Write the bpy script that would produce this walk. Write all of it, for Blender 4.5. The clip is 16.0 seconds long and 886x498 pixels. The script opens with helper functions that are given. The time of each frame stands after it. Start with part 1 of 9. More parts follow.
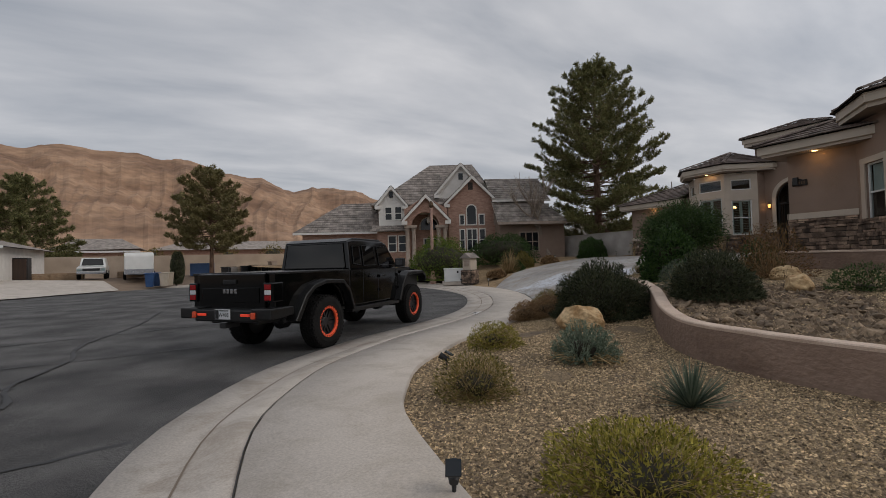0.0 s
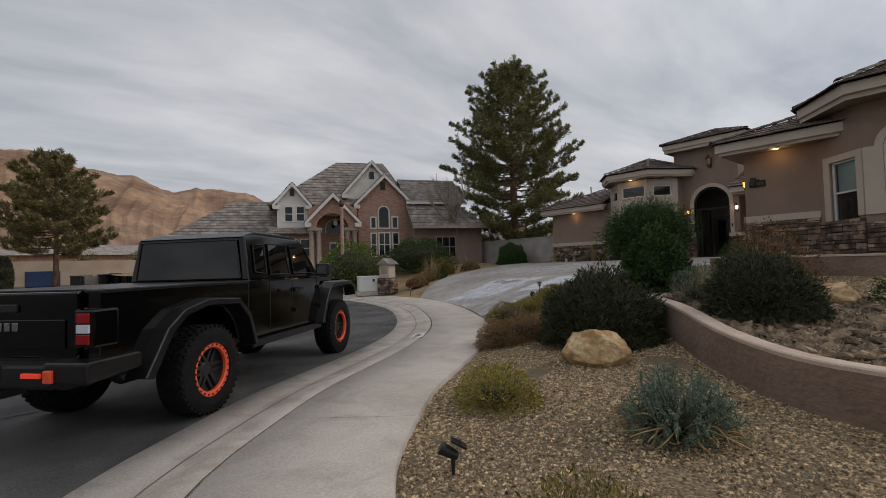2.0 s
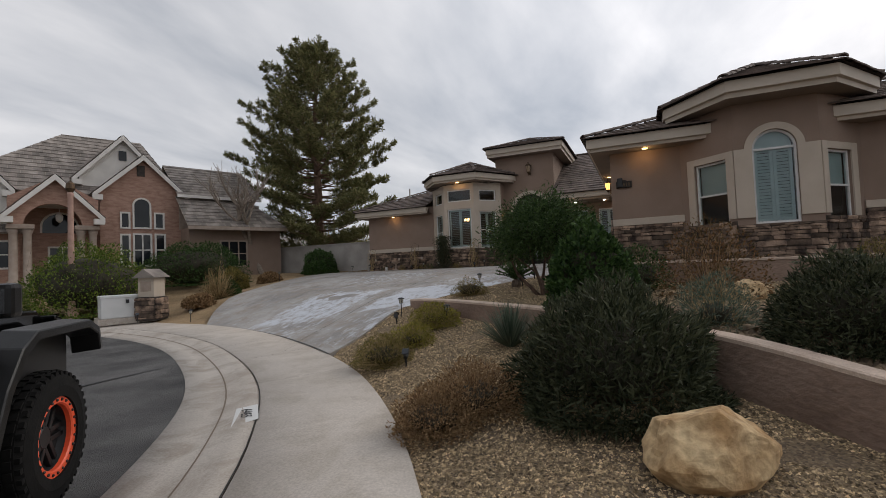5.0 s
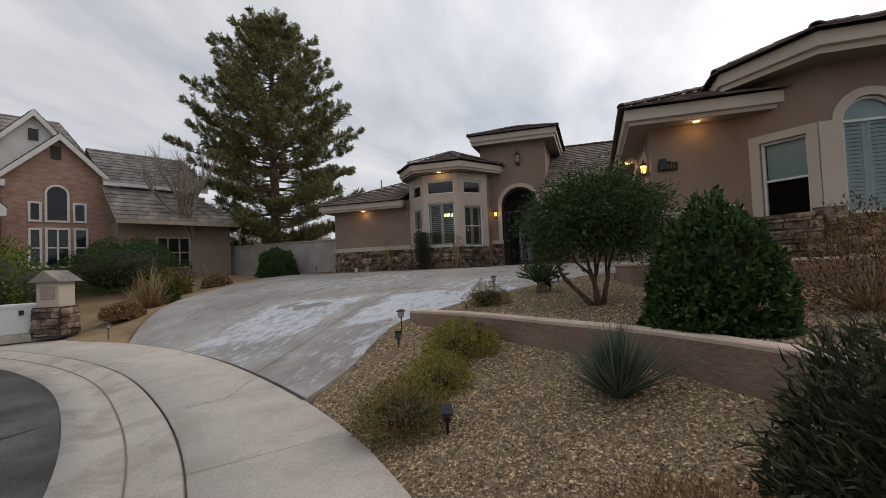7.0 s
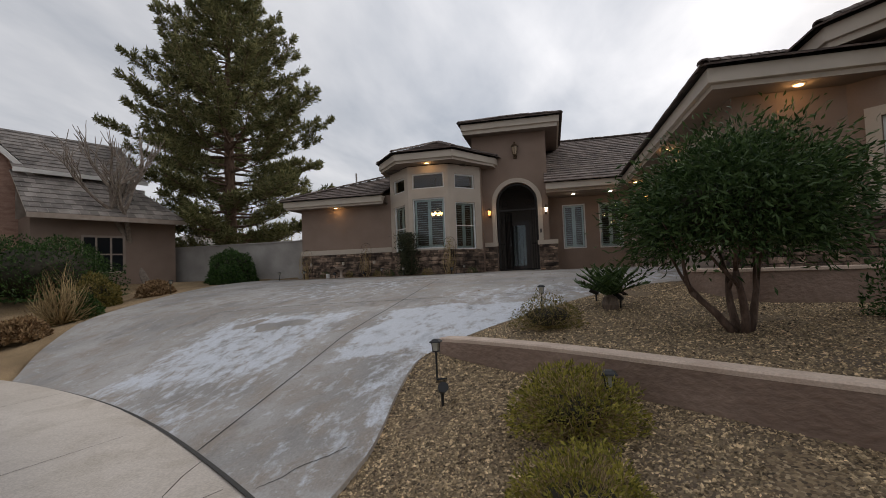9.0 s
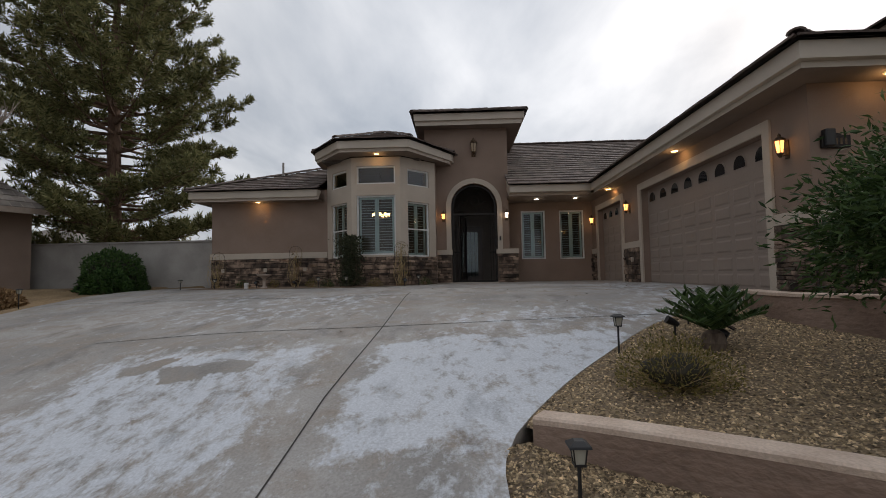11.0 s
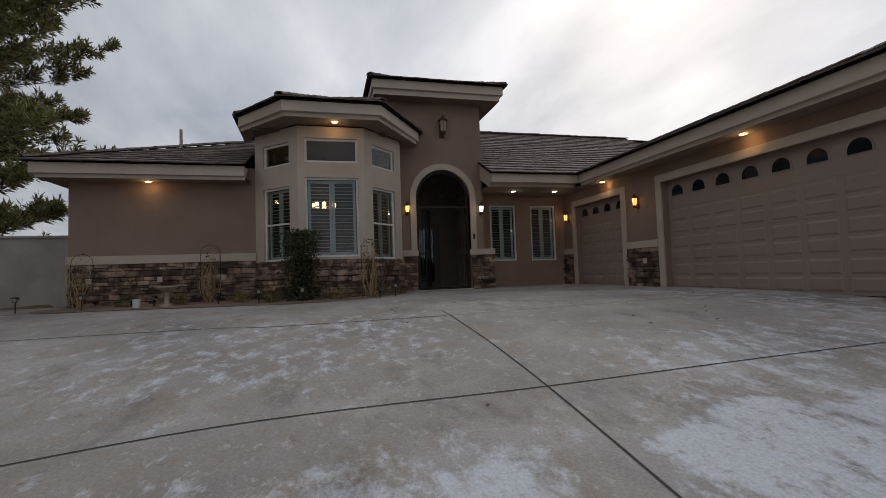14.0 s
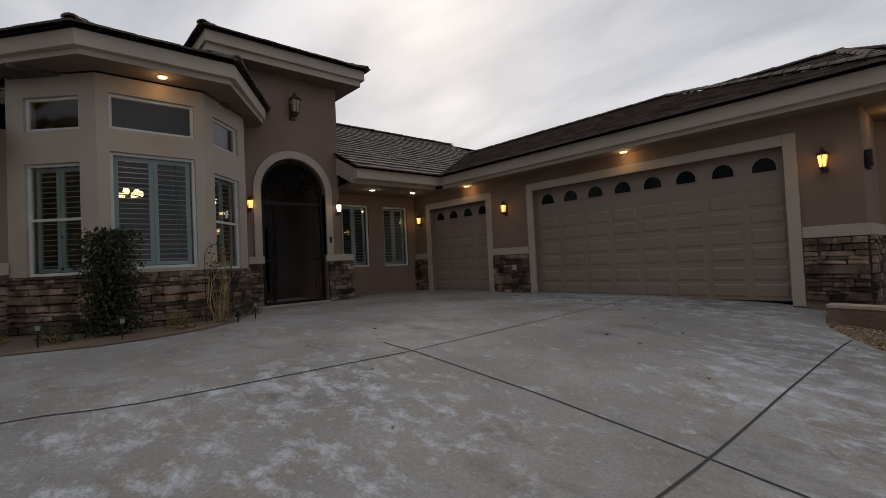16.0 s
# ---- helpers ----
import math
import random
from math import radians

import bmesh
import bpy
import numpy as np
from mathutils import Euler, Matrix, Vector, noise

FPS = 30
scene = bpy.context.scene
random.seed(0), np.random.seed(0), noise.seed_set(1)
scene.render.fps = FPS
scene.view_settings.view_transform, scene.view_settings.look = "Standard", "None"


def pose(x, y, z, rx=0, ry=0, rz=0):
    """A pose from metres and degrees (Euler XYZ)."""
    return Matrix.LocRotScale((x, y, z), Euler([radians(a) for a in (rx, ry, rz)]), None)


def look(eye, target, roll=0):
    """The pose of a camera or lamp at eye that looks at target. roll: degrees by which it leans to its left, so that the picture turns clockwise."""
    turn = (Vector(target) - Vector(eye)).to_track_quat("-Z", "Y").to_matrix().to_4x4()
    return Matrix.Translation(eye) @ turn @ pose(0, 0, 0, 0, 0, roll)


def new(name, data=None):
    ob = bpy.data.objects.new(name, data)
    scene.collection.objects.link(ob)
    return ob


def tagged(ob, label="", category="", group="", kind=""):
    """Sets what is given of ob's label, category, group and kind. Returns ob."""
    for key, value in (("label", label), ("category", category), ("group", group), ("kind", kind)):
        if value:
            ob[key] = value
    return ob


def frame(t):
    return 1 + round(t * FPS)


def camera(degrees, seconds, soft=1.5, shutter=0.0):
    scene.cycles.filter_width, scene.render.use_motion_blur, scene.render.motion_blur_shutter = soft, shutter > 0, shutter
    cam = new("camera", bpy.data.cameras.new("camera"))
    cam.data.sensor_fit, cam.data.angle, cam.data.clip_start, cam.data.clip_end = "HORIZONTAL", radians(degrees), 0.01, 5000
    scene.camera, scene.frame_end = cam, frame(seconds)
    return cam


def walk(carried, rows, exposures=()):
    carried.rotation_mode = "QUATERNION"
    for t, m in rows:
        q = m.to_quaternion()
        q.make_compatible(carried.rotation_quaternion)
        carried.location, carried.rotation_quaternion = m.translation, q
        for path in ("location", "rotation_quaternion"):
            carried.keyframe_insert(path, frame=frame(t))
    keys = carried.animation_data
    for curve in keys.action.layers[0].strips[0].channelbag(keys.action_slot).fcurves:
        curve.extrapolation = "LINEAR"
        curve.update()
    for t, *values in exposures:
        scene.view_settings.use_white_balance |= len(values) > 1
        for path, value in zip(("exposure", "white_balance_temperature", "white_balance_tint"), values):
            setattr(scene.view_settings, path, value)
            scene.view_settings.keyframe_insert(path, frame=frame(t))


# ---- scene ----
cam = camera(87.3, 16.0, 0.6)
METRES, EYE, TILT, LEAN, TURN = 24.0, 1.5, 0.0, 0.0, -27.9
ROWS = [
    (0.0, 0.0, 0.0, 0.0, 0.04, 1.53, 1.57),
    (0.5, -0.0092, 0.0324, 0.0005, -2.28, 1.71, 1.98),
    (1.0, -0.0184, 0.0653, 0.0004, -4.14, 1.74, 1.77),
    (1.5, -0.0253, 0.0982, -0.0004, -8.86, 1.84, 1.96),
    (2.0, -0.0316, 0.1316, 0.0007, -12.3, 2.03, 1.68),
    (2.5, -0.0365, 0.1647, 0.0013, -23.38, 1.99, 2.07),
    (3.0, -0.0387, 0.1977, 0.002, -29.95, 2.03, 1.85),
    (3.5, -0.0417, 0.2283, 0.0023, -32.36, 2.18, 1.97),
    (6.0, -0.0115, 0.3772, 0.0054, -41.1, 2.09, 2.39),
    (6.5, -0.0014, 0.4074, 0.0056, -41.64, 2.11, 2.26),
    (7.0, 0.0128, 0.4355, 0.0052, -43.98, 2.12, 2.43),
    (7.5, 0.0247, 0.4648, 0.0052, -44.6, 2.37, 2.03),
    (8.0, 0.0378, 0.4932, 0.0056, -46.78, 2.29, 2.22),
    (8.5, 0.0492, 0.5228, 0.0064, -47.06, 2.61, 1.94),
    (9.0, 0.0625, 0.5504, 0.0067, -48.89, 2.64, 2.24),
    (9.5, 0.0771, 0.5783, 0.0086, -54.35, 2.68, 2.14),
    (12.0, 0.131, 0.7199, 0.0163, -64.42, 2.74, 1.61),
    (12.5, 0.1443, 0.7482, 0.0174, -69.3, 2.33, 2.13),
    (13.0, 0.1541, 0.7775, 0.0196, -71.77, 2.76, 1.73),
    (13.5, 0.1648, 0.8066, 0.0208, -73.6, 2.53, 2.06),
    (14.0, 0.1765, 0.836, 0.0229, -76.47, 2.88, 1.97),
    (14.5, 0.1875, 0.8639, 0.0255, -82.07, 2.54, 2.2),
    (15.0, 0.2045, 0.8891, 0.0298, -89.98, 2.13, 2.45),
    (15.5, 0.2191, 0.9138, 0.0345, -97.1, 2.0, 2.6),
    (16.0, 0.2376, 0.9342, 0.0375, -103.63, 1.55, 2.71),
]
walk(cam, [(t, pose(0, 0, EYE, TILT, LEAN, TURN) @ pose(METRES * x, METRES * y, METRES * z, 90 + pitch, roll, yaw)) for t, x, y, z, yaw, pitch, roll in ROWS],
     [(0.0, 0.0, 6680, 12), (3.5, 0.15, 6680, 12), (7.0, 0.30, 6700, 12), (9.5, 0.17, 6680, 12), (12.0, 0.12, 6550, 10), (13.5, -0.05, 6550, 11), (15.0, -0.24, 6600, 12), (16.0, -0.32, 6600, 12)])

# ---- light: an overcast late afternoon, the sun low behind cloud ----
SUN_AZ, SUN_EL = radians(131), radians(32)
world = bpy.data.worlds.new("overcast_sky")
scene.world = world
world.use_nodes = True
wn, wl = world.node_tree.nodes, world.node_tree.links
wn.clear()
w_out = wn.new("ShaderNodeOutputWorld")
w_sky = wn.new("ShaderNodeTexSky")
w_sky.sky_type, w_sky.sun_disc = "NISHITA", False
w_sky.sun_elevation, w_sky.sun_rotation = SUN_EL, SUN_AZ
w_sky.air_density, w_sky.dust_density = 1.0, 3.0
w_clear = wn.new("ShaderNodeBackground")
w_clear.inputs[1].default_value = 0.10
wl.new(w_sky.outputs[0], w_clear.inputs[0])
w_co = wn.new("ShaderNodeTexCoord")
w_sep = wn.new("ShaderNodeSeparateXYZ")
wl.new(w_co.outputs["Generated"], w_sep.inputs[0])
w_up = wn.new("ShaderNodeMath")
w_up.operation = "MAXIMUM"
w_up.inputs[1].default_value = 0.0
wl.new(w_sep.outputs[2], w_up.inputs[0])
w_add = wn.new("ShaderNodeMath")
w_add.inputs[1].default_value = 0.16
wl.new(w_up.outputs[0], w_add.inputs[0])
w_div = wn.new("ShaderNodeVectorMath")
w_div.operation = "DIVIDE"
w_den = wn.new("ShaderNodeCombineXYZ")
for k in range(3):
    wl.new(w_add.outputs[0], w_den.inputs[k])
wl.new(w_co.outputs["Generated"], w_div.inputs[0])
wl.new(w_den.outputs[0], w_div.inputs[1])
w_map = wn.new("ShaderNodeMapping")
w_map.inputs["Rotation"].default_value = (0, 0, radians(35))
w_map.inputs["Scale"].default_value = (0.55, 1.15, 0.0)
wl.new(w_div.outputs[0], w_map.inputs[0])
w_n1 = wn.new("ShaderNodeTexNoise")
w_n1.inputs["Scale"].default_value, w_n1.inputs["Detail"].default_value, w_n1.inputs["Roughness"].default_value = 1.5, 8, 0.52
w_n1.inputs["Distortion"].default_value = 0.25
wl.new(w_map.outputs[0], w_n1.inputs["Vector"])
w_ramp = wn.new("ShaderNodeValToRGB")
w_ramp.color_ramp.elements[0].position, w_ramp.color_ramp.elements[0].color = 0.32, (0.32, 0.355, 0.405, 1)
w_ramp.color_ramp.elements[1].position, w_ramp.color_ramp.elements[1].color = 0.68, (0.66, 0.675, 0.70, 1)
wl.new(w_n1.outputs[0], w_ramp.inputs[0])
# the cloud grows brighter towards the veiled sun
w_dot = wn.new("ShaderNodeVectorMath")
w_dot.operation = "DOT_PRODUCT"
w_dot.inputs[1].default_value = (math.sin(SUN_AZ) * math.cos(SUN_EL), math.cos(SUN_AZ) * math.cos(SUN_EL), math.sin(SUN_EL))
wl.new(w_co.outputs["Generated"], w_dot.inputs[0])
w_glow = wn.new("ShaderNodeMapRange")
w_glow.interpolation_type = "SMOOTHSTEP"
w_glow.inputs[1].default_value, w_glow.inputs[2].default_value = 0.2, 1.0
w_glow.inputs[3].default_value, w_glow.inputs[4].default_value = 1.0, 1.4
wl.new(w_dot.outputs["Value"], w_glow.inputs[0])
w_cloud = wn.new("ShaderNodeBackground")
wl.new(w_ramp.outputs[0], w_cloud.inputs[0])
wl.new(w_glow.outputs[0], w_cloud.inputs[1])
w_mix = wn.new("ShaderNodeMixShader")
w_mix.inputs[0].default_value = 0.9
wl.new(w_clear.outputs[0], w_mix.inputs[1])
wl.new(w_cloud.outputs[0], w_mix.inputs[2])
wl.new(w_mix.outputs[0], w_out.inputs[0])

sun = new("sun", bpy.data.lights.new("sun", "SUN"))
sun.data.energy, sun.data.angle, sun.data.color = 0.6, radians(25), (1.0, 0.95, 0.88)
sun.matrix_world = look((math.sin(SUN_AZ) * 60, math.cos(SUN_AZ) * 60, 40), (0, 0, 0))

# ---- materials ----
def nodes_of(name):
    m = bpy.data.materials.new(name)
    m.use_nodes = True
    n, l = m.node_tree.nodes, m.node_tree.links
    return m, n, l, n["Principled BSDF"]


def mat(name, a, b, scale=6.0, rough=0.8, bump=0.0, bump_scale=60.0, metal=0.0, stretch=(1, 1, 1), rand=0.0, fine=0.0, coat=0.0, spec=0.5, world_space=True, detail=6, lo=0.35, hi=0.65):
    """Two tones mixed by a noise, a finer grain, a bump and a shift of value from piece to piece."""
    m, n, l, p = nodes_of(name)
    co = n.new("ShaderNodeNewGeometry") if world_space else n.new("ShaderNodeTexCoord")
    src = co.outputs["Position"] if world_space else co.outputs["Object"]
    mp = n.new("ShaderNodeMapping")
    mp.inputs["Scale"].default_value = stretch
    l.new(src, mp.inputs[0])
    t1 = n.new("ShaderNodeTexNoise")
    t1.inputs["Scale"].default_value, t1.inputs["Detail"].default_value = scale, detail
    l.new(mp.outputs[0], t1.inputs["Vector"])
    r = n.new("ShaderNodeValToRGB")
    r.color_ramp.elements[0].position, r.color_ramp.elements[0].color = lo, (*a, 1)
    r.color_ramp.elements[1].position, r.color_ramp.elements[1].color = hi, (*b, 1)
    l.new(t1.outputs[0], r.inputs[0])
    col = r.outputs[0]
    if fine:
        t3 = n.new("ShaderNodeTexNoise")
        t3.inputs["Scale"].default_value, t3.inputs["Detail"].default_value = bump_scale, 3
        l.new(mp.outputs[0], t3.inputs["Vector"])
        rg = n.new("ShaderNodeMapRange")
        rg.inputs[1].default_value, rg.inputs[2].default_value = 0.3, 0.7
        rg.inputs[3].default_value, rg.inputs[4].default_value = 1 - fine, 1 + fine
        l.new(t3.outputs[0], rg.inputs[0])
        h = n.new("ShaderNodeHueSaturation")
        l.new(rg.outputs[0], h.inputs["Value"])
        l.new(col, h.inputs["Color"])
        col = h.outputs[0]
    if rand:
        oi = n.new("ShaderNodeObjectInfo")
        ge = n.new("ShaderNodeNewGeometry")
        ad = n.new("ShaderNodeMath")
        l.new(oi.outputs["Random"], ad.inputs[0])
        l.new(ge.outputs["Random Per Island"], ad.inputs[1])
        fr = n.new("ShaderNodeMath")
        fr.operation = "FRACT"
        l.new(ad.outputs[0], fr.inputs[0])
        rg = n.new("ShaderNodeMapRange")
        rg.inputs[3].default_value, rg.inputs[4].default_value = 1 - rand, 1 + rand
        l.new(fr.outputs[0], rg.inputs[0])
        h = n.new("ShaderNodeHueSaturation")
        l.new(rg.outputs[0], h.inputs["Value"])
        l.new(col, h.inputs["Color"])
        col = h.outputs[0]
    l.new(col, p.inputs["Base Color"])
    p.inputs["Roughness"].default_value, p.inputs["Metallic"].default_value = rough, metal
    p.inputs["Specular IOR Level"].default_value = spec
    if coat:
        p.inputs["Coat Weight"].default_value, p.inputs["Coat Roughness"].default_value = coat, 0.04
    if bump:
        t2 = n.new("ShaderNodeTexNoise")
        t2.inputs["Scale"].default_value, t2.inputs["Detail"].default_value = bump_scale, 5
        l.new(mp.outputs[0], t2.inputs["Vector"])
        bp = n.new("ShaderNodeBump")
        bp.inputs["Strength"].default_value, bp.inputs["Distance"].default_value = bump, 0.02
        l.new(t2.outputs[0], bp.inputs["Height"])
        l.new(bp.outputs[0], p.inputs["Normal"])
    return m


def leaf_mat(name, a, b, rough=0.55, through_light=0.25):
    """Leaves: a hue that shifts from leaf to leaf, and some light let through."""
    m, n, l, p = nodes_of(name)
    ge = n.new("ShaderNodeNewGeometry")
    r = n.new("ShaderNodeValToRGB")
    r.color_ramp.elements[0].color, r.color_ramp.elements[1].color = (*a, 1), (*b, 1)
    l.new(ge.outputs["Random Per Island"], r.inputs[0])
    l.new(r.outputs[0], p.inputs["Base Color"])
    p.inputs["Roughness"].default_value = rough
    p.inputs["Specular IOR Level"].default_value = 0.16
    tr = n.new("ShaderNodeBsdfTranslucent")
    l.new(r.outputs[0], tr.inputs[0])
    mx = n.new("ShaderNodeMixShader")
    mx.inputs[0].default_value = through_light
    l.new(p.outputs[0], mx.inputs[1])
    l.new(tr.outputs[0], mx.inputs[2])
    l.new(mx.outputs[0], n["Material Output"].inputs[0])
    return m


def plain(name, c, rough=0.5, metal=0.0, coat=0.0, spec=0.5):
    m, n, l, p = nodes_of(name)
    p.inputs["Base Color"].default_value = (*c, 1)
    p.inputs["Roughness"].default_value, p.inputs["Metallic"].default_value = rough, metal
    p.inputs["Specular IOR Level"].default_value = spec
    p.inputs["Coat Weight"].default_value = coat
    p.inputs["Coat Roughness"].default_value = 0.03
    return m


def glow(name, c, strength):
    m, n, l, p = nodes_of(name)
    p.inputs["Base Color"].default_value = (*c, 1)
    p.inputs["Emission Color"].default_value = (*c, 1)
    p.inputs["Emission Strength"].default_value = strength
    return m


def glass(name, tint=(0.75, 0.8, 0.8), clear=0.6):
    """A pane: a clear sheet with the gloss of glass on it."""
    m, n, l, p = nodes_of(name)
    t = n.new("ShaderNodeBsdfTransparent")
    t.inputs[0].default_value = (*tint, 1)
    g = n.new("ShaderNodeBsdfGlossy")
    g.inputs["Roughness"].default_value = 0.02
    g.inputs[0].default_value = (0.9, 0.95, 1.0, 1)
    f = n.new("ShaderNodeFresnel")
    f.inputs[0].default_value = 1.0 + clear
    mx = n.new("ShaderNodeMixShader")
    l.new(f.outputs[0], mx.inputs[0])
    l.new(t.outputs[0], mx.inputs[1])
    l.new(g.outputs[0], mx.inputs[2])
    l.new(mx.outputs[0], n["Material Output"].inputs[0])
    return m


def concrete_mat(name, a, b, stain, bleach=0.0):
    """Broom-finished concrete: broad stains, grain, and on the driveway a chalky bleach left by water."""
    m, n, l, p = nodes_of(name)
    ge = n.new("ShaderNodeNewGeometry")

    def noise_tex(scale, detail, rough=0.55, dist=0.0, stretch=None):
        t = n.new("ShaderNodeTexNoise")
        t.inputs["Scale"].default_value, t.inputs["Detail"].default_value = scale, detail
        t.inputs["Roughness"].default_value, t.inputs["Distortion"].default_value = rough, dist
        src = ge.outputs["Position"]
        if stretch:
            mp = n.new("ShaderNodeMapping")
            mp.inputs["Scale"].default_value = stretch
            l.new(src, mp.inputs[0])
            src = mp.outputs[0]
        l.new(src, t.inputs["Vector"])
        return t

    def ramp(src, p0, c0, p1, c1):
        r = n.new("ShaderNodeValToRGB")
        r.color_ramp.elements[0].position, r.color_ramp.elements[0].color = p0, c0
        r.color_ramp.elements[1].position, r.color_ramp.elements[1].color = p1, c1
        l.new(src.outputs[0], r.inputs[0])
        return r

    def mix(f, c1, c2, mode="MIX"):
        x = n.new("ShaderNodeMix")
        x.data_type, x.blend_type = "RGBA", mode
        if f is None:
            x.inputs[0].default_value = 1.0
        else:
            l.new(f, x.inputs[0])
        l.new(c1, x.inputs[6])
        if isinstance(c2, tuple):
            x.inputs[7].default_value = c2
        else:
            l.new(c2, x.inputs[7])
        return x.outputs[2]

    base = ramp(noise_tex(0.55, 6), 0.35, (*a, 1), 0.65, (*b, 1)).outputs[0]
    sp = ramp(noise_tex(1.7, 8, 0.65, 0.6), 0.46, (0, 0, 0, 1), 0.64, (0.9, 0.9, 0.9, 1))
    base = mix(sp.outputs[0], base, (*stain, 1))
    if bleach:
        # chalk that dries on certain slabs: patches with ragged edges, thinning out into flecks
        wob = noise_tex(1.1, 5, 0.6)
        off = n.new("ShaderNodeVectorMath")
        off.operation = "MULTIPLY_ADD"
        off.inputs[1].default_value = (1.3, 1.3, 0.0)
        l.new(wob.outputs["Color"], off.inputs[0])
        l.new(ge.outputs["Position"], off.inputs[2])
        sx = n.new("ShaderNodeSeparateXYZ")
        l.new(off.outputs[0], sx.inputs[0])

        def edge_of(out, a0, a1):
            r = n.new("ShaderNodeMapRange")
            r.interpolation_type = "SMOOTHSTEP"
            r.inputs[1].default_value, r.inputs[2].default_value = a0 + 0.65, a1 + 0.65
            l.new(out, r.inputs[0])
            return r.outputs[0]

        def maths(op, p_, q_):
            k = n.new("ShaderNodeMath")
            k.operation = op
            for i, v in enumerate((p_, q_)):
                if isinstance(v, float):
                    k.inputs[i].default_value = v
                else:
                    l.new(v, k.inputs[i])
            return k.outputs[0]

        total = 0.0
        for x0, x1, y0, y1, soft_edge, k in ((13.1, 15.85, 10.9, 13.85, 0.18, 1.0), (13.0, 15.9, 14.55, 17.5, 0.35, 0.82), (11.0, 13.3, 12.0, 13.3, 0.7, 0.5), (17.0, 22.6, 7.6, 9.6, 0.6, 0.45), (15.9, 17.6, 9.0, 13.2, 0.5, 0.4), (17.5, 20.5, 14.2, 18.5, 1.0, 0.35), (11.5, 13.2, 14.5, 18.5, 0.8, 0.35)):
            bx = maths("MULTIPLY", edge_of(sx.outputs[0], x0 - soft_edge, x0 + soft_edge), edge_of(sx.outputs[0], x1 + soft_edge, x1 - soft_edge))
            by = maths("MULTIPLY", edge_of(sx.outputs[1], y0 - soft_edge, y0 + soft_edge), edge_of(sx.outputs[1], y1 + soft_edge, y1 - soft_edge))
            total = maths("MAXIMUM", maths("MULTIPLY", maths("MULTIPLY", bx, by), k), total)
        for x0, x1, y0, y1 in ((14.9, 15.3, 15.2, 16.2), (15.25, 15.6, 16.3, 17.0)):
            bx = maths("MULTIPLY", edge_of(sx.outputs[0], x0 - 0.06, x0 + 0.06), edge_of(sx.outputs[0], x1 + 0.06, x1 - 0.06))
            by = maths("MULTIPLY", edge_of(sx.outputs[1], y0 - 0.06, y0 + 0.06), edge_of(sx.outputs[1], y1 + 0.06, y1 - 0.06))
            total = maths("SUBTRACT", total, maths("MULTIPLY", maths("MULTIPLY", bx, by), 1.4))
        fleck = noise_tex(4.2, 12, 0.74, 0.2, (0.85, 1.2, 1))
        lvl = maths("ADD", fleck.outputs[0], maths("MULTIPLY", total, 0.24))
        film_ = n.new("ShaderNodeMapRange")
        film_.inputs[1].default_value, film_.inputs[2].default_value = 0.57, 0.72
        film_.inputs[4].default_value = 0.85 * bleach
        l.new(lvl, film_.inputs[0])
        base = mix(film_.outputs[0], base, (0.60, 0.63, 0.68, 1))
        grain = ramp(noise_tex(13.0, 9, 0.72, 0.3), 0.60, (0, 0, 0, 1), 0.68, (0.55, 0.55, 0.55, 1))
        base = mix(grain.outputs[0], base, (0.55, 0.57, 0.60, 1))
        pits = ramp(noise_tex(9.0, 8, 0.7, 0.2), 0.61, (0, 0, 0, 1), 0.70, (0.5, 0.5, 0.5, 1))
        base = mix(pits.outputs[0], base, (0.15, 0.135, 0.12, 1))
    if bleach:
        # damp-looking darker streaks along the fall
        wet = ramp(noise_tex(1.1, 10, 0.68, 0.15, (0.65, 1.3, 1)), 0.55, (1, 1, 1, 1), 0.68, (0.66, 0.66, 0.66, 1))
        base = mix(None, base, wet.outputs[0], "MULTIPLY")
    gr = n.new("ShaderNodeMapRange")
    gr.inputs[1].default_value, gr.inputs[2].default_value = 0.3, 0.7
    gr.inputs[3].default_value, gr.inputs[4].default_value = 0.80, 1.18
    l.new(noise_tex(45, 4, 0.7).outputs[0], gr.inputs[0])
    h = n.new("ShaderNodeHueSaturation")
    l.new(gr.outputs[0], h.inputs["Value"])
    l.new(base, h.inputs["Color"])
    l.new(h.outputs[0], p.inputs["Base Color"])
    p.inputs["Roughness"].default_value, p.inputs["Specular IOR Level"].default_value = 0.78, 0.35
    bp = n.new("ShaderNodeBump")
    bp.inputs["Strength"].default_value, bp.inputs["Distance"].default_value = 0.25, 0.006
    l.new(noise_tex(120, 4, 0.7).outputs[0], bp.inputs["Height"])
    l.new(bp.outputs[0], p.inputs["Normal"])
    return m


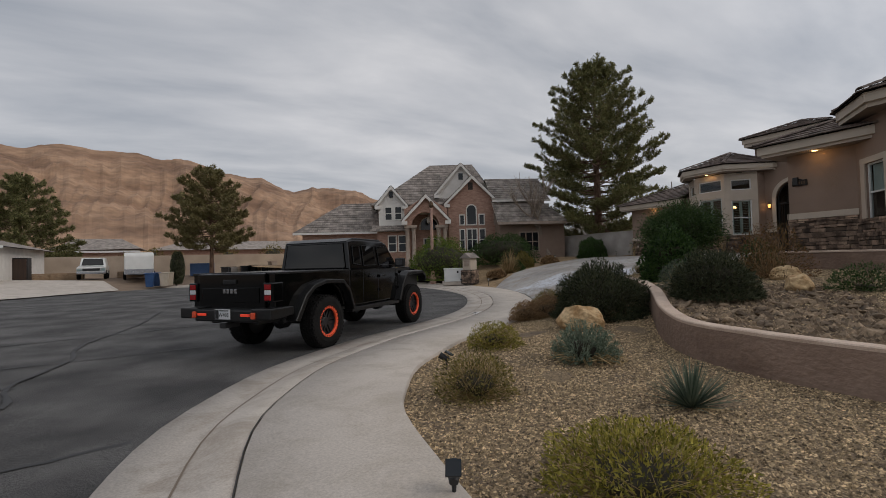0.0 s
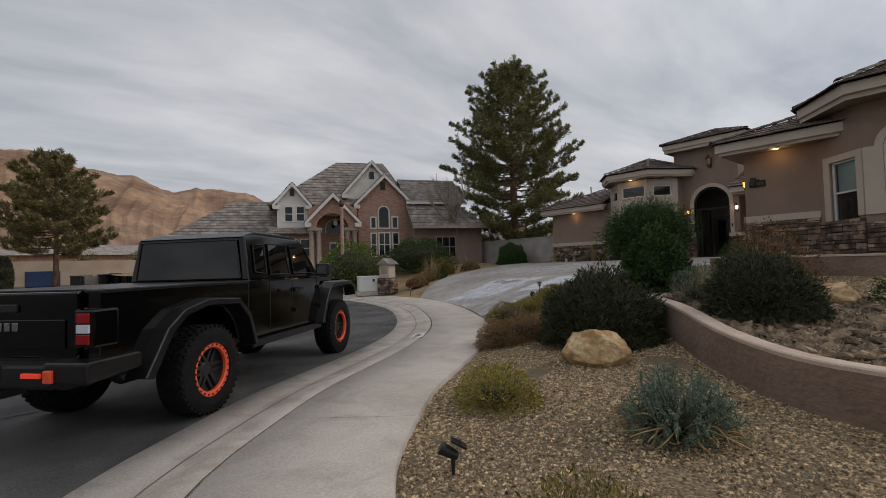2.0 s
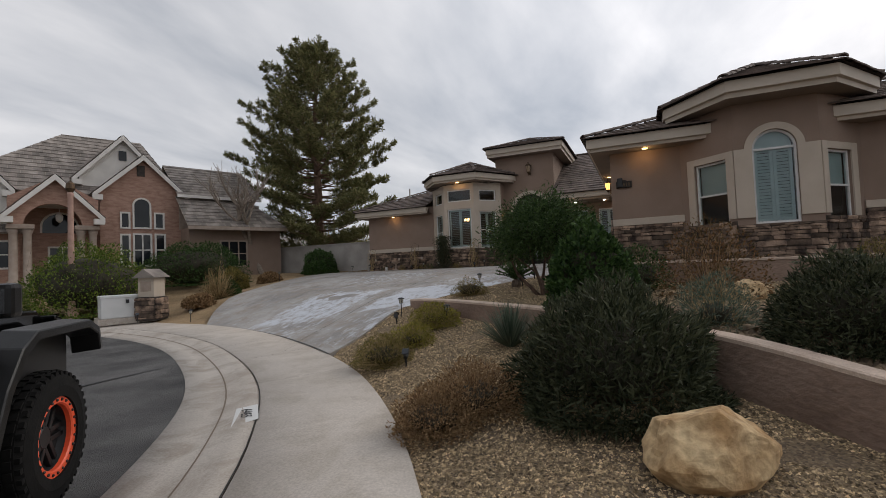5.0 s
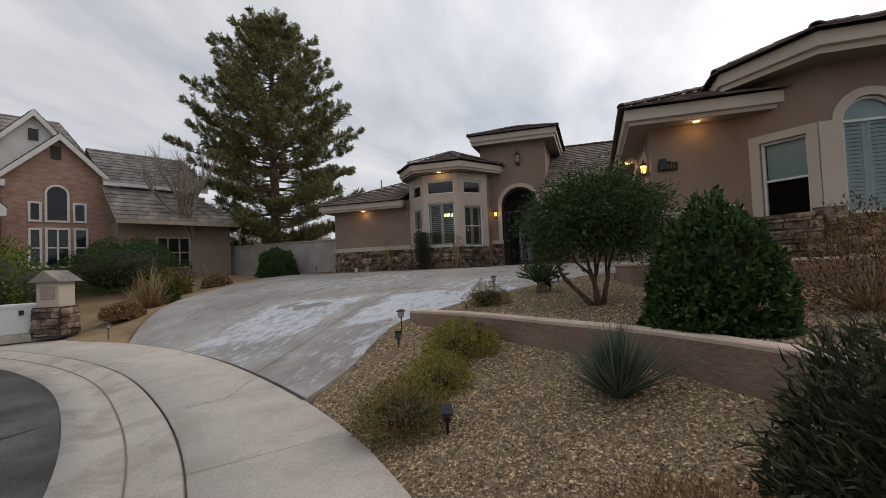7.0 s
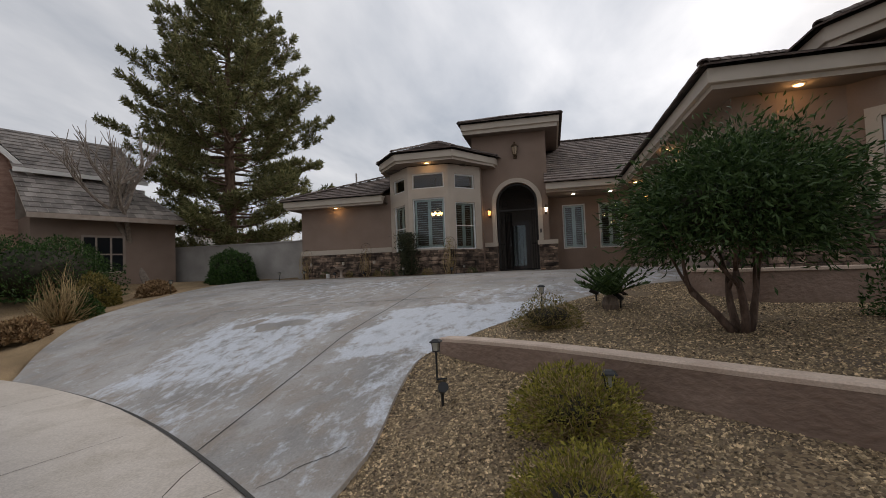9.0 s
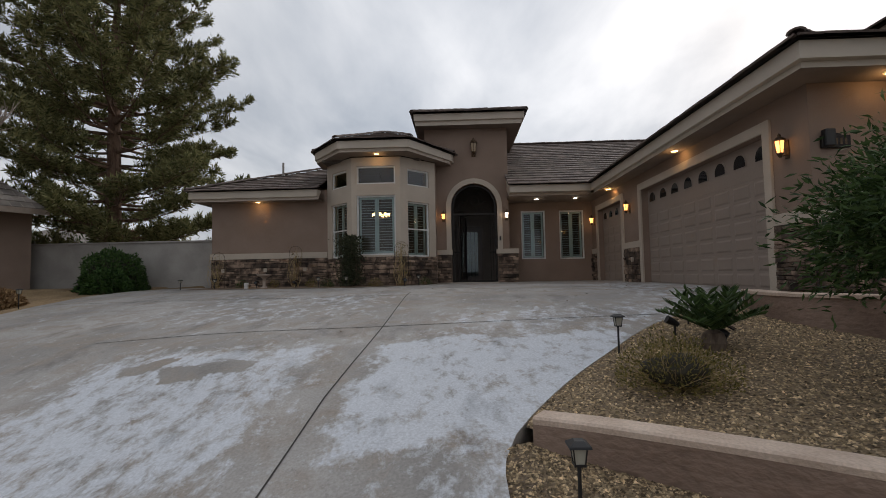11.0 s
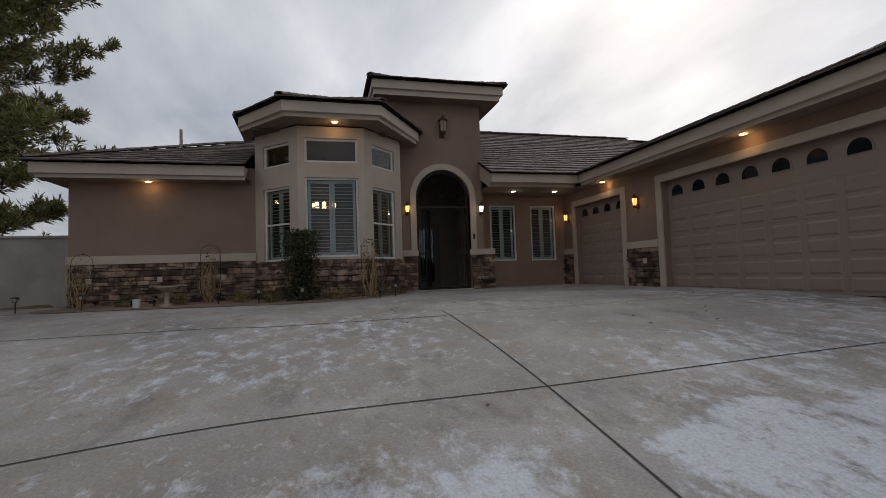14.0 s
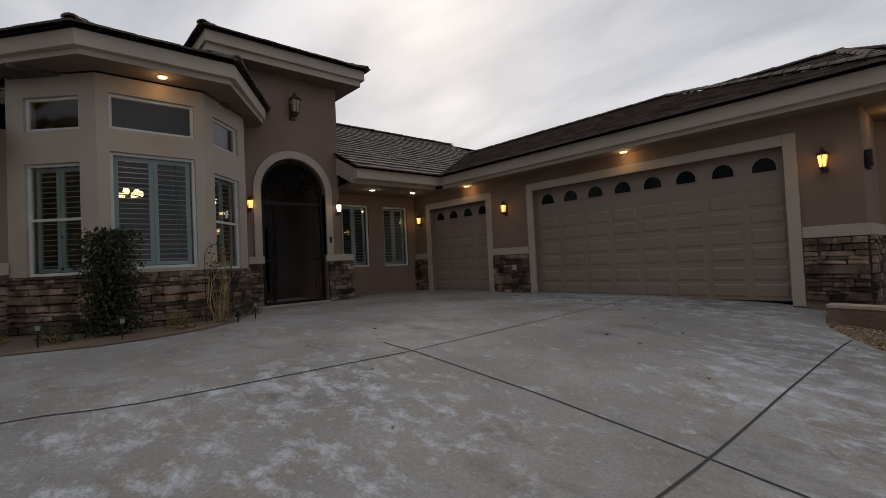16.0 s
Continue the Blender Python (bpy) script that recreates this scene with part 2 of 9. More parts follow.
def gravel_mat(name, cols, scale):
    """Crushed stone seen as a sheet: cells of several tones with relief."""
    m, n, l, p = nodes_of(name)
    ge = n.new("ShaderNodeNewGeometry")
    v = n.new("ShaderNodeTexVoronoi")
    v.inputs["Scale"].default_value = scale
    l.new(ge.outputs["Position"], v.inputs["Vector"])
    sx = n.new("ShaderNodeSeparateColor")
    l.new(v.outputs["Color"], sx.inputs[0])
    r = n.new("ShaderNodeValToRGB")
    while len(r.color_ramp.elements) < len(cols):
        r.color_ramp.elements.new(0.5)
    for k, c in enumerate(cols):
        r.color_ramp.elements[k].position = k / (len(cols) - 1)
        r.color_ramp.elements[k].color = (*c, 1)
    l.new(sx.outputs[0], r.inputs[0])
    t = n.new("ShaderNodeTexNoise")
    t.inputs["Scale"].default_value, t.inputs["Detail"].default_value = 0.8, 5
    l.new(ge.outputs["Position"], t.inputs["Vector"])
    r2 = n.new("ShaderNodeValToRGB")
    r2.color_ramp.elements[0].position, r2.color_ramp.elements[0].color = 0.52, (0, 0, 0, 1)
    r2.color_ramp.elements[1].position, r2.color_ramp.elements[1].color = 0.66, (0.8, 0.8, 0.8, 1)
    l.new(t.outputs[0], r2.inputs[0])
    x = n.new("ShaderNodeMix")
    x.data_type = "RGBA"
    l.new(r2.outputs[0], x.inputs[0])
    l.new(r.outputs[0], x.inputs[6])
    x.inputs[7].default_value = (0.115, 0.083, 0.058, 1)
    l.new(x.outputs[2], p.inputs["Base Color"])
    p.inputs["Roughness"].default_value = 0.9
    bp = n.new("ShaderNodeBump")
    bp.inputs["Strength"].default_value, bp.inputs["Distance"].default_value = 0.8, 0.012
    bp.invert = True
    l.new(v.outputs["Distance"], bp.inputs["Height"])
    l.new(bp.outputs[0], p.inputs["Normal"])
    return m


STUCCO = mat("brown_stucco", (0.24, 0.171, 0.130), (0.278, 0.200, 0.155), 1.2, 0.9, 0.5, 110, fine=0.06)
TRIM = mat("cream_stucco_trim", (0.46, 0.39, 0.315), (0.51, 0.435, 0.355), 2.0, 0.85, 0.25, 120, fine=0.04)
FASCIA = mat("cream_painted_fascia", (0.47, 0.405, 0.33), (0.52, 0.45, 0.37), 1.5, 0.6, 0.05, 60)
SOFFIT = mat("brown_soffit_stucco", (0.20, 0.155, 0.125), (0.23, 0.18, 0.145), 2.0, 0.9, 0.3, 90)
WALLCAP = mat("pale_pink_coping", (0.50, 0.38, 0.30), (0.62, 0.49, 0.395), 3.0, 0.9, 0.4, 50, fine=0.12)
YARDWALL = mat("weathered_stucco_wall", (0.195, 0.130, 0.097), (0.285, 0.20, 0.154), 1.1, 0.92, 1.0, 13, stretch=(1, 1, 1.6), fine=0.12)
TILE = mat("grey_brown_roof_tile", (0.095, 0.072, 0.062), (0.175, 0.135, 0.115), 3.0, 0.85, 0.3, 40, rand=0.28, fine=0.12)
TILE_DECK = plain("roof_underlay", (0.05, 0.04, 0.035), 0.95)
STONE = mat("ledger_stone", (0.055, 0.036, 0.027), (0.29, 0.205, 0.148), 4.0, 0.9, 0.7, 35, rand=0.68, fine=0.2)
MORTAR = mat("dark_joint", (0.045, 0.037, 0.032), (0.07, 0.058, 0.05), 10, 0.95)
GARAGE = mat("taupe_garage_door", (0.275, 0.22, 0.185), (0.305, 0.245, 0.205), 0.9, 0.55, 0.03, 25, fine=0.03)
VINYL = mat("white_vinyl", (0.62, 0.62, 0.60), (0.70, 0.70, 0.68), 4, 0.45)
SHUTTER = mat("pale_green_white_shutter", (0.50, 0.57, 0.55), (0.56, 0.62, 0.60), 4, 0.4)
GLASS = glass("window_glass", (0.72, 0.80, 0.80), 0.55)
DARKGLASS = plain("dark_window_glass", (0.010, 0.013, 0.016), 0.03, spec=0.4)
IRON = mat("black_iron", (0.012, 0.010, 0.009), (0.03, 0.024, 0.02), 20, 0.45, 0.1, 90, metal=0.6)
DARKWOOD = mat("dark_stained_wood", (0.03, 0.016, 0.010), (0.06, 0.032, 0.02), 4, 0.4, 0.15, 40, stretch=(1, 1, 0.1))
COPPER = mat("aged_bronze_lamp", (0.07, 0.045, 0.028), (0.13, 0.085, 0.05), 15, 0.45, 0.1, 60, metal=0.7)
# interior surfaces darkened in colour so that they read as unlit
ROOMDARK = mat("room_shade_dark", (0.09, 0.078, 0.065), (0.12, 0.10, 0.085), 2, 0.9)
WARM = glow("warm_lamp_glass", (1.0, 0.47, 0.13), 2.2)
COOLGLASS = glow("cool_lamp_glass", (1.0, 0.90, 0.76), 2.2)
WARMDISC = glow("warm_downlight", (1.0, 0.60, 0.24), 6.0)
COOLDISC = glow("cool_porch_light", (1.0, 0.93, 0.82), 10.0)
ASPHALT = mat("worn_asphalt", (0.040, 0.039, 0.039), (0.120, 0.116, 0.113), 0.8, 0.85, 1.0, 90, fine=0.75)
SIDEWALK = concrete_mat("sidewalk_concrete", (0.475, 0.425, 0.375), (0.545, 0.49, 0.435), (0.42, 0.37, 0.315))
CURB = concrete_mat("curb_concrete", (0.42, 0.375, 0.33), (0.50, 0.455, 0.405), (0.33, 0.285, 0.24))
DRIVE = concrete_mat("bleached_driveway_concrete", (0.245, 0.232, 0.218), (0.41, 0.39, 0.37), (0.30, 0.258, 0.218), 1.0)
JOINT = plain("dark_joint_filler", (0.05, 0.047, 0.043), 0.95)
GRAVEL = gravel_mat("tan_gravel", [(0.05, 0.034, 0.019), (0.175, 0.118, 0.066), (0.275, 0.198, 0.112), (0.10, 0.068, 0.039), (0.42, 0.315, 0.195)], 52)
GRAVELSTONE = mat("gravel_stone", (0.115, 0.078, 0.041), (0.56, 0.42, 0.252), 20, 0.9, 0.2, 60, rand=0.75)
ROCK = mat("river_rock", (0.075, 0.050, 0.031), (0.29, 0.21, 0.135), 6, 0.85, 0.4, 40, rand=0.4, fine=0.15)
BOULDER = mat("tan_sandstone_boulder", (0.35, 0.205, 0.088), (0.60, 0.44, 0.25), 4, 0.9, 0.9, 16, fine=0.2)
DIRT = mat("desert_soil", (0.165, 0.115, 0.078), (0.25, 0.18, 0.125), 0.6, 0.95, 0.8, 25, fine=0.25)
LAWN = mat("dormant_lawn", (0.20, 0.135, 0.070), (0.33, 0.228, 0.125), 0.7, 0.95, 0.9, 60, fine=0.35)
MOUNTAIN = mat("desert_mountain_rock", (0.205, 0.118, 0.072), (0.40, 0.252, 0.158), 0.012, 0.95, 0.0, 0.06, fine=0.22, detail=12, stretch=(1, 1, 2.2))
BLOCK = mat("grey_block_wall", (0.30, 0.275, 0.25), (0.38, 0.35, 0.32), 1.5, 0.92, 0.4, 50, fine=0.08)
BEIGEWALL = mat("beige_block_wall", (0.42, 0.33, 0.25), (0.50, 0.40, 0.31), 0.8, 0.92, 0.3, 30, fine=0.08)
BLACK = plain("black_plastic", (0.012, 0.012, 0.013), 0.5)
BARK = mat("grey_brown_bark", (0.085, 0.06, 0.045), (0.18, 0.135, 0.10), 12, 0.95, 0.9, 30, stretch=(1, 1, 0.3), fine=0.25)

# ---- building helpers ----
def mesh_ob(name, verts, faces, material, parent=None, label="", smooth=False):
    me = bpy.data.meshes.new(name)
    me.from_pydata([tuple(v) for v in verts], [], [tuple(f) for f in faces])
    me.update()
    if smooth:
        me.shade_smooth()
    if material:
        me.materials.append(material)
    ob = new(name, me)
    if parent:
        ob.parent = parent
    if label:
        ob["label"] = label
    return ob


def part(name, bm, material, parent=None, label="", smooth=False):
    me = bpy.data.meshes.new(name)
    bm.normal_update()
    bm.to_mesh(me)
    bm.free()
    if smooth:
        me.shade_smooth()
    me.materials.append(material)
    ob = new(name, me)
    if parent:
        ob.parent = parent
    if label:
        ob["label"] = label
    return ob


def piece(name, me, m, parent):
    ob = new(name, me)
    ob.parent = parent
    ob.matrix_basis = m
    return ob


def empty(name, m=None):
    ob = new(name)
    ob.empty_display_size = 0.2
    if m is not None:
        ob.matrix_basis = m
    return ob


def add_box(bm, a, b, m=None, bevel=0.0):
    """A box between two corners, bevelled where asked, in the frame m."""
    t = bmesh.new()
    vs = [t.verts.new((x, y, z)) for x in (a[0], b[0]) for y in (a[1], b[1]) for z in (a[2], b[2])]
    for f in ((0, 1, 3, 2), (4, 6, 7, 5), (0, 4, 5, 1), (2, 3, 7, 6), (0, 2, 6, 4), (1, 5, 7, 3)):
        t.faces.new([vs[i] for i in f])
    bmesh.ops.recalc_face_normals(t, faces=t.faces)
    if bevel:
        bmesh.ops.bevel(t, geom=t.edges[:], offset=bevel, segments=2, affect="EDGES", profile=0.6)
    join(bm, t, m)


def join(bm, t, m=None):
    if m is not None:
        bmesh.ops.transform(t, matrix=m, verts=t.verts)
    me = bpy.data.meshes.new("tmp")
    t.to_mesh(me)
    t.free()
    bm.from_mesh(me)
    bpy.data.meshes.remove(me)


def box(name, a, b, material, parent=None, m=None, bevel=0.0, label=""):
    bm = bmesh.new()
    add_box(bm, a, b, m, bevel)
    return part(name, bm, material, parent, label)


def add_tube(bm, pts, radii, sides=8, cap=True):
    """A tapered tube along points."""
    pts = [Vector(p) for p in pts]
    rings = []
    for i, p in enumerate(pts):
        d = (pts[min(i + 1, len(pts) - 1)] - pts[max(i - 1, 0)]).normalized()
        s = d.orthogonal().normalized() if i == 0 else (s - d * s.dot(d)).normalized()
        t = d.cross(s)
        r = radii[i] if isinstance(radii, (list, tuple)) else radii
        rings.append([bm.verts.new(p + (s * math.cos(2 * math.pi * k / sides) + t * math.sin(2 * math.pi * k / sides)) * r) for k in range(sides)])
    for a, b in zip(rings, rings[1:]):
        for k in range(sides):
            bm.faces.new((a[k], a[(k + 1) % sides], b[(k + 1) % sides], b[k]))
    if cap:
        bm.faces.new(rings[0][::-1])
        bm.faces.new(rings[-1])


def add_lathe(bm, profile, sides=16, m=None, closed=False):
    """A body turned round z from (radius, height) pairs."""
    t = bmesh.new()
    rings = [[t.verts.new((max(r, 0.0005) * math.cos(2 * math.pi * k / sides), max(r, 0.0005) * math.sin(2 * math.pi * k / sides), z)) for k in range(sides)] for r, z in profile]
    for a, b in zip(rings, rings[1:]):
        for k in range(sides):
            t.faces.new((a[k], a[(k + 1) % sides], b[(k + 1) % sides], b[k]))
    if closed:
        for k in range(sides):
            t.faces.new((rings[-1][k], rings[-1][(k + 1) % sides], rings[0][(k + 1) % sides], rings[0][k]))
    else:
        t.faces.new(rings[0][::-1])
        t.faces.new(rings[-1])
    bmesh.ops.recalc_face_normals(t, faces=t.faces)
    join(bm, t, m)


def add_prism(bm, outline, h, m=None, bevel=0.0):
    """A flat outline (x, y) raised by h along z."""
    t = bmesh.new()
    f = t.faces.new([t.verts.new((x, y, 0)) for x, y in outline])
    r = bmesh.ops.extrude_face_region(t, geom=[f])
    bmesh.ops.translate(t, verts=[v for v in r["geom"] if isinstance(v, bmesh.types.BMVert)], vec=(0, 0, h))
    bmesh.ops.recalc_face_normals(t, faces=t.faces)
    if bevel:
        bmesh.ops.bevel(t, geom=t.edges[:], offset=bevel, segments=2, affect="EDGES", profile=0.6)
    join(bm, t, m)


def smooth_line(pts, n):
    """n points spread evenly along a smooth curve through pts."""
    pts = np.array(pts, float)
    ext = np.vstack([2 * pts[0] - pts[1], pts, 2 * pts[-1] - pts[-2]])
    out = []
    for i in range(1, len(ext) - 2):
        p0, p1, p2, p3 = ext[i - 1:i + 3]
        for t in np.linspace(0, 1, 16, endpoint=False):
            out.append(0.5 * (2 * p1 + (p2 - p0) * t + (2 * p0 - 5 * p1 + 4 * p2 - p3) * t ** 2 + (3 * p1 - p0 - 3 * p2 + p3) * t ** 3))
    out.append(pts[-1])
    out = np.array(out)
    d = np.r_[0, np.cumsum(np.linalg.norm(np.diff(out[:, :2], axis=0), axis=1))]
    s = np.linspace(0, d[-1], n)
    return np.stack([np.interp(s, d, out[:, k]) for k in range(out.shape[1])], axis=1)


def offset_line(line, d):
    """The line moved to its right by d (in plan)."""
    t = np.gradient(line[:, :2], axis=0)
    t /= np.linalg.norm(t, axis=1)[:, None]
    out = line.copy()
    out[:, 0] += t[:, 1] * d
    out[:, 1] -= t[:, 0] * d
    return out


def ruled(lines, rows=None):
    """A sheet that runs through lines of equal length, as verts and faces."""
    n = len(lines[0])
    verts = np.vstack(lines)
    faces = [(k * n + i, k * n + i + 1, (k + 1) * n + i + 1, (k + 1) * n + i) for k in range(len(lines) - 1) for i in range(n - 1)]
    return verts, faces


def facing_up(verts, faces):
    out = []
    for f in faces:
        a, b, c = (np.array(verts[i][:2]) for i in (f[0], f[1], f[2]))
        cr = (b[0] - a[0]) * (c[1] - a[1]) - (b[1] - a[1]) * (c[0] - a[0])
        out.append(f if cr > 0 else f[::-1])
    return out

# ---- ground: street, kerb, pavement, driveway, terraces ----
KERB = [(-0.3, -45), (-0.3, -20), (-0.35, -8), (-0.25, -2), (-0.05, 1.5), (0.18, 3.38), (0.45, 4.74), (0.9, 5.75), (1.65, 6.95), (2.7, 8.0), (3.58, 8.75), (4.4, 9.3), (6.2, 10.55), (8.0, 12.2), (9.65, 14.4),
        (11.2, 17.2), (12.2, 20.4), (12.6, 24.0), (12.2, 28.0), (10.6, 32.0), (7.5, 36.0), (3.5, 39.2), (-2.0, 41.2)]


def street_z(y):
    return 0.0 + 0.006 * max(0.0, y - 15.0)


kerb = smooth_line([(x, y, street_z(y)) for x, y in KERB], 220)


def strip(name, line, offs, material, kind_label, parent=None):
    """A band along the line: offs are (distance to the right, height) pairs."""
    ls = []
    for d, h in offs:
        o = offset_line(line, d)
        o[:, 2] += h
        ls.append(o)
    v, f = ruled(ls)
    ob = mesh_ob(name, v, facing_up(v, f), material, parent, smooth=True)
    return tagged(ob, kind_label, name.split("_")[0], kind="structure")


strip("curb", kerb, [(-0.98, -0.19), (-0.95, -0.055), (-0.60, -0.075), (-0.42, -0.055), (-0.18, -0.002), (-0.02, 0.002), (0.0, -0.02)], CURB, "worn rolled concrete curb and gutter with rust stains")
STAIN = plain("gutter_dirt", (0.21, 0.165, 0.125), 0.95)
strip("gutter_line", kerb, [(-0.425, -0.052), (-0.405, -0.047)], STAIN, "thin dirty flow line along the gutter")
WALK_W = 1.42
strip("pavement", kerb, [(0.012, -0.02), (0.022, 0.0), (0.7, 0.02), (WALK_W - 0.01, 0.045), (WALK_W, 0.03), (WALK_W + 0.01, -0.1)], SIDEWALK, "pale curving concrete pavement with cracks and joints")
bm = bmesh.new()
jl = offset_line(kerb, 0.006)
for i in range(len(jl) - 1):
    a, b = jl[i], jl[i + 1]
    d = np.array([-(b - a)[1], (b - a)[0], 0])
    d = d / np.linalg.norm(d) * 0.006
    bm.faces.new([bm.verts.new(p + np.array([0, 0, 0.0025])) for p in (a + d, a - d, b - d, b + d)])
tagged(part("pavement_joint", bm, JOINT), "dark expansion joint between curb and pavement", "joint", kind="structure")

# asphalt: one sheet with the far side of the turning circle
edge = offset_line(kerb, -0.93)


def kerb_x(y):
    """Easternmost asphalt at this y."""
    k = edge[:, 1]
    top = np.argmax(k[:])
    return float(np.interp(y, edge[:top + 1, 1], edge[:top + 1, 0]))


rv, rf = [], []
for y in np.linspace(-60, 40.5, 200):
    xe = kerb_x(y)
    for s in np.linspace(0, 1, 14):
        x = xe - 0.0 - s ** 1.6 * 60
        rv.append((x, y, street_z(y) - 0.07 - 0.02 * min(1, s * 8) + 0.008 * math.sin(x * 0.9) * math.sin(y * 0.6)))
for j in range(199):
    for i in range(13):
        n0 = j * 14 + i
        rf.append((n0, n0 + 1, n0 + 15, n0 + 14))
tagged(mesh_ob("road", rv, facing_up(rv, rf), ASPHALT, smooth=True), "worn dark grey asphalt road with sealed cracks", "road", kind="structure")


def crack(pts, w, z=0.006):
    """A sealed crack: a thin wandering ribbon of tar on the asphalt."""
    line = smooth_line([(x, y, 0) for x, y in pts], 40)
    random.seed(len(pts) * 7 + int(pts[0][0] * 10))
    bmc = bmesh.new()
    prev = None
    for i, p in enumerate(line):
        t = line[min(i + 1, 39)] - line[max(i - 1, 0)]
        nn = np.array([-t[1], t[0]]) / np.hypot(t[0], t[1])
        jx, ww = random.uniform(-0.03, 0.03), w * random.uniform(0.6, 1.3)
        zz = street_z(p[1]) - 0.078 + z + 0.008 * math.sin(p[0] * 0.9) * math.sin(p[1] * 0.6)
        a = bmc.verts.new((p[0] + nn[0] * (jx + ww), p[1] + nn[1] * (jx + ww), zz))
        b = bmc.verts.new((p[0] + nn[0] * (jx - ww), p[1] + nn[1] * (jx - ww), zz))
        if prev:
            bmc.faces.new((prev[0], prev[1], b, a))
        prev = (a, b)
    bmesh.ops.recalc_face_normals(bmc, faces=bmc.faces)
    return part("crack", bmc, TAR)


TAR = plain("crack_tar", (0.018, 0.018, 0.019), 0.55)
road_ob = bpy.data.objects["road"]
for pts, w in (([(-0.4, 5.15), (-1.6, 5.0), (-3.2, 5.4), (-6, 5.2)], 0.03), ([(-2.0, 7.2), (-2.3, 8.6), (-2.0, 10.5), (-2.2, 12.5), (-1.5, 16), (-1.2, 20)], 0.035), ([(-6, 9.8), (-3, 10.2), (-1, 10.4), (1.0, 10.6)], 0.025),
               ([(-8, 13), (-4, 13.4), (0, 14.5), (4, 15.5), (9, 15.4)], 0.03), ([(-2.2, 8.4), (-3.5, 8.8), (-6, 8.3)], 0.03), ([(5.5, 12.2), (6.5, 14.5), (8, 17), (9, 20)], 0.025), ([(-10, 20), (-4, 21), (3, 20.5), (10, 22)], 0.03)):
    crack(pts, w).parent = road_ob

# driveway
walk_in = offset_line(kerb, WALK_W)
walk_fine = smooth_line(walk_in[100:185, :2].tolist(), 900)
GU = [8.0, 9.4, 11.0, 12.0, 13.0, 15.0, 16.7, 18.0, 19.7, 21.5, 24.0, 60.0]
GZ = [0.02, 0.045, 0.17, 0.36, 0.57, 0.87, 1.09, 1.25, 1.42, 1.50, 1.52, 1.52]


def drive_z(x, y):
    """Height of the driveway: it leaves the pavement's edge and eases up to the garage."""
    d = float(np.sqrt(((walk_fine - np.array([x, y])) ** 2).sum(1).min()))
    return min(float(np.interp(x - 0.3 * (y - 14), GU, GZ)), 0.045 + 0.27 * d)


ka = int(np.argmin(np.hypot(walk_in[:, 0] - 10.15, walk_in[:, 1] - 12.35)))
kb = int(np.argmin(np.hypot(walk_in[:, 0] - 13.45, walk_in[:, 1] - 20.0)))
D_NEAR = smooth_line([tuple(p[:2]) for p in walk_in[ka:kb + 1]], 40)
D_RIGHT = smooth_line([tuple(D_NEAR[0]), (11.0, 12.45), (12.0, 12.55), (12.95, 12.55), (13.8, 12.1), (14.9, 11.25), (16.0, 10.3), (16.75, 9.3), (16.95, 8.4), (16.95, 7.55)], 60)
D_LEFT = smooth_line([tuple(D_NEAR[-1]), (15.2, 21.4), (17.5, 22.6), (20.5, 23.2), (25.8, 23.4)], 60)
# grid between right and left edges, row by row towards the house
NR = 60
rows_ = []
for k in range(NR + 1):
    s = k / NR
    if s < 0.62:
        u = s / 0.62
        rgt, lft = D_RIGHT[int(round(u * 59))], D_LEFT[int(round(u * 59))]
    else:
        u = (s - 0.62) / 0.38
        rgt, lft = np.array([16.95 + u * 10.6, 7.55]), np.array([25.8 + u * 1.75, 23.4])
    row = []
    for q in np.linspace(0, 1, 46):
        # rows bow towards the street like the pavement's edge
        p = rgt * (1 - q) + lft * q
        if s < 0.62:
            c = D_NEAR[int(round(q * 39))] * (1 - u) + (np.array([16.95, 7.8]) * (1 - q) + np.array([25.8, 23.4]) * q) * u
            base = (D_NEAR[0] * (1 - q) + D_NEAR[-1] * q) * (1 - u) + (np.array([16.95, 7.8]) * (1 - q) + np.array([25.8, 23.4]) * q) * u
            p = p + (c - base)
        row.append((p[0], p[1], drive_z(p[0], p[1])))
    rows_.append(row)
dv = [p for r in rows_ for p in r]
df = [(k * 46 + i, k * 46 + i + 1, (k + 1) * 46 + i + 1, (k + 1) * 46 + i) for k in range(NR) for i in range(45)]
tagged(mesh_ob("driveway", dv, facing_up(dv, df), DRIVE, smooth=True), "sloping grey concrete driveway with chalky white bleached patches", "driveway", kind="structure")
drive_ob = bpy.data.objects["driveway"]
rim = [dv[i] for i in range(46)] + [dv[k * 46 + 45] for k in range(1, NR + 1)] + [dv[NR * 46 + i] for i in range(44, -1, -1)] + [dv[k * 46] for k in range(NR - 1, 0, -1)]
nrim = len(rim)
mesh_ob("slab_edge", rim + [(x, y, z - 0.35) for x, y, z in rim], [(k, (k + 1) % nrim, (k + 1) % nrim + nrim, k + nrim) for k in range(nrim)], CURB, drive_ob)


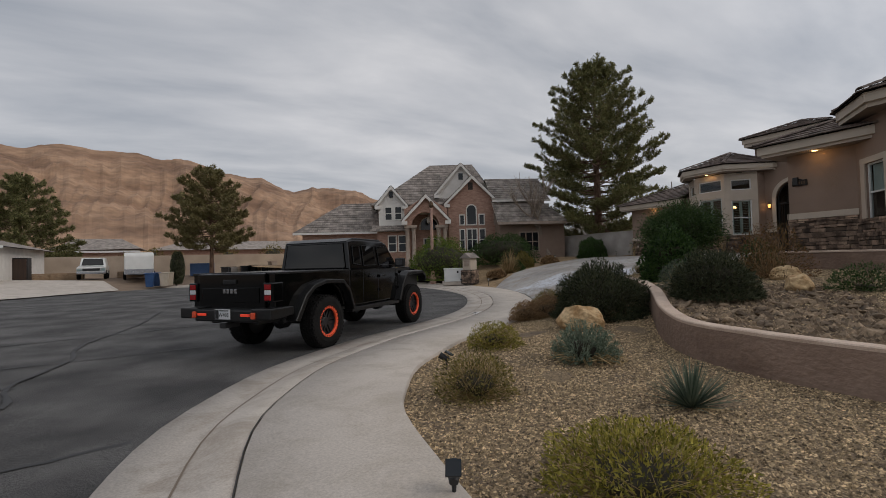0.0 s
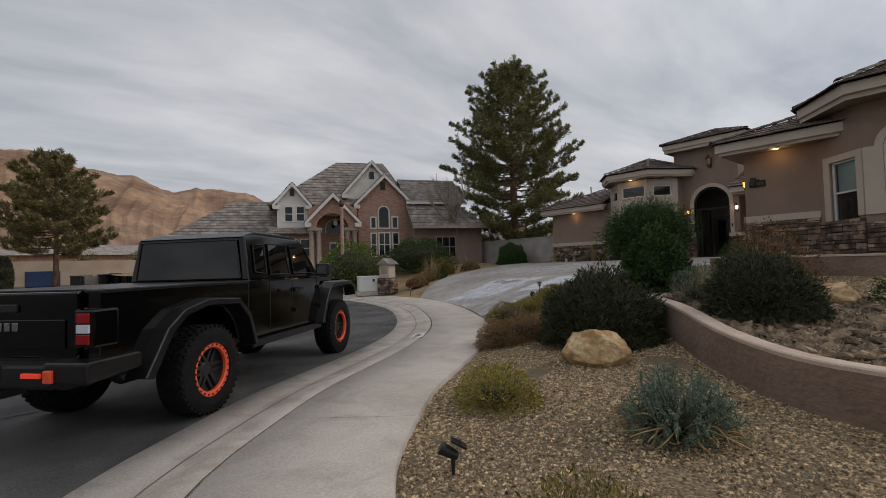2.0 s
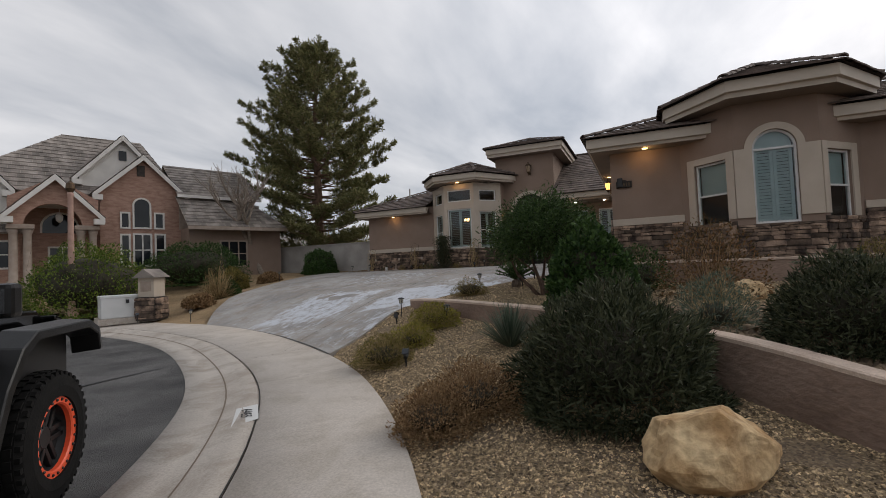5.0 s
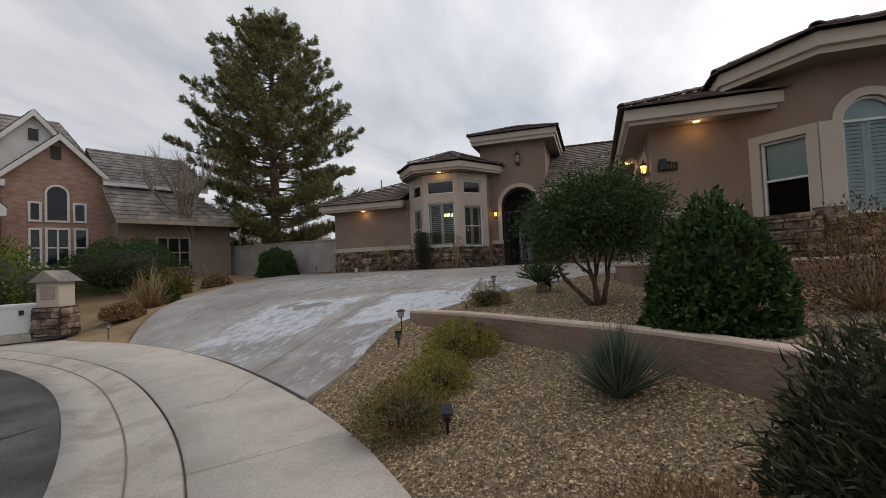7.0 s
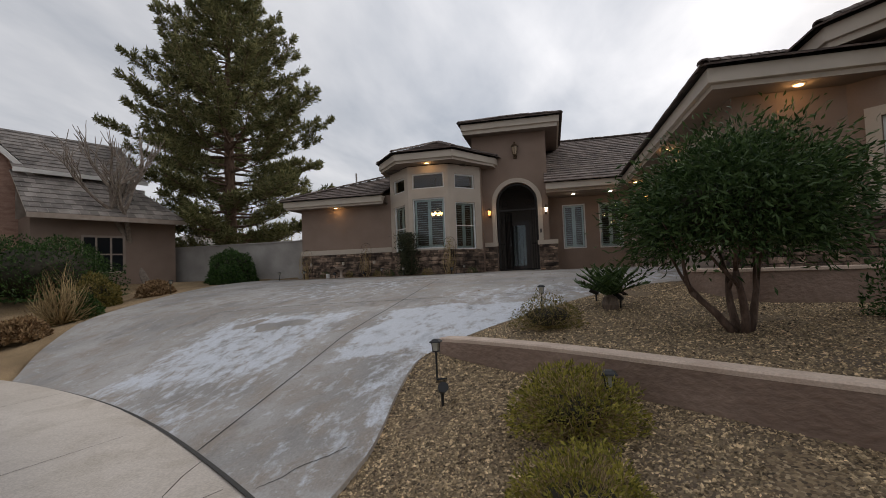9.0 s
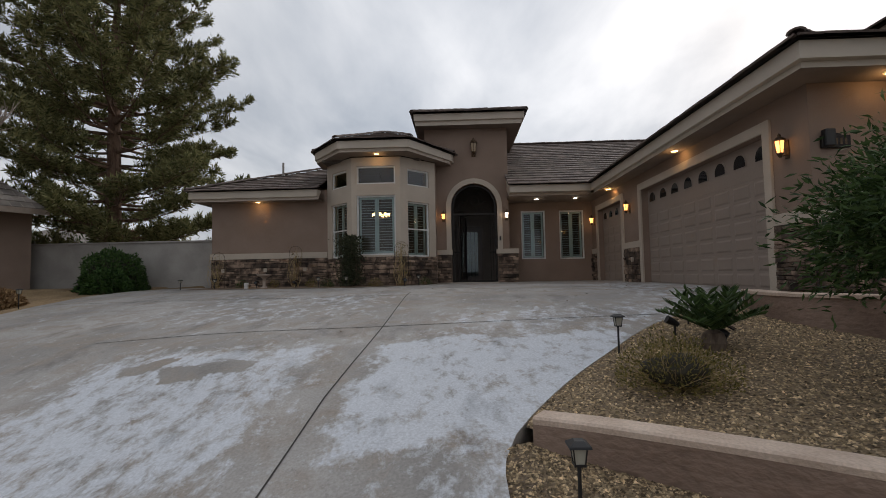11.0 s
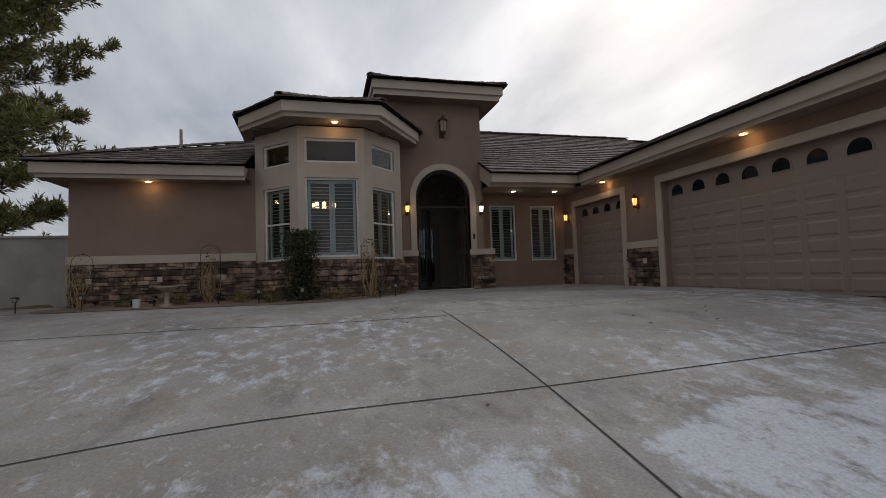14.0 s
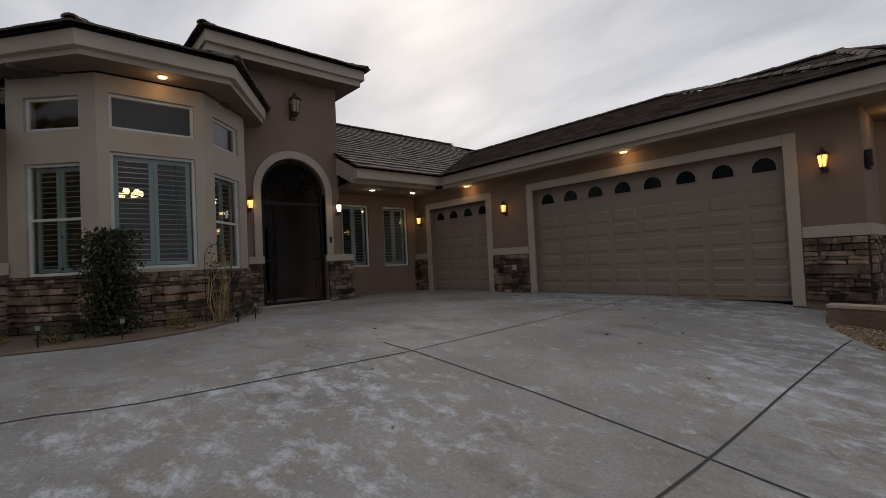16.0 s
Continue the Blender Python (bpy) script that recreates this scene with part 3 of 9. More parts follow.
def across(a, b, w=0.006, lift=0.004):
    """A tooled joint or crack across the pavement."""
    n = np.array([-(b[1] - a[1]), b[0] - a[0]]) / math.hypot(b[0] - a[0], b[1] - a[1]) * w
    vs = []
    for q in np.linspace(0, 1, 7):
        p = np.array(a) * (1 - q) + np.array(b) * q
        d = float(np.sqrt(((kerb[:, :2] - p) ** 2).sum(1).min()))
        z = float(np.interp(d, [0.02, 0.7, 1.42], [0.0, 0.02, 0.045])) + street_z(p[1]) + lift
        vs += [(*(p + n), z), (*(p - n), z)]
    mesh_ob("joint", vs, facing_up(vs, [(2 * k, 2 * k + 1, 2 * k + 3, 2 * k + 2) for k in range(6)]), JOINT, bpy.data.objects["pavement"])


for k in range(104, 175, 16):
    q = offset_line(kerb, 0.03)[k], offset_line(kerb, WALK_W - 0.03)[k]
    across(q[0][:2], q[1][:2], 0.0022)


def on_drive(name, pts, w, material, lift=0.004, n=30, wob=0.0):
    line = smooth_line([(x, y, 0) for x, y in pts], n)
    b = bmesh.new()
    prev = None
    random.seed(int(pts[0][0] * 100))
    for i, p in enumerate(line):
        t = line[min(i + 1, n - 1)] - line[max(i - 1, 0)]
        nn = np.array([-t[1], t[0]]) / np.hypot(t[0], t[1])
        o = random.uniform(-wob, wob)
        q = [(p[0] + nn[0] * (o + s * w), p[1] + nn[1] * (o + s * w)) for s in (1, -1)]
        vs = [b.verts.new((x, y, drive_z(x, y) + lift)) for x, y in q]
        if prev:
            b.faces.new((prev[0], prev[1], vs[1], vs[0]))
        prev = vs
    bmesh.ops.recalc_face_normals(b, faces=b.faces)
    for f in b.faces:
        if f.normal.z < 0:
            f.normal_flip()
    return part(name, b, material, drive_ob)


on_drive("joint", [(11.3, 14.3), (13.4, 14.15), (16.67, 13.99), (19.7, 13.97), (20.3, 13.95)], 0.009, JOINT)
on_drive("joint", [(16.6, 18.3), (16.8, 16.4), (16.67, 13.99), (16.62, 12.2), (16.55, 10.4), (16.5, 9.75)], 0.009, JOINT)
on_drive("joint", [(19.7, 14.08), (19.8, 11), (19.9, 8.0)], 0.008, JOINT)
on_drive("joint", [(19.7, 14.08), (20.0, 16.5), (20.3, 17.6), (21.0, 22.9)], 0.010, JOINT)
on_drive("crack", [(10.67, 13.24), (10.78, 13.08), (10.88, 13.01), (11.0, 12.80), (11.09, 12.68)], 0.004, JOINT, 0.004, 24, 0.008)
for q0, q1 in (((10.12, 13.79), (10.34, 13.83)), ((10.34, 13.83), (10.52, 13.93)), ((10.52, 13.93), (10.83, 14.04)), ((10.83, 14.04), (11.19, 14.11)), ((10.41, 15.85), (11.6, 15.47)), ((9.64, 14.01), (10.66, 13.52))):
    across(q0, q1, 0.0035)
on_drive("joint", [tuple(p) for p in D_NEAR[::4]], 0.02, JOINT, 0.006, 60)

# the retaining wall that winds between the two gravel terraces: x, y, height of its top
WALL = [(6.6, -12, 0.50), (6.3, -5, 0.52), (6.05, 0, 0.54), (5.95, 2.2, 0.55), (5.98, 3.3, 0.56), (6.3, 4.3, 0.56), (7.0, 5.2, 0.64), (7.85, 6.0, 0.78), (8.5, 6.6, 0.84), (9.5, 7.6, 0.87), (10.4, 8.5, 0.885), (11.2, 9.6, 0.89), (12.2, 10.9, 0.885), (12.85, 11.85, 0.865), (13.15, 12.3, 0.84)]
wall_line = smooth_line(WALL, 130)
WF = [0.0, 0.0, 0.0, 0.02, 0.03, 0.05, 0.10, 0.22, 0.32, 0.42, 0.49, 0.54, 0.57, 0.60, 0.63]
wf = smooth_line([(*w[:2], f) for w, f in zip(WALL, WF)], 130)


def section_strip(line, foot, offs):
    ls = []
    for d, h, mode in offs:
        o = offset_line(line, d)
        o[:, 2] = (line[:, 2] if mode else foot[:, 2]) + h
        ls.append(o)
    return ls


sv, sf = ruled(section_strip(wall_line, wf, [(-0.10, -0.35, 0), (-0.10, -0.05, 1), (0.10, -0.05, 1), (0.10, -0.35, 0)]))
n_ = len(wall_line)
sf += [(0, n_, 2 * n_, 3 * n_), (n_ - 1, 4 * n_ - 1, 3 * n_ - 1, 2 * n_ - 1)]
yard_wall = tagged(mesh_ob("retaining_wall", sv, sf, YARDWALL), "low curved brown stucco retaining wall with pale coping", "retaining wall", kind="structure")
sv, sf = ruled(section_strip(wall_line, wf, [(-0.103, -0.05, 1), (-0.106, -0.014, 1), (-0.09, 0.0, 1), (0.09, 0.0, 1), (0.106, -0.014, 1), (0.103, -0.05, 1), (-0.103, -0.05, 1)]))
sf += [tuple(k * n_ for k in range(6)), tuple(k * n_ + n_ - 1 for k in range(5, -1, -1))]
mesh_ob("coping", sv, sf, WALLCAP, yard_wall, "chipped pale pinkish coping")

# lower terrace, between pavement and retaining wall
k0 = int(np.argmin(np.abs(walk_in[:, 1] + 12)))
k1 = int(np.argmin(np.hypot(walk_in[:, 0] - 10.15, walk_in[:, 1] - 12.35)))
inner = np.vstack([walk_in[k0:k1], np.array([[x, y + 0.16, drive_z(x, y + 0.1) - 0.035] for x, y in ((10.15, 12.33), (11.0, 12.40), (12.0, 12.52), (12.95, 12.52))])])
inner = smooth_line(inner[:-4:3].tolist() + inner[-4:].tolist(), 130)
LOW = []
for s in np.linspace(0, 1, 40):
    row = inner * (1 - s) + wf * s
    row[:, 2] += 0.02 * np.sin(row[:, 0] * 2.3) * np.sin(row[:, 1] * 1.9) * math.sin(math.pi * s) + 0.03 * math.sin(math.pi * s) - 0.02 * (1 - s)
    LOW.append(row)
LOWA = np.array(LOW)
lv, lf = ruled(LOW)
gravel_ob = tagged(mesh_ob("gravel_bed", lv, facing_up(lv, lf), GRAVEL, smooth=True), "tan crushed gravel bed beside the pavement", "gravel bed", kind="structure")

# upper terrace, up to the second wall along the house
UPW = [(15.0, -12, 1.50), (15.0, -5, 1.50), (15.0, 0, 1.50), (15.0, 4, 1.50), (15.0, 7.6, 1.52), (15.3, 8.2, 1.52), (16.1, 8.55, 1.52), (16.9, 8.5, 1.53)]
up_line = smooth_line(UPW, 130)
UPF = [0.8, 0.85, 0.92, 0.98, 1.05, 1.10, 1.22, 1.38]
upf = smooth_line([(*w[:2], f) for w, f in zip(UPW, UPF)], 130)
back = wall_line.copy()
back[:, 2] -= 0.07
# the terrace runs out along the driveway's curve past the wall's end
far_edge = upf.copy()
UP = []
for s in np.linspace(0, 1, 34):
    row = back * (1 - s) + far_edge * s
    row[:, 2] += 0.04 * np.sin(row[:, 0] * 1.7) * np.sin(row[:, 1] * 1.5) * math.sin(math.pi * s)
    UP.append(row)
past = int(np.argmin(np.hypot(D_RIGHT[:, 0] - 13.4, D_RIGHT[:, 1] - 12.35)))
edge_d = smooth_line([(13.15, 12.3, 0.72)] + [(x, y, drive_z(x, y) - 0.012) for x, y in D_RIGHT[past:54].tolist()], 34)
for k in range(34):
    d = edge_d[k] - UP[k][-1]
    w = np.linspace(0, 1, 130) ** 10
    UP[k] = UP[k] + w[:, None] * d
UPA = np.array(UP)
uv, uf = ruled(UP)
upper_ob = tagged(mesh_ob("upper_gravel_bed", uv, facing_up(uv, uf), GRAVEL, smooth=True), "raised tan gravel and soil bed behind the low wall", "gravel bed", kind="structure")
sv, sf = ruled(section_strip(up_line, upf, [(-0.10, -0.5, 0), (-0.10, -0.05, 1), (0.10, -0.05, 1), (0.10, -0.5, 0)]))
sf += [(0, n_, 2 * n_, 3 * n_), (n_ - 1, 4 * n_ - 1, 3 * n_ - 1, 2 * n_ - 1)]
upper_wall = tagged(mesh_ob("upper_retaining_wall", sv, sf, YARDWALL), "low brown stucco wall in front of the house", "retaining wall", kind="structure")
sv, sf = ruled(section_strip(up_line, upf, [(-0.12, -0.05, 1), (-0.123, -0.01, 1), (-0.11, 0.0, 1), (0.11, 0.0, 1), (0.123, -0.01, 1), (0.12, -0.05, 1), (-0.12, -0.05, 1)]))
sf += [tuple(k * n_ for k in range(6)), tuple(k * n_ + n_ - 1 for k in range(5, -1, -1))]
mesh_ob("coping", sv, sf, WALLCAP, upper_wall, "pale coping of the upper wall")
top = up_line.copy()
top[:, 2] = 1.44
house_side = top.copy()
house_side[:, 0] = np.maximum(16.6, house_side[:, 0] + 0.05)
house_side[:, 1] = np.minimum(house_side[:, 1], 7.9)
tv, tf = ruled([top, house_side])
tagged(mesh_ob("planting_strip", tv, facing_up(tv, tf), DIRT), "bare soil strip along the house wall", "soil", kind="structure")


def low_z(x, y):
    """Height of the terraces at a place."""
    a = LOWA[:, :, :2] - np.array([x, y])
    i = np.argmin((a ** 2).sum(-1))
    b = UPA[:, :, :2] - np.array([x, y])
    j = np.argmin((b ** 2).sum(-1))
    if (a ** 2).sum(-1).flat[i] <= (b ** 2).sum(-1).flat[j]:
        return float(LOWA.reshape(-1, 3)[i][2])
    return float(UPA.reshape(-1, 3)[j][2])


# soil that carries all of it, out to the horizon
gx = np.r_[-3000, -1200, -500, -200, np.arange(-120, 121, 6), 200, 500, 1200, 3000]
gy = np.r_[-3000, -1200, -500, -200, np.arange(-96, 145, 6), 200, 500, 1200, 3000]


def land_z(x, y):
    """The lie of the land outside the beds."""
    z = -0.45
    z += 1.55 * np.clip((x - 14.5) / 7, 0, 1)
    far = np.clip((math.hypot(x + 8, y - 12) - 33) / 14, 0, 1)
    z = max(z, -0.45 + 1.1 * far)
    return float(z)


gv = [(x, y, land_z(x, y)) for y in gy for x in gx]
gf = [(j * len(gx) + i, j * len(gx) + i + 1, (j + 1) * len(gx) + i + 1, (j + 1) * len(gx) + i) for j in range(len(gy) - 1) for i in range(len(gx) - 1)]
tagged(mesh_ob("ground", gv, gf, DIRT, smooth=True), "brown desert soil reaching to the mountains", "ground", kind="structure")

# neighbour's front yard beyond the driveway
lawn_v, lawn_f = [], []
for j, y in enumerate(np.linspace(19.5, 60, 60)):
    xw = float(np.interp(y, [19.5, 20.4, 24, 28.5, 32.6, 36.6, 41, 60], [13.3, 13.5, 14.0, 13.6, 12.2, 9.4, 4.0, 4.0]))
    for i, q in enumerate(np.linspace(0, 1, 40)):
        x = xw + q * (40 - xw)
        z = 0.10 + 1.5 * float(np.clip((math.hypot(max(0.0, x - xw), 0.6 * max(0.0, y - 24))) / 11, 0, 1)) ** 1.1
        u_ = x - 0.3 * (y - 14)
        edge_y = float(np.interp(x, D_LEFT[:, 0], D_LEFT[:, 1]))
        if x < 26.5:
            near = float(np.clip((y - edge_y) / 3.5, -1, 1))
            z = z if near >= 1 else (drive_z(x, y) - 0.03) * (1 - max(near, 0)) + z * max(near, 0) - (0.4 if near < -0.02 else 0)
        lawn_v.append((x, y, z))
for j in range(59):
    for i in range(39):
        n0 = j * 40 + i
        lawn_f.append((n0, n0 + 1, n0 + 41, n0 + 40))
lawn_ob = tagged(mesh_ob("neighbour_yard", lawn_v, facing_up(lawn_v, lawn_f), LAWN, smooth=True), "dormant straw-coloured lawn and soil of the next house", "lawn", kind="structure")

# ---- the house: walls, openings, eaves, roofs ----
house = empty("house", pose(0, 0, 0))
tagged(house, "single-storey brown stucco house with stone base and tile roof", "house")
FL = 1.50


def wall(name, p0, p1, z0, z1, openings=(), thick=0.22, material=STUCCO, parent=None):
    """A wall from p0 to p1 (its outer face to the right of that way), with openings (s0, s1, z0, z1, arched)."""
    p0, p1 = Vector((*p0, 0)), Vector((*p1, 0))
    ln, e = (p1 - p0).length, (p1 - p0).normalized()
    m = Matrix.Translation(p0) @ Matrix(((e.x, -e.y, 0, 0), (e.y, e.x, 0, 0), (0, 0, 1, 0), (0, 0, 0, 1)))
    bm = bmesh.new()
    ss = sorted({0, ln, *[v for o in openings for v in o[:2]]})
    for a, b in zip(ss, ss[1:]):
        holes = sorted((o[2], o[3]) for o in openings if o[0] <= a + 1e-6 and o[1] >= b - 1e-6)
        z = z0
        for h0, h1 in holes:
            if h0 > z:
                add_box(bm, (a, 0, z), (b, thick, h0), m)
            z = h1
        if z < z1:
            add_box(bm, (a, 0, z), (b, thick, z1), m)
    for o in openings:
        if len(o) > 4 and o[4]:
            r, c, top_ = (o[1] - o[0]) / 2, (o[0] + o[1]) / 2, o[3]
            for k in range(20):
                a0, a1 = math.pi * k / 20, math.pi * (k + 1) / 20
                q = [(c + r * math.cos(a0), top_ - r + r * math.sin(a0)), (c + r * math.cos(a0), top_ + 0.001), (c + r * math.cos(a1), top_ + 0.001), (c + r * math.cos(a1), top_ - r + r * math.sin(a1))]
                t = bmesh.new()
                vf = [t.verts.new((x, 0, z)) for x, z in q]
                vb = [t.verts.new((x, thick, z)) for x, z in q]
                t.faces.new(vf)
                t.faces.new(vb[::-1])
                t.faces.new((vf[3], vf[0], vb[0], vb[3]))
                bmesh.ops.recalc_face_normals(t, faces=t.faces)
                join(bm, t, m)
    bmesh.ops.remove_doubles(bm, verts=bm.verts, dist=0.0005)
    ob = part(name, bm, material, parent or house)
    ob["run"] = ln
    return ob, m, ln


def frame_ring(bm, s0, s1, z0, z1, w, y0, y1, m, arched=False, bevel=0.004):
    """Four bars (or two and an arch) round an opening, inside it."""
    if arched:
        r, c = (s1 - s0) / 2, (s0 + s1) / 2
        zs = z1 - r
        add_box(bm, (s0, y0, z0), (s0 + w, y1, zs), m, bevel)
        add_box(bm, (s1 - w, y0, z0), (s1, y1, zs), m, bevel)
        arch_band(bm, c, zs, r - w, r, y0, y1, m)
        if z0 < z1 - 1.2 and w < 0.15:
            add_box(bm, (s0 + w, y0, z0), (s1 - w, y1, z0 + w), m, bevel)
    else:
        add_box(bm, (s0, y0, z0), (s0 + w, y1, z1), m, bevel)
        add_box(bm, (s1 - w, y0, z0), (s1, y1, z1), m, bevel)
        add_box(bm, (s0 + w, y0, z1 - w), (s1 - w, y1, z1), m, bevel)
        add_box(bm, (s0 + w, y0, z0), (s1 - w, y1, z0 + w), m, bevel)


def arch_band(bm, c, zs, r0, r1, y0, y1, m, n=24):
    t = bmesh.new()
    rings = []
    for k in range(n + 1):
        a = math.pi * k / n
        rings.append([t.verts.new((c + r * math.cos(a), y, zs + r * math.sin(a))) for r, y in ((r0, y0), (r1, y0), (r1, y1), (r0, y1))])
    for a, b in zip(rings, rings[1:]):
        for k in range(4):
            t.faces.new((a[k], a[(k + 1) % 4], b[(k + 1) % 4], b[k]))
    t.faces.new(rings[0])
    t.faces.new(rings[-1][::-1])
    bmesh.ops.recalc_face_normals(t, faces=t.faces)
    join(bm, t, m)


def lift(bm_fill, name, material, parent, label=""):
    bm = bmesh.new()
    bm_fill(bm)
    return part(name, bm, material, parent, label)


def window(name, m, s0, s1, z0, z1, style, label, deep=0.22):
    """A window in the wall frame m. style: fixed, hung (sash with a rail), shutter (a tall pane with plantation shutters), hung_shutter, arched."""
    w = empty(name)
    tagged(w, label, "window", kind="structure")
    arched = style == "arched"
    bm = bmesh.new()
    frame_ring(bm, s0, s1, z0, z1, 0.05, 0.05, 0.12, m, arched)
    part("window_frame", bm, VINYL, w)
    mid = (z0 + z1) / 2
    if style in ("hung", "hung_shutter"):
        box("meeting_rail", (s0 + 0.05, 0.06, mid - 0.022), (s1 - 0.05, 0.11, mid + 0.022), VINYL, w, m, 0.004)
        spans = [(z0 + 0.05, mid - 0.022), (mid + 0.022, z1 - 0.05)]
    else:
        spans = [(z0 + 0.05, z1 - 0.05)]
    for a, b in spans:
        bm = bmesh.new()
        if arched:
            r, c = (s1 - s0) / 2 - 0.05, (s0 + s1) / 2
            out = [(c + r, a), (c + r, z1 - 0.05 - r)] + [(c + r * math.cos(math.pi * k / 20), z1 - 0.05 - r + r * math.sin(math.pi * k / 20)) for k in range(1, 20)] + [(c - r, z1 - 0.05 - r), (c - r, a)]
            bm.faces.new([bm.verts.new(m @ Vector((x, 0.085, z))) for x, z in out])
        else:
            bm.faces.new([bm.verts.new(m @ Vector((x, 0.085, z))) for x, z in ((s0 + 0.05, a), (s1 - 0.05, a), (s1 - 0.05, b), (s0 + 0.05, b))])
        pane = part("pane", bm, GLASS, w)
        pane.visible_shadow = False
    if "shutter" in style or arched:
        n = 2 if (s1 - s0) > 0.75 else 1
        top_ = z1 - ((s1 - s0) / 2 if arched else 0.05)
        step = (s1 - s0 - 0.12) / n
        for k in range(n):
            a, b = s0 + 0.06 + k * step, s0 + 0.06 + (k + 1) * step - 0.006
            bm = bmesh.new()
            frame_ring(bm, a, b, z0 + 0.06, top_, 0.065, 0.15, 0.19, m)
            sh = part("shutter", bm, SHUTTER, w)
            zz = z0 + 0.06 + 0.1
            bm = bmesh.new()
            while zz < top_ - 0.10:
                lm = m @ Matrix.Translation((0, 0.17, zz)) @ Matrix.Rotation(radians(66 if arched else 6), 4, "X")
                add_box(bm, (a + 0.066, -0.035, -0.005), (b - 0.066, 0.035, 0.005), lm)
                zz += 0.075 if arched else 0.088
            part("louvres", bm, SHUTTER, sh)
        if arched:
            bm = bmesh.new()
            r, c = (s1 - s0) / 2 - 0.06, (s0 + s1) / 2
            bm.faces.new([bm.verts.new(m @ Vector((c + r * math.cos(math.pi * k / 20), 0.16, top_ + 0.03 + r * math.sin(math.pi * k / 20)))) for k in range(21)])
            part("fan_blind", bm, SHUTTER, w)
            box("transom_bar", (s0 + 0.05, 0.055, top_ - 0.02), (s1 - 0.05, 0.12, top_ + 0.03), VINYL, w, m, 0.004)
    if style == "hung":
        bm = bmesh.new()
        for a, b, y in ((mid, z1 - 0.05, 0.15),):
            bm.faces.new([bm.verts.new(m @ Vector((x, y, z))) for x, z in ((s0 + 0.05, a), (s1 - 0.05, a), (s1 - 0.05, b), (s0 + 0.05, b))])
        part("roller_blind", bm, SHUTTER, w)
    return w


def trim_boxes(name, m, boxes, parent, material=TRIM, label="", bevel=0.006):
    for a, b in boxes:
        box(name, a, b, material, parent, m, bevel, label)


# ledger stone: a handful of shared stone blanks
def stone_mesh(seed):
    random.seed(seed)
    bm = bmesh.new()
    bmesh.ops.create_cube(bm, size=1.0)
    bmesh.ops.bevel(bm, geom=[e for e in bm.edges], offset=0.09, segments=1, affect="EDGES")
    for v in bm.verts:
        v.co.x += random.uniform(-0.03, 0.03)
        v.co.z += random.uniform(-0.13, 0.13)
        v.co.y += random.uniform(-0.16, 0.16)
    me = bpy.data.meshes.new("stone")
    bm.to_mesh(me)
    bm.free()
    me.materials.append(STONE)
    return me


STONES = [stone_mesh(s) for s in range(9)]
stone_jobs = []


def stone_band(parent, m, s0, s1, z0, z1, seed, depth=0.07, whole=True):
    """Remember a field of ledger stones; the stones are laid at the end of the file."""
    box("stone_backing", (s0, -0.022, z0), (s1, -0.002, z1), MORTAR, parent, m)
    stone_jobs.append((parent, m.copy(), s0, s1, z0, z1, seed, depth))


# garage wing: long wall towards the driveway (outer face y = 7.78), seen from +y
gw, gm, gl = wall("wall_garage", (27.6, 7.78), (16.5, 7.78), 1.2, 5.0, [(27.6 - 26.60, 27.6 - 24.2, 1.2, 4.03), (27.6 - 22.62, 27.6 - 17.47, 1.2, 4.05)], 0.25)
# street end of the garage wing, with its bay
BAY2 = [(16.5, 6.05), (15.5, 5.02), (15.5, 3.38), (16.5, 2.35)]
wall("wall_street_north", (16.5, 7.53), BAY2[0], 1.0, 5.1, (), 0.25)
f1, m1, l1 = wall("wall_bay_north", BAY2[0], BAY2[1], 1.0, 5.2, [(0.41, 1.25, 2.27, 3.85)], 0.22)
f2, m2, l2 = wall("wall_bay_front", BAY2[1], BAY2[2], 1.0, 5.2, [(0.36, 1.22, 2.27, 4.40, True)], 0.22)
f3, m3, l3 = wall("wall_bay_south", BAY2[2], BAY2[3], 1.0, 5.2, [(0.18, 1.02, 2.27, 3.85)], 0.22)
f4, m4, l4 = wall("wall_street_south", BAY2[3], (16.5, -9.0), 1.0, 5.0, (), 0.25)
window("window_1", m1, 0.41, 1.25, 2.27, 3.85, "hung", "white sash window with a lowered blind, in cream trim")
window("window_2", m2, 0.36, 1.22, 2.27, 4.40, "arched", "tall arched window with closed white shutters")
window("window_3", m3, 0.18, 1.02, 2.27, 3.85, "hung", "white sash window with a lowered blind, in cream trim")
trim_boxes("trim", m1, [((0.21, -0.035, 2.36), (0.41, 0, 4.01)), ((1.25, -0.035, 2.42), (l1, 0, 4.01)), ((0.41, -0.035, 3.85), (1.25, 0, 4.01))], f1)
trim_boxes("trim", m3, [((0.0, -0.035, 2.42), (0.18, 0, 4.01)), ((1.02, -0.035, 2.36), (l3 - 0.21, 0, 4.01)), ((0.18, -0.035, 3.85), (1.02, 0, 4.01))], f3)
bm = bmesh.new()
add_box(bm, (0.0, -0.036, 2.42), (0.36, 0, 4.01), m2, 0.006)
add_box(bm, (1.22, -0.036, 2.42), (l2, 0, 4.01), m2, 0.006)
arch_band(bm, 0.79, 3.97, 0.43, 0.58, -0.040, 0, m2)
part("trim", bm, TRIM, f2, "cream stucco arch")
for mm, ln, f in ((m1, l1, f1), (m2, l2, f2), (m3, l3, f3)):
    stone_band(f, mm, 0, ln, 1.35, 2.36 if mm is not m2 else 2.26, int(ln * 100))
sn = bpy.data.objects["wall_street_north"]
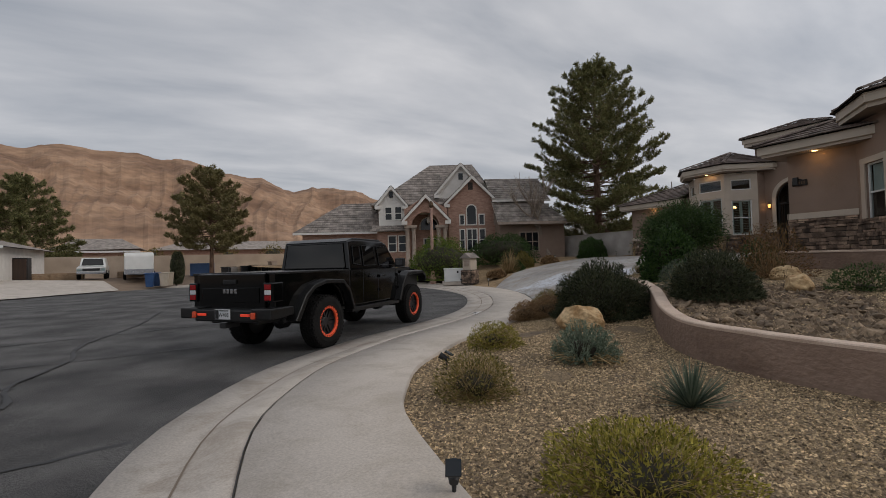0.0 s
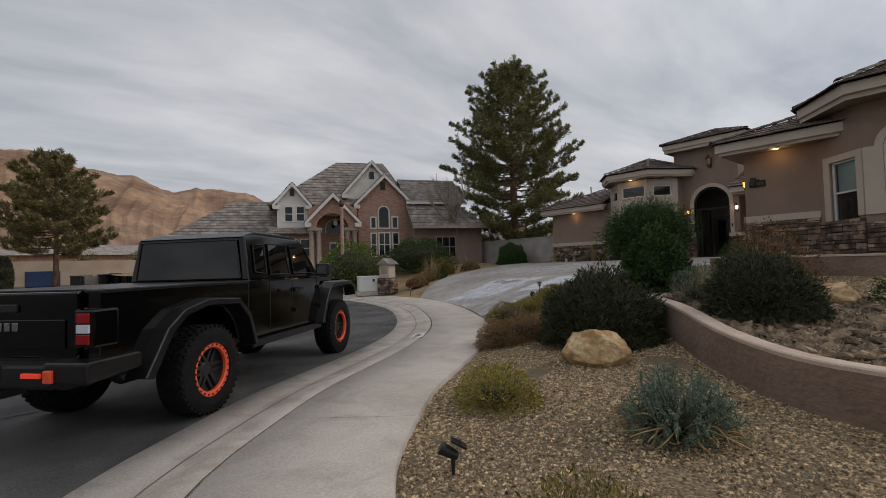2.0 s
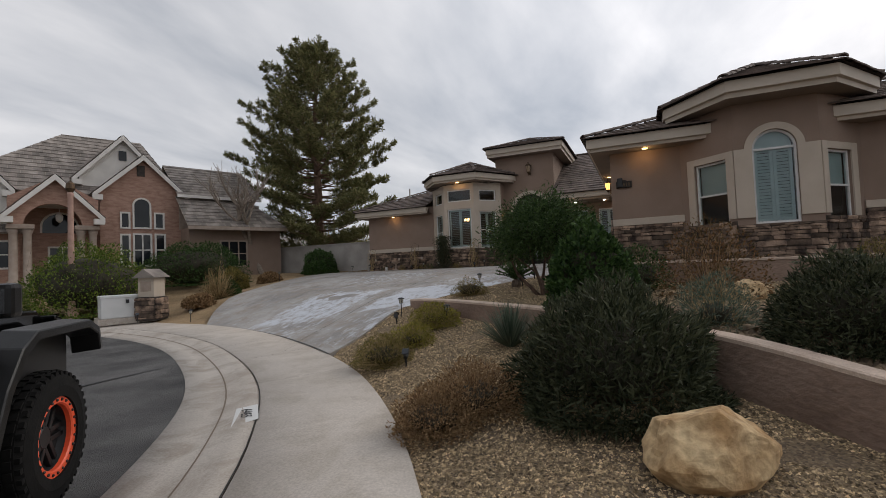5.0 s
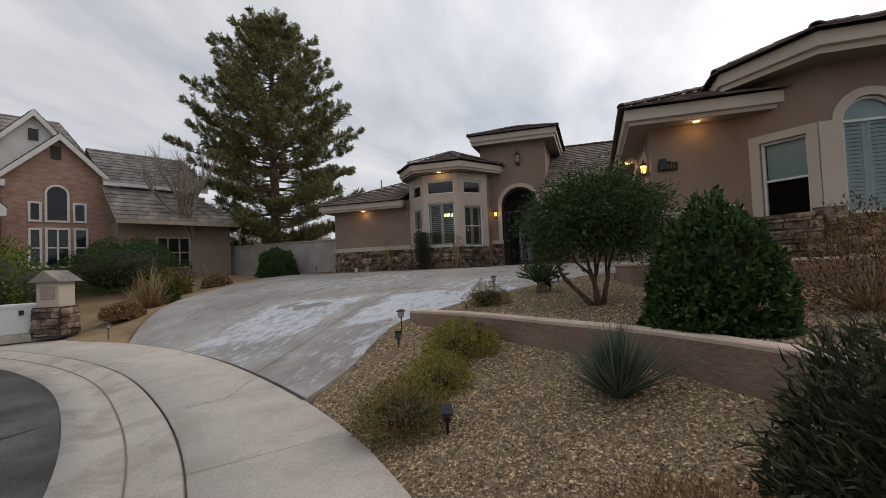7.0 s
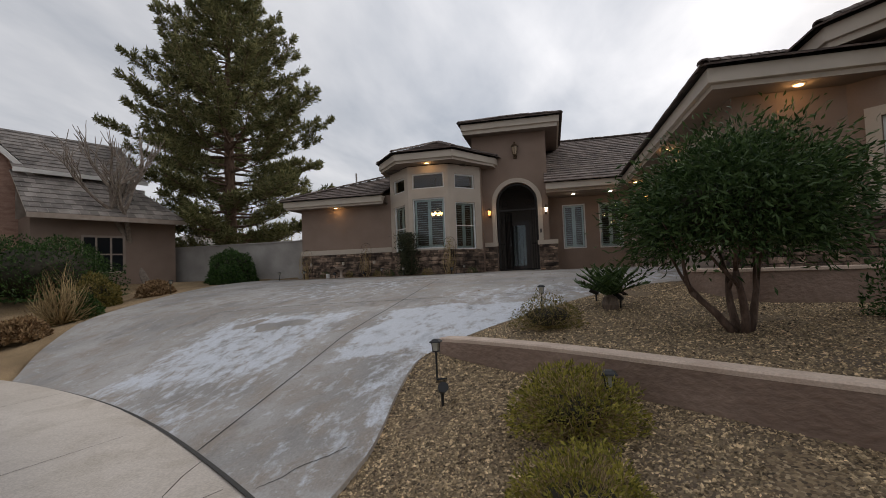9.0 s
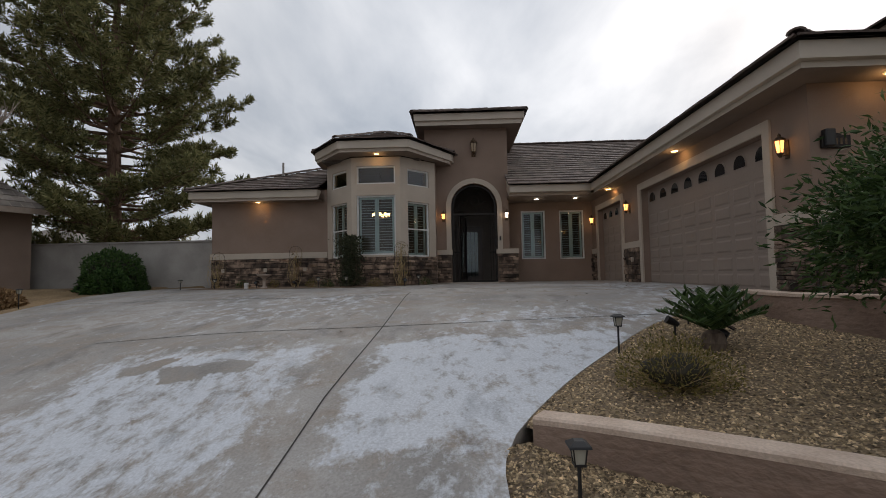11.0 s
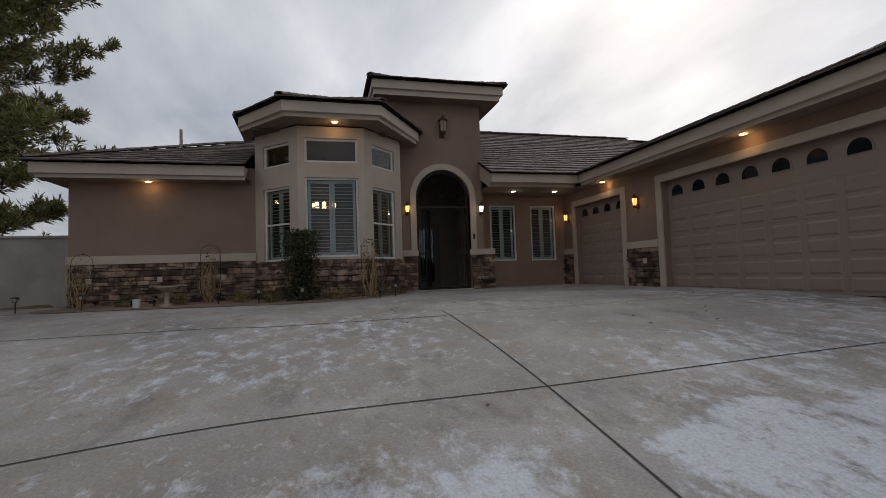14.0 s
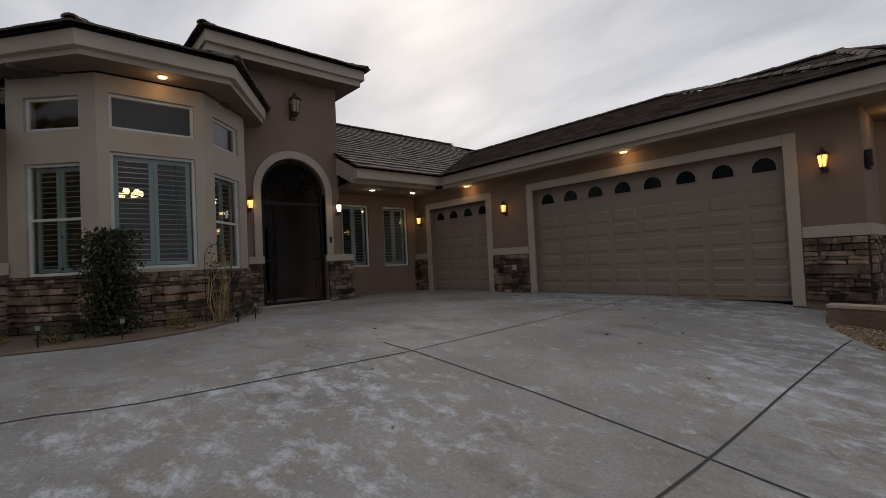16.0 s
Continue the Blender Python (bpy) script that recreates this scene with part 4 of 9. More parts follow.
snm = Matrix.Translation((16.5, 7.78, 0)) @ Matrix(((0, 1, 0, 0), (-1, 0, 0, 0), (0, 0, 1, 0), (0, 0, 0, 1)))
stone_band(sn, snm, 0, 1.73, 1.35, 2.49, 5)
trim_boxes("band", snm, [((-0.04, -0.05, 2.50), (1.75, 0, 2.68))], sn)
stone_band(f4, m4, 0, 6.5, 1.35, 2.52, 6)
trim_boxes("band", m4, [((0.0, -0.05, 2.53), (11.0, 0, 2.70))], f4)

# garage doors and their surrounds
def door_trim(s0, s1, z1, w):
    return [((s0 - w, -0.045, 1.4), (s0, 0.0, z1 + w)), ((s1, -0.045, 1.4), (s1 + w, 0.0, z1 + w)), ((s0, -0.045, z1), (s1, 0.0, z1 + w))]


trim_boxes("trim", gm, door_trim(27.6 - 26.60, 27.6 - 24.2, 4.03, 0.18), gw, label="cream stucco door surround")
trim_boxes("trim", gm, door_trim(27.6 - 22.62, 27.6 - 17.47, 4.05, 0.18), gw, label="cream stucco door surround")


def garage_door(name, s0, s1, z0, z1, cols, label):
    """A sectional door: four leaves of raised panels, the top one with small arched lights."""
    d = empty(name)
    tagged(d, label, "garage door", kind="structure")
    hs = (z1 - z0) / 4
    cw = (s1 - s0) / cols
    for r in range(4):
        a, b = z0 + r * hs, z0 + (r + 1) * hs - 0.002
        sec = box("door_section", (s0, 0.17, a), (s1, 0.21, b), GARAGE, d, gm, 0.003)
        bm = bmesh.new()
        bl = bmesh.new()
        for c in range(cols):
            x0, x1 = s0 + c * cw + 0.06, s0 + (c + 1) * cw - 0.06
            if r == 3:
                xm, w = (x0 + x1) / 2, (x1 - x0) * 0.39
                za = a + 0.275
                # arched light: a small ring and dark glass
                for rr, yy0, yy1, target in ((w, 0.155, 0.17, bm),):
                    out = [(xm + rr, za), *[(xm + rr * math.cos(math.pi * k / 12), za + 0.07 + rr * 1.0 * math.sin(math.pi * k / 12)) for k in range(13)], (xm - rr, za)]
                    t = bmesh.new()
                    t.faces.new([t.verts.new((x, -0.0, z)) for x, z in out])
                    g = bmesh.ops.extrude_face_region(t, geom=t.faces[:])
                    bmesh.ops.translate(t, verts=[v for v in g["geom"] if isinstance(v, bmesh.types.BMVert)], vec=(0, -0.012, 0))
                    bmesh.ops.recalc_face_normals(t, faces=t.faces)
                    bmesh.ops.translate(t, verts=t.verts, vec=(0, 0.17, 0))
                    join(bm, t, gm)
                    k2 = 0.86
                    out2 = [(xm + (x - xm) * k2, za + 0.10 + (z - za - 0.10) * k2) for x, z in out]
                    bl.faces.new([bl.verts.new(gm @ Vector((x, 0.155, z))) for x, z in out2])
            else:
                for za, zb in ((a + 0.05, a + hs / 2 - 0.035), (a + hs / 2 + 0.015, b - 0.05)):
                    t = bmesh.new()
                    o = 0.035
                    lo = [t.verts.new((x, 0.17, z)) for x, z in ((x0, za), (x1, za), (x1, zb), (x0, zb))]
                    hi = [t.verts.new((x, 0.155, z)) for x, z in ((x0 + o, za + o), (x1 - o, za + o), (x1 - o, zb - o), (x0 + o, zb - o))]
                    t.faces.new(hi)
                    for k in range(4):
                        t.faces.new((lo[k], lo[(k + 1) % 4], hi[(k + 1) % 4], hi[k]))
                    bmesh.ops.recalc_face_normals(t, faces=t.faces)
                    join(bm, t, gm)
        part("light_surround" if r == 3 else "raised_panels", bm, GARAGE, sec)
        if r == 3:
            part("arched_lights", bl, DARKGLASS, sec, "small dark arched panes")
        else:
            bl.free()
    box("bottom_seal", (s0, 0.165, z0 - 0.012), (s1, 0.215, z0), BLACK, d, gm)
    return d


garage_door("door_1", 27.6 - 22.62, 27.6 - 17.47, 1.46, 4.05, 8, "wide taupe sectional garage door with small arched panes")
garage_door("door_2", 27.6 - 26.60, 27.6 - 24.2, 1.50, 4.03, 4, "narrow taupe sectional garage door with small arched panes")
for a, b in ((27.6 - 24.01, 27.6 - 22.81), (27.6 - 17.28, gl), (27.6 - 27.4, 27.6 - 26.79)):
    trim_boxes("band", gm, [((a, -0.05, 2.50), (b + (0.05 if b == gl else 0), 0, 2.68))], gw)
    stone_band(gw, gm, a, b, 1.5, 2.49, int(a * 37))

# link with two shuttered windows under the porch
lw, lm_, ll = wall("wall_link", (27.4, 11.0), (27.4, 7.78), 1.2, 5.0, [(0.55, 1.46, 2.36, 4.19), (1.99, 2.91, 2.34, 4.18)], 0.22)
window("window_4", lm_, 0.55, 1.46, 2.36, 4.19, "shutter", "tall window with open pale plantation shutters")
window("window_5", lm_, 1.99, 2.91, 2.34, 4.18, "shutter", "tall window with open pale plantation shutters")

# entry tower with its arched opening
TW = 26.5
tw, tm, tl = wall("wall_tower", (TW, 14.0), (TW, 11.0), 1.2, 7.2, [(0.92, 2.58, 1.2, 5.12, True)], 0.30)
wall("wall_tower_south", (TW + 0.3, 11.0), (30.5, 11.0), 1.2, 7.2, (), 0.22)
wall("wall_tower_north", (30.5, 14.0), (TW + 0.3, 14.0), 1.2, 7.2, (), 0.22)
wall("wall_tower_back", (30.5, 11.0), (30.5, 14.0), 1.2, 7.2, (), 0.22)
bm = bmesh.new()
add_box(bm, (0.74, -0.05, 2.72), (0.92, 0.3, 4.29), tm, 0.006)
add_box(bm, (2.58, -0.05, 2.72), (2.76, 0.3, 4.29), tm, 0.006)
arch_band(bm, 1.75, 4.29, 0.83, 1.01, -0.05, 0.05, tm)
part("trim", bm, TRIM, tw, "cream stucco arch")
trim_boxes("band", tm, [((0.0, -0.06, 2.55), (0.95, 0.0, 2.72)), ((2.52, -0.09, 2.55), (tl + 0.32, 0.0, 2.72))], tw)
stone_band(tw, tm, 0.0, 0.90, 1.45, 2.54, 71)
box("stone_pier", (2.60, -0.05, 1.35), (tl + 0.28, 0.3, 2.55), MORTAR, tw, tm)
stone_jobs.append((tw, tm @ Matrix.Translation((0, -0.05, 0)), 2.58, tl + 0.30, 1.5, 2.54, 72, 0.06))

# entry bay
BAY = [(25.86, 17.42), (24.8, 16.32), (24.8, 14.70), (25.88, 13.62)]
wings, wm, wlen = wall("wall_wing", (25.86, 21.55), BAY[0], 1.2, 4.9, (), 0.25)
b1, bm1, bl1 = wall("wall_entry_bay_north", BAY[0], BAY[1], 1.2, 5.75, [(0.30, 1.24, 2.46, 4.30), (0.30, 1.24, 4.84, 5.40)], 0.22, TRIM)
b2, bm2, bl2 = wall("wall_entry_bay_front", BAY[1], BAY[2], 1.2, 5.75, [(0.17, 1.45, 2.52, 4.48), (0.17, 1.45, 4.86, 5.46)], 0.22, TRIM)
b3, bm3, bl3 = wall("wall_entry_bay_south", BAY[2], BAY[3], 1.2, 5.75, [(0.30, 1.24, 2.46, 4.30), (0.30, 1.24, 4.84, 5.40)], 0.22, TRIM)
wall("wall_entry_return", BAY[3], (TW, 13.62), 1.2, 5.75, (), 0.22)
box("wall_entry_fill", (25.9, 13.6, 1.2), (26.62, 14.05, 5.7), STUCCO, house)
window("window_6", bm1, 0.30, 1.24, 2.46, 4.30, "hung_shutter", "sash window with half-open pale plantation shutters")
window("window_7", bm1, 0.30, 1.24, 4.84, 5.40, "fixed", "small fixed upper window")
window("window_8", bm2, 0.17, 1.45, 2.52, 4.48, "shutter", "large window with open pale green-white plantation shutters")
window("window_9", bm2, 0.17, 1.45, 4.86, 5.46, "fixed", "wide fixed upper window")
window("window_10", bm3, 0.30, 1.24, 2.46, 4.30, "hung_shutter", "sash window with half-open pale plantation shutters")
window("window_11", bm3, 0.30, 1.24, 4.84, 5.40, "fixed", "small fixed upper window")
for f, mm, ln in ((b1, bm1, bl1), (b2, bm2, bl2), (b3, bm3, bl3)):
    stone_band(f, mm, 0, ln, 1.4, 2.46, int(ln * 1000))
stone_band(wings, wm, 0, wlen, 1.4, 2.50, 11)
trim_boxes("band", wm, [((-0.03, -0.06, 2.51), (wlen, 0, 2.71))], wings)
wall("wall_wing_north", (36, 21.55), (26.11, 21.55), 1.2, 4.9, (), 0.25)
wall("wall_back", (36.0, -9.0), (36.0, 21.55), 1.2, 4.9, (), 0.25)
wall("wall_south", (16.75, -9.0), (36.0, -9.0), 1.2, 4.9, (), 0.25)
# rooms behind the glass, their dimness put into the dark surface colour
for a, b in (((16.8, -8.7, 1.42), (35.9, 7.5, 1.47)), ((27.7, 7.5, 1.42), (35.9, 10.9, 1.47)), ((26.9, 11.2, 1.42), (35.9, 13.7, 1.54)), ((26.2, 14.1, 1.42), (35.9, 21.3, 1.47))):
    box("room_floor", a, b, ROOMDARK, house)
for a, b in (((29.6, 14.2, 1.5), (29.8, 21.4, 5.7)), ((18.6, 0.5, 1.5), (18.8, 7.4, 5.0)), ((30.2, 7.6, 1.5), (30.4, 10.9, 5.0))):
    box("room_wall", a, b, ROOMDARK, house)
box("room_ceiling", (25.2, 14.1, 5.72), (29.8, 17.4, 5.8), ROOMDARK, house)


# ---- eaves: fascia, crown step and soffit along a line of eave corners ----
def eave(name, outer, inner, z_soffit, z_top, parent=house):
    """outer: eave line in plan; inner: the wall line under it, point for point."""
    o = [Vector((*p, 0)) for p in outer]
    i_ = [Vector((*p, 0)) for p in inner]
    n = len(o)

    def lerp(k, t):
        return o[k] * (1 - t) + i_[k] * t

    rows = []
    for t, z in ((0.0, z_top), (0.0, z_top - 0.24), (0.14, z_top - 0.25), (0.15, z_soffit), (1.0, z_soffit)):
        rows.append([(*lerp(k, t)[:2], z) for k in range(n)])
    v = [p for r in rows[:4] for p in r]
    f = [(a * n + k, a * n + k + 1, (a + 1) * n + k + 1, (a + 1) * n + k) for a in range(3) for k in range(n - 1)]
    v += [(*lerp(k, 0.5)[:2], z_top - 0.01) for k in range(n)]
    f += [(4 * n + k, 4 * n + k + 1, k + 1, k) for k in range(n - 1)]
    f += [(0, n, 2 * n, 3 * n, 4 * n), tuple(a * n + n - 1 for a in (4, 3, 2, 1, 0))]
    fa = mesh_ob("fascia", v, f, FASCIA, parent)
    bmx = bmesh.new()
    bmx.from_mesh(fa.data)
    bmesh.ops.recalc_face_normals(bmx, faces=bmx.faces)
    bmx.to_mesh(fa.data)
    bmx.free()
    # added dark strip closing the eave gap, standing for tile butts and shadow
    lo = [(*lerp(k, 0.12)[:2], z_top - 0.02) for k in range(n)]
    hi = [(*lerp(k, 0.12)[:2], z_top + 0.07) for k in range(n)]
    mesh_ob("eave_closure", lo + hi, [(k, k + 1, n + k + 1, n + k) for k in range(n - 1)], TILE_DECK, parent)
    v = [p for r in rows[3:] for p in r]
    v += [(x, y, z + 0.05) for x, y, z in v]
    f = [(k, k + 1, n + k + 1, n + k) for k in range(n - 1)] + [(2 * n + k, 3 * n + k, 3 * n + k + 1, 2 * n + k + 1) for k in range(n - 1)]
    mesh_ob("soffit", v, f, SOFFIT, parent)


E_G = 8.32
eave("eave_garage", [(16.0, E_G), (25.45, E_G)], [(16.5, 7.78), (25.45, 7.78)], 4.49, 4.82)
eave("eave_link", [(25.45, E_G), (25.45, 11.06)], [(27.4, 7.78), (27.4, 11.06)], 4.49, 4.82)
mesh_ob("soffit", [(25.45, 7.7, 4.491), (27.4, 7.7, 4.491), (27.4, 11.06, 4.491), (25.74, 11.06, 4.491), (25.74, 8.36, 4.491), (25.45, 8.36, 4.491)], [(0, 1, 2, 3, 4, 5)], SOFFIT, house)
eave("eave_street", [(15.86, 5.35), (15.86, E_G), (16.0, E_G)], [(16.5, 5.6), (16.5, 7.78), (16.5, 7.78)], 4.49, 4.82)
eave("eave_street_south", [(15.86, -9.0), (15.86, 3.0)], [(16.5, -9.0), (16.5, 2.8)], 4.49, 4.82)
eave("eave_street_bay", [(17.9, 2.0), (16.3, 2.0), (14.78, 3.18), (14.78, 5.21), (16.3, 6.4), (17.9, 6.4)], [(17.9, 2.35), (16.5, 2.35), (15.5, 3.38), (15.5, 5.02), (16.5, 6.05), (17.9, 6.05)], 5.07, 5.43)
eave("eave_wing", [(25.25, 17.6), (25.25, 22.05), (33, 22.05)], [(25.86, 17.5), (25.86, 21.55), (33, 21.55)], 4.49, 4.82)
eave("eave_entry_bay", [(26.5, 12.95), (26.2, 13.0), (24.12, 14.34), (24.12, 16.62), (25.55, 17.76), (26.5, 17.8)], [(26.5, 13.6), (25.9, 13.62), (24.8, 14.70), (24.8, 16.32), (25.86, 17.42), (26.5, 17.6)], 5.78, 6.12)
eave("eave_tower", [(31, 10.43), (25.92, 10.43), (25.92, 14.33), (31, 14.33)], [(31, 11.0), (TW, 11.0), (TW, 14.0), (31, 14.0)], 7.14, 7.54)


# ---- tile roofs ----
TW_, TC, TH = 0.31, 0.345, 0.030
roof_tiles = []


def roof_plane(parent, p0, p1, up, poly, keep_pieces=None):
    """Tiles over a plane: p0 to p1 is the eave, up the way up the slope; poly the outline as (along, upslope) pairs, convex."""
    p0, p1 = Vector(p0), Vector(p1)
    e, u = (p1 - p0).normalized(), Vector(up).normalized()
    n0 = e.cross(u).normalized()
    n = n0 if n0.z > 0 else -n0
    smin, smax = min(q[0] for q in poly), max(q[0] for q in poly)
    rmin, rmax = min(q[1] for q in poly), max(q[1] for q in poly)
    verts, faces = [], []
    area = sum(poly[k][0] * poly[(k + 1) % len(poly)][1] - poly[(k + 1) % len(poly)][0] * poly[k][1] for k in range(len(poly)))
    pl = poly if area > 0 else poly[::-1]

    def inside(s, r, tol):
        for (a, b), (c, d) in zip(pl, pl[1:] + pl[:1]):
            if (c - a) * (r - b) - (d - b) * (s - a) < -tol * math.hypot(c - a, d - b):
                return False
        return True

    r, row = rmin - 0.05, 0
    whole = []
    while r < rmax:
        s = smin - (TW_ / 2 if row % 2 else 0.0)
        while s < smax:
            cs, cr = s + TW_ / 2, r + TC / 2
            if inside(cs, cr, TW_):
                jit = random.uniform(-0.004, 0.006)
                z0, z1 = 0.055 + jit, 0.022 + jit
                loc = [(s + 0.003, r, z0 - TH), (s + TW_ - 0.003, r, z0 - TH), (s + TW_ - 0.003, r, z0), (s + 0.003, r, z0), (s + 0.003, r + TC + 0.05, z1 - TH), (s + TW_ - 0.003, r + TC + 0.05, z1 - TH), (s + TW_ - 0.003, r + TC + 0.05, z1), (s + 0.003, r + TC + 0.05, z1)]
                if keep_pieces and keep_pieces(s, r) and all(inside(q[0], q[1] + (0.06 if q[1] == r else -0.06), 0.0) for q in loc):
                    whole.append((cs, r, jit))
                else:
                    b = len(verts)
                    verts += [p0 + e * q[0] + u * q[1] + n * q[2] for q in loc]
                    faces += [(b, b + 1, b + 2, b + 3), (b + 3, b + 2, b + 6, b + 7), (b, b + 3, b + 7, b + 4), (b + 1, b + 5, b + 6, b + 2)]
            s += TW_
        r += TC
        row += 1
    if verts:
        me = bpy.data.meshes.new("roof_tiles")
        me.from_pydata([tuple(v) for v in verts], [], faces)
        b = bmesh.new()
        b.from_mesh(me)
        for (a, bb), (c, d) in zip(pl, pl[1:] + pl[:1]):
            if abs(bb - d) < 1e-6 and abs(bb - rmin) < 1e-6:
                continue
            q0, q1 = p0 + e * a + u * bb, p0 + e * c + u * d
            no = (q1 - q0).normalized().cross(n0)
            bmesh.ops.bisect_plane(b, geom=b.verts[:] + b.edges[:] + b.faces[:], plane_co=q0, plane_no=no, clear_outer=True)
        bmesh.ops.recalc_face_normals(b, faces=b.faces)
        b.to_mesh(me)
        b.free()
        me.materials.append(TILE)
        ob = new("roof_tiles", me)
        ob.parent = parent
        tagged(ob, kind="stuff")
    # deck under the tiles
    mesh_ob("roof_deck", [p0 + e * s + u * r + n * -0.01 for s, r in poly], [tuple(range(len(poly)))], TILE_DECK, parent)
    basis = Matrix((e, u, n)).transposed().to_4x4()
    for cs, r, jit in whole:
        roof_tiles.append((parent, Matrix.Translation(p0 + e * cs + u * r + n * jit) @ basis))


def cap_mesh():
    bm = bmesh.new()
    n = 6
    rows = []
    for y, r in ((0.0, 0.115), (0.42, 0.095)):
        ring = [bm.verts.new((r * math.cos(math.pi * k / n), y, r * 0.62 * math.sin(math.pi * k / n) - 0.01)) for k in range(n + 1)]
        rows.append(ring)
    low = [bm.verts.new((v.co.x * 0.82, v.co.y, v.co.z - 0.025)) for v in rows[0]]
    for k in range(n):
        bm.faces.new((rows[0][k], rows[0][k + 1], rows[1][k + 1], rows[1][k]))
        bm.faces.new((low[k], low[k + 1], rows[0][k + 1], rows[0][k]))
    bmesh.ops.recalc_face_normals(bm, faces=bm.faces)
    me = bpy.data.meshes.new("ridge_tile")
    bm.to_mesh(me)
    bm.free()
    me.materials.append(TILE)
    return me


CAP = cap_mesh()
cap_jobs = []


def caps(parent, a, b):
    """Ridge tiles from a (low) to b."""
    cap_jobs.append((parent, Vector(a), Vector(b)))


def face_poly(parent, pts, keep=None):
    """A roof face by its corners in space, the first two being its eave."""
    p = [Vector(q) for q in pts]
    e = (p[1] - p[0]).normalized()
    far = max(p[2:], key=lambda q: ((q - p[0]) - e * (q - p[0]).dot(e)).length)
    u = ((far - p[0]) - e * (far - p[0]).dot(e)).normalized()
    roof_plane(parent, p[0], p[1], u, [((q - p[0]).dot(e), (q - p[0]).dot(u)) for q in p], keep)


random.seed(3)
SL = 0.40
ZE = 4.835
main_roof = tagged(empty("roof_main"), "hipped roof of grey-brown concrete tiles", "roof", kind="structure")
garage_roof = tagged(empty("roof_garage"), "hipped roof of grey-brown concrete tiles over the garage", "roof", kind="structure")
bay_roof = tagged(empty("roof_entry_bay"), "small faceted tile roof over the entry bay", "roof", kind="structure")
street_bay_roof = tagged(empty("roof_street_bay"), "faceted tile roof over the street bay", "roof", kind="structure")
tower_roof = tagged(empty("roof_tower"), "low hipped tile roof of the entry tower", "roof", kind="structure")
# garage: eaves at x 15.8 and y 8.52, ridge at y 3.2
gx0, gy1 = 15.80, 8.39
gr = 5.3
zr = ZE + 0.385 * gr
face_poly(garage_roof, [(29.5, gy1, ZE), (gx0, gy1, ZE), (gx0 + gr, gy1 - gr, zr), (29.5, gy1 - gr, zr)], lambda s, r: r < 3 * TC and s > 4.0)
face_poly(garage_roof, [(gx0, gy1, ZE), (gx0, gy1 - 2 * gr, ZE), (gx0 + gr, gy1 - gr, zr)])
face_poly(garage_roof, [(gx0, gy1 - 2 * gr, ZE), (29.5, gy1 - 2 * gr, ZE), (29.5, gy1 - gr, zr), (gx0 + gr, gy1 - gr, zr)])
caps(garage_roof, (gx0, gy1, ZE + 0.04), (gx0 + gr, gy1 - gr, zr + 0.04))
caps(garage_roof, (gx0, gy1 - 2 * gr, ZE + 0.04), (gx0 + gr, gy1 - gr, zr + 0.04))
caps(garage_roof, (gx0 + gr, gy1 - gr, zr + 0.04), (29.5, gy1 - gr, zr + 0.04))
# main: eave at x 25.2 (wing) and 25.4 (link), hip at the north end
mr = 6.2
SM = 0.49
zw, zm = ZE + SL * mr, ZE + SM * mr
wy = 22.12
face_poly(main_roof, [(25.18, 17.58, ZE), (25.18, wy, ZE), (25.18 + wy - 17.58, 17.58, ZE + (wy - 17.58) * SL)])
face_poly(main_roof, [(27.4, 13.9, ZE + 2.22 * SL), (27.4, 17.58, ZE + 2.22 * SL), (25.18 + wy - 17.58, 17.58, ZE + (wy - 17.58) * SL), (25.18 + mr, wy - mr, zw), (25.18 + mr, 13.9, zw)])
face_poly(main_roof, [(25.18, wy, ZE), (37.58, wy, ZE), (25.18 + mr, wy - mr, zw)])
face_poly(main_roof, [(25.38, 7.2, ZE), (25.38, 11.12, ZE), (25.38 + mr, 11.12, zm), (25.38 + mr, 2.0, zm), (25.38 + mr - 2, 2.0, zm - 2 * SM)])
face_poly(main_roof, [(37.58, wy, ZE), (37.58, 12.0, ZE), (25.18 + mr, 12.0, zw), (25.18 + mr, wy - mr, zw)])
face_poly(main_roof, [(37.58, 12.0, ZE), (37.58, -9.0, ZE), (25.38 + mr, -9.0, zm), (25.38 + mr, 12.0, zm)])
caps(main_roof, (25.18, wy, ZE + 0.04), (25.18 + mr, wy - mr, zw + 0.04))
caps(main_roof, (25.38 + mr, 2.0, zm + 0.04), (25.38 + mr, 12.0, zm + 0.04))
caps(main_roof, (25.18 + mr, 12.0, zw + 0.04), (25.18 + mr, wy - mr, zw + 0.04))
mesh_ob("gable_end", [(25.5, 11.06, ZE - 0.02), (25.5 + mr, 11.06, zm - 0.05), (25.5 + mr, 11.06, ZE - 0.02)], [(0, 1, 2)], FASCIA, main_roof)


def fan_roof(parent, corners, apex):
    """Faces from each pair of eave corners up to one apex, with caps on the hips."""
    for a, b in zip(corners, corners[1:]):
        face_poly(parent, [a, b, apex])
    for c in corners[1:-1]:
        caps(parent, (c[0], c[1], c[2] + 0.04), (apex[0], apex[1], apex[2] + 0.04))


